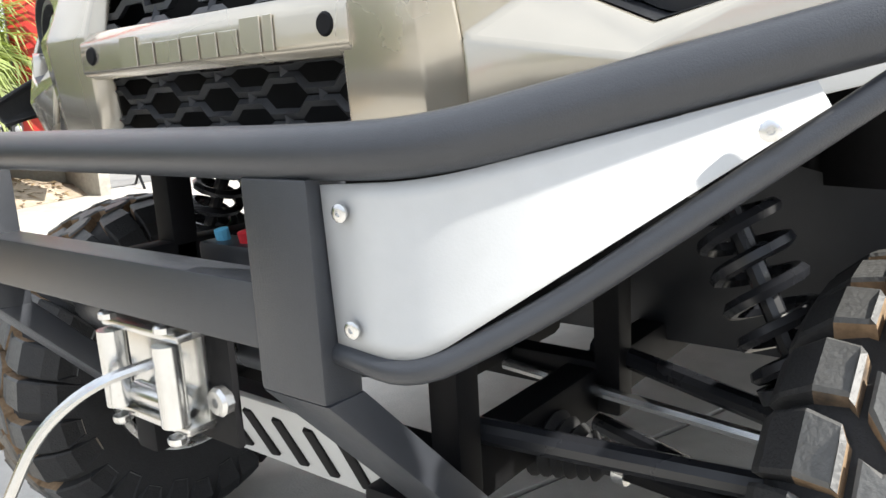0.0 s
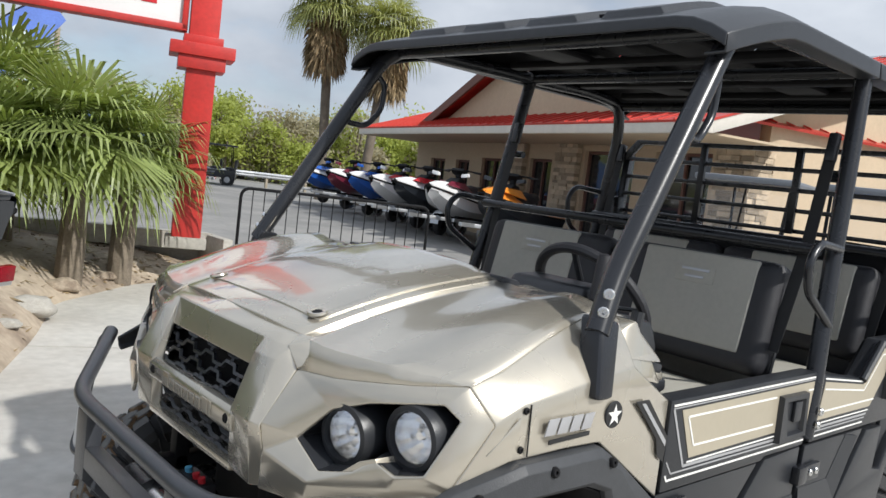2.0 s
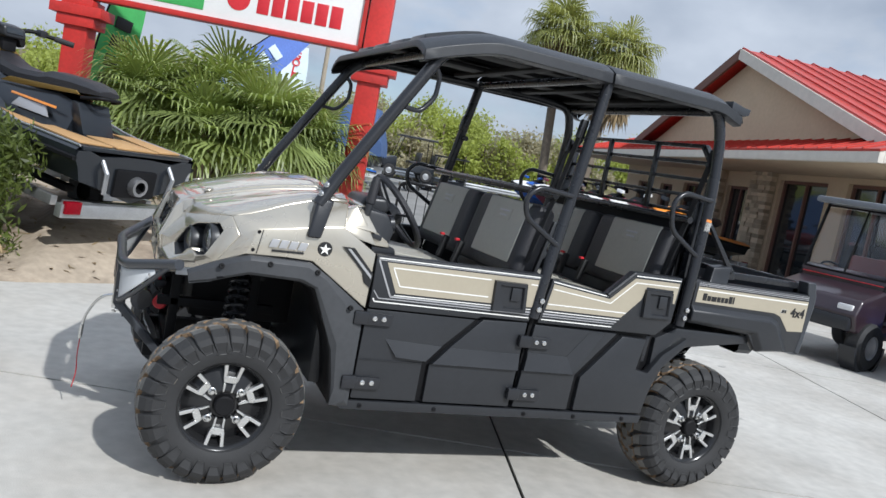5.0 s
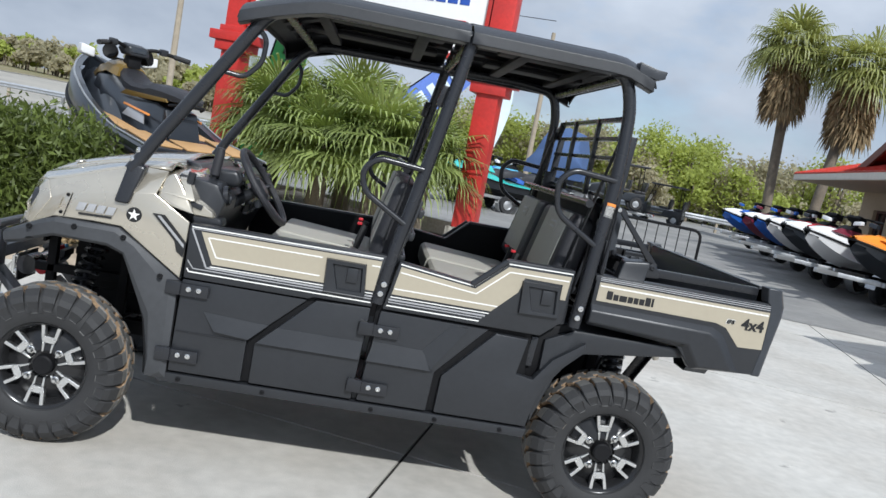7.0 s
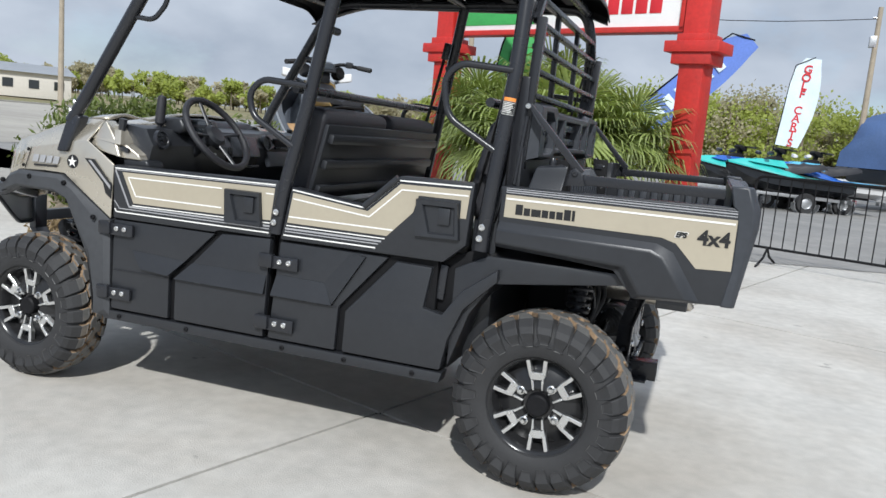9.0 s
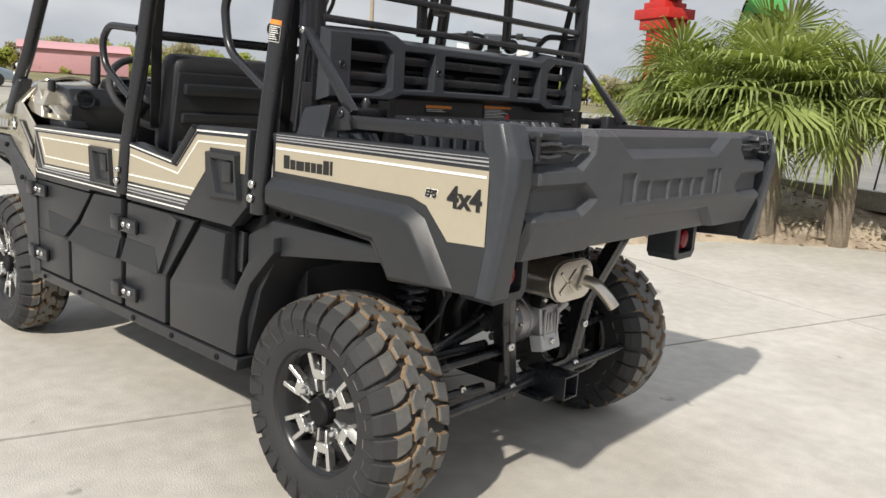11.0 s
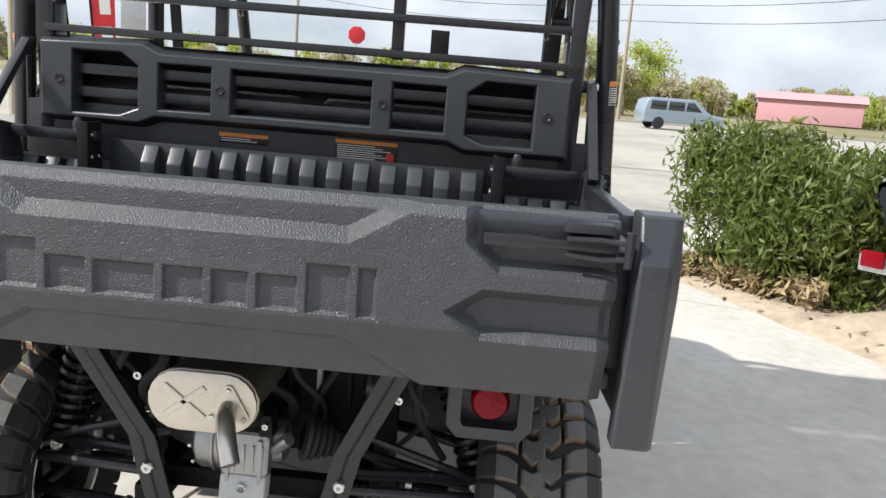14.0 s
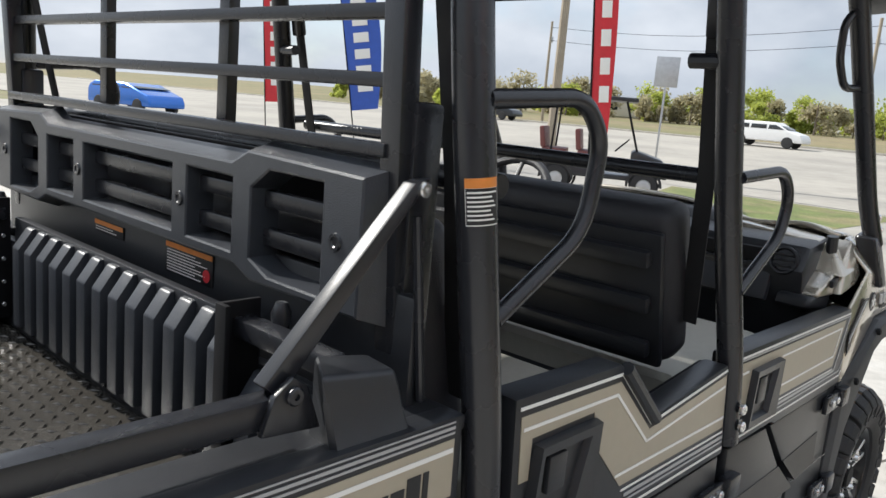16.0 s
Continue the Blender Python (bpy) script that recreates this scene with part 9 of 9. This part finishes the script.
# ---- carts and utility vehicles in the background ----
def cart(m, body_m, seat_m, label, name="golf_cart", cat="golf cart", roof=True, roof_m=None, dash=False):
    """A small four-wheeled cart, front towards +x."""
    ct = thing(name, label, cat, "parked carts", at=m)
    bm = bmesh.new()
    prism(bm, [(0.55, -0.55, 0.42), (1.15, -0.55, 0.42), (1.25, -0.55, 0.62), (1.15, -0.55, 0.80), (0.62, -0.55, 0.95), (0.55, -0.55, 0.9)], (0, 1.1, 0), 0.06, 3)
    part("front_cowl", bm, body_m, ct)
    bm = bmesh.new()
    prism(bm, [(-1.2, -0.58, 0.36), (0.58, -0.58, 0.36), (0.58, -0.58, 0.46), (-0.2, -0.58, 0.46), (-0.3, -0.58, 0.70), (-1.2, -0.58, 0.74)], (0, 1.16, 0), 0.03)
    part("body", bm, body_m, ct)
    box(bm := bmesh.new(), (1.22, 0, 0.52), (0.10, 1.0, 0.16), 0.03)
    part("bumper", bm, BLACK, ct)
    for e in (-1, 1):
        part("headlight", box(bmesh.new(), (1.20, e * 0.40, 0.70), (0.06, 0.18, 0.07), 0.02), SKI_WHITE, ct)
        for x in (0.85, -0.85):
            w = part("wheel", lathe(bmesh.new(), [(0, 0.04), (0.13, 0.04), (0.15, 0.06), (0.25, 0.06), (0.28, 0.02), (0.28, -0.10), (0.25, -0.14), (0, -0.14)], axis_to((x, e * 0.56, 0.28), (0, e, 0)), 24), RUBBER, ct)
            part("rim", lathe(bmesh.new(), [(0, 0.055), (0.05, 0.06), (0.12, 0.045), (0.14, 0.06)], axis_to((x, e * 0.56, 0.28), (0, e, 0)), 20), GALV, w)
            part("wheel_arch", lathe(bmesh.new(), [(0.30, -0.14), (0.345, -0.14), (0.345, 0.05), (0.30, 0.05)], axis_to((x, e * 0.56, 0.28), (0, e, 0)), 14, radians(0 if e < 0 else 180), radians(180 if e < 0 else 360)), BLACK, ct)
        if roof:
            part("post", tube(bmesh.new(), [(0.66, e * 0.52, 0.92), (0.36, e * 0.52, 1.86)], 0.02, 8), DARK, ct)
            part("post", tube(bmesh.new(), [(-1.0, e * 0.52, 0.72), (-0.95, e * 0.52, 1.86)], 0.02, 8), DARK, ct)
    for x in (-0.25, -0.95):
        box(bm := bmesh.new(), (x, 0, 0.80), (0.46, 1.05, 0.12), 0.04)
        s_ = part("seat", bm, seat_m, ct)
        box(bm := bmesh.new(), (x - 0.24, 0, 1.06), (0.10, 1.05, 0.42), 0.04, (0, -8, 0))
        part("backrest", bm, seat_m, s_)
    if roof:
        box(bm := bmesh.new(), (-0.30, 0, 1.90), (1.75, 1.2, 0.08), 0.035)
        part("roof", bm, roof_m or BLACK, ct)
        if dash:
            part("dashboard", prism(bmesh.new(), [(0.42, -0.54, 0.80), (0.66, -0.54, 0.92), (0.645, -0.54, 1.06), (0.50, -0.54, 1.10), (0.40, -0.54, 1.02)], (0, 1.08, 0), 0.03, 2), body_m, ct, "dark plum dashboard with a red line")
            part("screen_frame", tube(bmesh.new(), [(0.645, -0.50, 1.05), (0.645, 0.50, 1.05), (0.385, 0.50, 1.84), (0.385, -0.50, 1.84)], 0.017, 8, closed=True), DARK, ct)
            part("screen_bar", tube(bmesh.new(), [(0.645, 0, 1.05), (0.385, 0, 1.84)], 0.012, 8), DARK, ct)
            part("red_line", box(bmesh.new(), (0.672, 0, 0.985), (0.008, 1.0, 0.010), 0.002, (0, 8, 0)), RED_PRINT, ct)
        bm = bmesh.new()
        grid(bm, [[(0.64, -0.5, 0.96), (0.64, 0.5, 0.96)], [(0.38, -0.5, 1.82), (0.38, 0.5, 1.82)]])
        ws = part("windscreen", bm, CLEAR, ct, smooth=0)
        solid(ws, 0.006)
        ws.visible_shadow = False
    ax2 = axis_to((0.36, -0.28, 1.02), (-0.7, 0, 0.7))
    part("steering_wheel", tube(bmesh.new(), [ax2 @ Vector((0.17 * math.cos(a), 0.17 * math.sin(a), 0)) for a in [2 * math.pi * k / 20 for k in range(20)]], 0.014, 6, closed=True), DARK, ct)
    return ct


cart(pose(8.8, 1.75, 0, 0, 0, 200), CART_BLUE, VINYL_BLACK, "bright blue golf cart with a grey roof", roof_m=CART_ROOF)
cart(pose(8.32, 3.06, 0, 0, 0, 192), CART_PLUM, SEAT_MAROON, "dark plum golf cart with maroon seats and grey roof", roof_m=CART_ROOF, dash=True)
cart(pose(13.0, -1.2, 0, 0, 0, 195), SKI_DARK, VINYL_BLACK, "dark golf cart with a black roof")
cart(pose(15.4, 34.0, 0, 0, 0, 150), BLACK, VINYL_BLACK, "black utility cart parked by the guard rail", "utility_cart", "utility cart")
trailer(pose(11.6, 29.5, 0, 0, 0, 170), "galvanised flat trailer under a utility cart")
cart(pose(11.6, 29.5, 0.53, 0, 0, 170), SKI_DARK, VINYL_BLACK, "black utility cart on a flat trailer", "utility_cart", "utility cart")
cart(pose(-10.8, -7.0, 0, 0, 0, 120), SKI_DARK, SEAT_MAROON, "dark golf cart with a black roof by the road")


def car(m, paint, label, L=4.8, H=1.75, van=True):
    c = thing("parked_car", label, "car", "parked cars", at=m)
    bm = bmesh.new()
    h = H
    prof = [(-L / 2, 0.35), (-L / 2, 0.95), (-L / 2 + 0.15, h - 0.15), (-L / 2 + 0.5, h), (L * 0.12, h), (L * 0.30, 1.05), (L / 2 - 0.15, 0.85), (L / 2, 0.6), (L / 2, 0.35)]
    prism(bm, [(x, -0.92, z) for x, z in prof], (0, 1.84, 0), 0.10, 3)
    part("body", bm, paint, c)
    for e in (-1, 1):
        for k in range(3):
            x0 = -L / 2 + 0.35 + k * 1.05
            bm = bmesh.new()
            prism(bm, [(x0, e * 0.915, 1.08), (x0 + 0.95, e * 0.915, 1.08), (x0 + (0.95 if k < 2 else 0.45), e * 0.915, h - 0.17), (x0 + 0.05, e * 0.915, h - 0.17)], (0, e * 0.012, 0), 0.002)
            part("window", bm, WINDOW, c)
        for x in (-L * 0.31, L * 0.31):
            part("wheel", lathe(bmesh.new(), [(0, 0.03), (0.2, 0.03), (0.32, 0.02), (0.34, -0.02), (0.34, -0.18), (0, -0.18)], axis_to((x, e * 0.93, 0.34), (0, e, 0)), 20), RUBBER, c)
    bm = bmesh.new()
    prism(bm, [(L * 0.125, -0.78, h - 0.08), (L * 0.29, -0.82, 1.10), (L * 0.29, 0.82, 1.10), (L * 0.125, 0.78, h - 0.08)], (0.02, 0, 0.02), 0.002)
    part("windscreen", bm, WINDOW, c)


car(pose(-13.3, -32.5, 0, 0, 0, 100), CART_BLUE, "bright blue low car parked beyond the banners", 4.4, 1.3)
car(pose(-42.5, 11.6, rise(-42.5), 0, 0, 97), VAN_SILVER, "silver-blue minivan on the road")
car(pose(-46, -17, rise(-46), 0, 0, 93), SIGN_WHITE, "white car on the road", 4.5, 1.5)
car(pose(-48, -41, rise(-48), 0, 0, 100), SKI_DARK, "dark pickup on the road", 5.2, 1.7)


# ---- the dealer's building ----
def fb(s_, d_, z):
    p = CN + FU * s_ + FW * d_
    return (p.x, p.y, z)


bl = thing("dealer_building", "tan stucco showroom with a red metal roof", "building")


def quad_box(s0, s1, d0, d1, z0, z1, material, name, parent=bl, label="", bev=0.0):
    return part(name, prism(bmesh.new(), [fb(s0, d0, z0), fb(s1, d0, z0), fb(s1, d1, z0), fb(s0, d1, z0)], (0, 0, z1 - z0), bev), material, parent, label)


# front wall in strips between the openings
OPEN = [(1.8, 3.42, 0.0, 2.62), (4.1, 5.95, 0.0, 2.60), (7.35, 8.40, 0.4, 2.35), (9.9, 11.1, 0.4, 2.3), (11.9, 12.8, 0.9, 2.2), (13.6, 14.7, 0.7, 2.2)]
s_prev = 0.7
for s0, s1, z0, z1 in OPEN:
    quad_box(s_prev, s0, 2.0, 2.25, 0, 2.74, STUCCO, "wall")
    quad_box(s0, s1, 2.0, 2.25, z1, 2.74, STUCCO, "wall")
    if z0 > 0:
        quad_box(s0, s1, 2.0, 2.25, 0, z0, STUCCO, "wall")
    w = quad_box(s0, s1, 2.16, 2.18, z0, z1, WINDOW, "window", label="dark tinted showroom window")
    fr = [(s0, s0 + 0.06), (s1 - 0.06, s1), ((s0 + s1) / 2 - 0.03, (s0 + s1) / 2 + 0.03)]
    for a, b in fr:
        quad_box(a, b, 2.10, 2.16, z0, z1, BROWN, "frame", w)
    quad_box(s0 + 0.06, s1 - 0.06, 2.10, 2.16, z1 - 0.07, z1, BROWN, "frame", w)
    s_prev = s1
quad_box(s_prev, 15.9, 2.0, 2.25, 0, 2.74, STUCCO, "wall")
part("wall", prism(bmesh.new(), [fb(0.7, 2.25, 0), fb(0.7, 13.5, 0), fb(0.7, 13.5, 3.15), fb(0.7, 7.4, 5.2), fb(0.7, 2.25, 3.47)], Vector(FU) * 0.25), STUCCO, bl, "plain tan stucco side wall")
quad_box(15.65, 15.9, 2.25, 12, 0, 2.62, STUCCO, "wall")
quad_box(0.0, 16.4, 0.02, 2.24, 2.745, 2.785, STUCCO, "soffit", label="pale tan porch soffit")
quad_box(-0.1, 16.5, -0.08, 0.02, 2.75, 2.96, TRIM_WHITE, "fascia", bev=0.01)
part("fascia", prism(bmesh.new(), [fb(-0.1, 0.02, 2.75), fb(-0.1, 7.4, 5.26), fb(-0.1, 7.4, 5.50), fb(-0.1, 0.02, 2.99)], Vector(FU) * 0.1, 0.01), TRIM_WHITE, bl)
part("soffit", prism(bmesh.new(), [fb(0.0, 0.1, 2.77), fb(0.0, 7.4, 5.25), fb(0.7, 7.4, 5.25), fb(0.7, 0.1, 2.77)], (0, 0, 0.03)), TRIM_WHITE, bl)
# main roof: rises from the front eave to a ridge along the building
SLOPE = 0.34
bm = bmesh.new()
grid(bm, [[fb(-0.12, -0.10, 2.97), fb(16.5, -0.10, 2.97)], [fb(-0.12, 7.4, 2.97 + SLOPE * 7.5), fb(16.5, 7.4, 2.97 + SLOPE * 7.5)], [fb(-0.12, 14.6, 2.97), fb(16.5, 14.6, 2.97)]])
roof = part("roof", bm, ROOF_RED, bl, "red standing-seam metal roof", smooth=0)
solid(roof, 0.04)
part("ridge_cap", prism(bmesh.new(), [fb(-0.12, 7.2, 5.47), fb(-0.12, 7.4, 5.56), fb(-0.12, 7.6, 5.47)], Vector(FU) * 16.6), GALV, roof, "pale metal ridge cap")
bm = bmesh.new()
AP, B0, B1, DZ = 6.75, 0.5, 13.0, 5.56
grid(bm, [[fb(AP, 0.7, DZ), fb(AP, 7.6, DZ)], [fb(B0, 0.7, 3.20), fb(B0, 7.6, 3.20)]])
grid(bm, [[fb(AP, 0.7, DZ), fb(AP, 7.6, DZ)], [fb(B1, 0.7, 3.20), fb(B1, 7.6, 3.20)]])
roof2 = part("gable_roof", bm, ROOF_RED, bl, "red gabled metal roof", smooth=0)
solid(roof2, 0.05)
for side in (0, 1):
    e = B0 if side == 0 else B1
    for k in range(15):
        d = 0.72 + k * 0.47
        a, b = Vector(fb(AP, d, DZ + 0.012)), Vector(fb(e, d, 3.212))
        part("roof_seam", prism(bmesh.new(), [a, b, b + FW * 0.03, a + FW * 0.03], (0, 0, 0.035)), ROOF_RED, roof2)
for k in range(40):
    s_ = 0.3 + k * 0.41
    a, b = Vector(fb(s_, -0.10, 2.972)), Vector(fb(s_, 7.3, 2.972 + SLOPE * 7.4))
    part("roof_seam", prism(bmesh.new(), [a, b, b + FU * 0.03, a + FU * 0.03], (0, 0, 0.03)), ROOF_RED, roof)
part("gable", prism(bmesh.new(), [fb(B0 + 0.6, 1.05, 3.15), fb(AP, 1.05, DZ - 0.22), fb(B1 - 0.6, 1.05, 3.15)], Vector(FW) * 0.2), STUCCO, bl, "tan gable wall")
for e in (B0, B1):
    a, b = Vector(fb(AP, 0.66, DZ)), Vector(fb(e, 0.66, 3.20))
    part("bargeboard", prism(bmesh.new(), [a, b, b - Vector((0, 0, 0.26)), a - Vector((0, 0, 0.26))], Vector(FW) * 0.06), TRIM_WHITE if e == B0 else BROWN, bl)
# ledge-stone columns
cols = [(1.04, 1.85), (6.50, 1.90), (8.95, 1.90)]
for s_, d_ in cols:
    col = quad_box(s_ - 0.42, s_ + 0.42, d_ - 0.05, d_ + 0.45, 0, 2.74, STONE, "stone_column", label="stacked ledge-stone column")
    rnd = random.Random(int(s_ * 10))
    z = 0.02
    while z < 2.70:
        h = rnd.uniform(0.07, 0.13)
        x = -0.46
        while x < 0.42:
            w = min(rnd.uniform(0.18, 0.42), 0.46 - x)
            q = rnd.uniform(0.02, 0.07)
            quad_box(s_ + x, s_ + x + w - 0.012, d_ - 0.05 - q, d_ + 0.05, z, min(z + h - 0.012, 2.74), STONE, "stone", col)
            x += w
        if s_ < 2:
            x = -0.06
            while x < 0.46:
                w = min(rnd.uniform(0.2, 0.35), 0.5 - x)
                q = rnd.uniform(0.02, 0.06)
                quad_box(s_ - 0.42 - q, s_ - 0.3, d_ + x, d_ + x + w - 0.012, z, min(z + h - 0.012, 2.74), STONE, "stone", col)
                x += w
        z += h

# ---- guard rail, poles, wires, far houses, road signs ----
gr = thing("guard_rail", "weathered grey guard rail at the edge of the lot", "guard rail")
line = [(-20, 36.0), (4, 36.5), (18, 34.5), (34, 29)]
bm = bmesh.new()
for (x0, y0), (x1, y1) in zip(line, line[1:]):
    d = Vector((x1 - x0, y1 - y0, 0))
    nrm = Vector((d.y, -d.x, 0)).normalized()
    sect = [(0, 0.50), (0.06, 0.56), (0.0, 0.63), (0.06, 0.70), (0, 0.78)]
    grid(bm, [[(x0 + nrm.x * a, y0 + nrm.y * a, z) for a, z in sect], [(x1 + nrm.x * a, y1 + nrm.y * a, z) for a, z in sect]])
part("rail", bm, GALV, gr)
for k in range(26):
    t = k / 25 * 3
    i = min(int(t), 2)
    u = t - i
    x, y = line[i][0] + (line[i + 1][0] - line[i][0]) * u, line[i][1] + (line[i + 1][1] - line[i][1]) * u
    part("post", box(bmesh.new(), (x, y + 0.08, 0.38), (0.12, 0.12, 0.8), 0.01), WOODPOLE, gr)


def pole(x, y, h, arm=True):
    po = thing("utility_pole", "weathered wooden utility pole", "pole", "utility poles")
    part("mast", tube(bmesh.new(), [(x, y, -0.2 + rise(x)), (x, y, h)], [0.15, 0.10], 10), WOODPOLE, po)
    if arm:
        part("bracket", box(bmesh.new(), (x - 0.12, y, h - 1.5), (0.30, 0.24, 0.5), 0.04), GALV, po)
        part("insulator", tube(bmesh.new(), [(x, y, h - 0.5), (x - 0.25, y, h - 0.45)], 0.04, 8), GALV, po)


POLES = [(8.75, 36.2, 8.4), (-8.0, 30.0, 9.5), (-29.0, 28.0, 9.5), (-54.0, 10.0, 9.5), (-54.0, -14.0, 9.5), (-54.0, -40.0, 9.5), (-24.0, -26.0, 9.0), (-15.9, -11.9, 8.5)]
for p in POLES:
    pole(*p)
for off in (0.5, 1.6):
    for a, b in zip(POLES[:6], POLES[1:6]):
        w = []
        for k in range(9):
            t = k / 8
            w.append((a[0] + (b[0] - a[0]) * t, a[1] + (b[1] - a[1]) * t, 9.5 - off - 0.7 * math.sin(math.pi * t)))
        tagged(part("power_line", tube(bmesh.new(), w, 0.018, 5), DARK), "thin black power line between poles", "cable", "power lines")


def house(x, y, yaw, w, d, h, wall_m, roof_m, label):
    hs = thing("far_house", label, "house", "far houses", at=pose(x, y, rise(x), 0, 0, yaw))
    part("wall", box(bmesh.new(), (0, 0, h / 2), (w, d, h), 0.02), wall_m, hs)
    part("roof", prism(bmesh.new(), [(-w / 2 - 0.4, -d / 2 - 0.4, h), (-w / 2 - 0.4, 0, h + 1.0), (-w / 2 - 0.4, d / 2 + 0.4, h)], (w + 0.8, 0, 0)), roof_m, hs)
    for k in range(4):
        part("window", box(bmesh.new(), (-w / 2 + (k + 0.5) * w / 4, -d / 2 - 0.02, h * 0.55), (w / 10, 0.06, h * 0.35)), WINDOW, hs)


house(-98, 41, 248, 12, 6, 2.8, PINK, PINK, "low pink house across the road")
house(-126, 9, 88, 10, 6, 2.6, SIGN_WHITE, GALV, "low white house across the road")
house(-122, -30, 95, 14, 6, 2.6, SIGN_WHITE, GALV, "low white building across the road")
house(-112, -62, 110, 12, 6, 2.6, TRIM_WHITE, GALV, "low cream building across the road")
house(-70, 62, 60, 10, 6, 2.6, TRIM_WHITE, GALV, "low cream house behind the field")


def road_sign(x, y, yaw, h, kind, material, label):
    rs_ = thing("road_sign", label, "road sign", at=pose(x, y, rise(x), 0, 0, yaw))
    part("post", box(bmesh.new(), (0, 0, h / 2), (0.06, 0.06, h), 0.005), GALV, rs_)
    n = 8 if kind == "octagon" else 4
    r = 0.42
    if kind == "octagon":
        pts = [(r * math.cos(radians(22.5 + 45 * k)), 0.04, h + r * math.sin(radians(22.5 + 45 * k))) for k in range(8)]
    else:
        pts = [(-0.35, 0.04, h - 0.5), (0.35, 0.04, h - 0.5), (0.35, 0.04, h + 0.4), (-0.35, 0.04, h + 0.4)]
    part("plate", prism(bmesh.new(), pts, (0, -0.02, 0), 0.003), material, rs_)


road_sign(-33.4, -6.0, 280, 3.5, "octagon", RED_PRINT, "red octagonal road sign on a post")
road_sign(-19.3, -10.3, 290, 3.0, "square", GALV, "grey road sign seen from behind")
road_sign(-26.6, -1.6, 275, 3.2, "square", DARK, "dark road sign seen from behind")
flat("grass_island", [(-10.5, -2.6), (-11.5, -6.4), (-15.2, -7.6), (-15.2, -2.4)], 0.012, GREEN_GRASS, "patch of green grass by the apron", "grass")
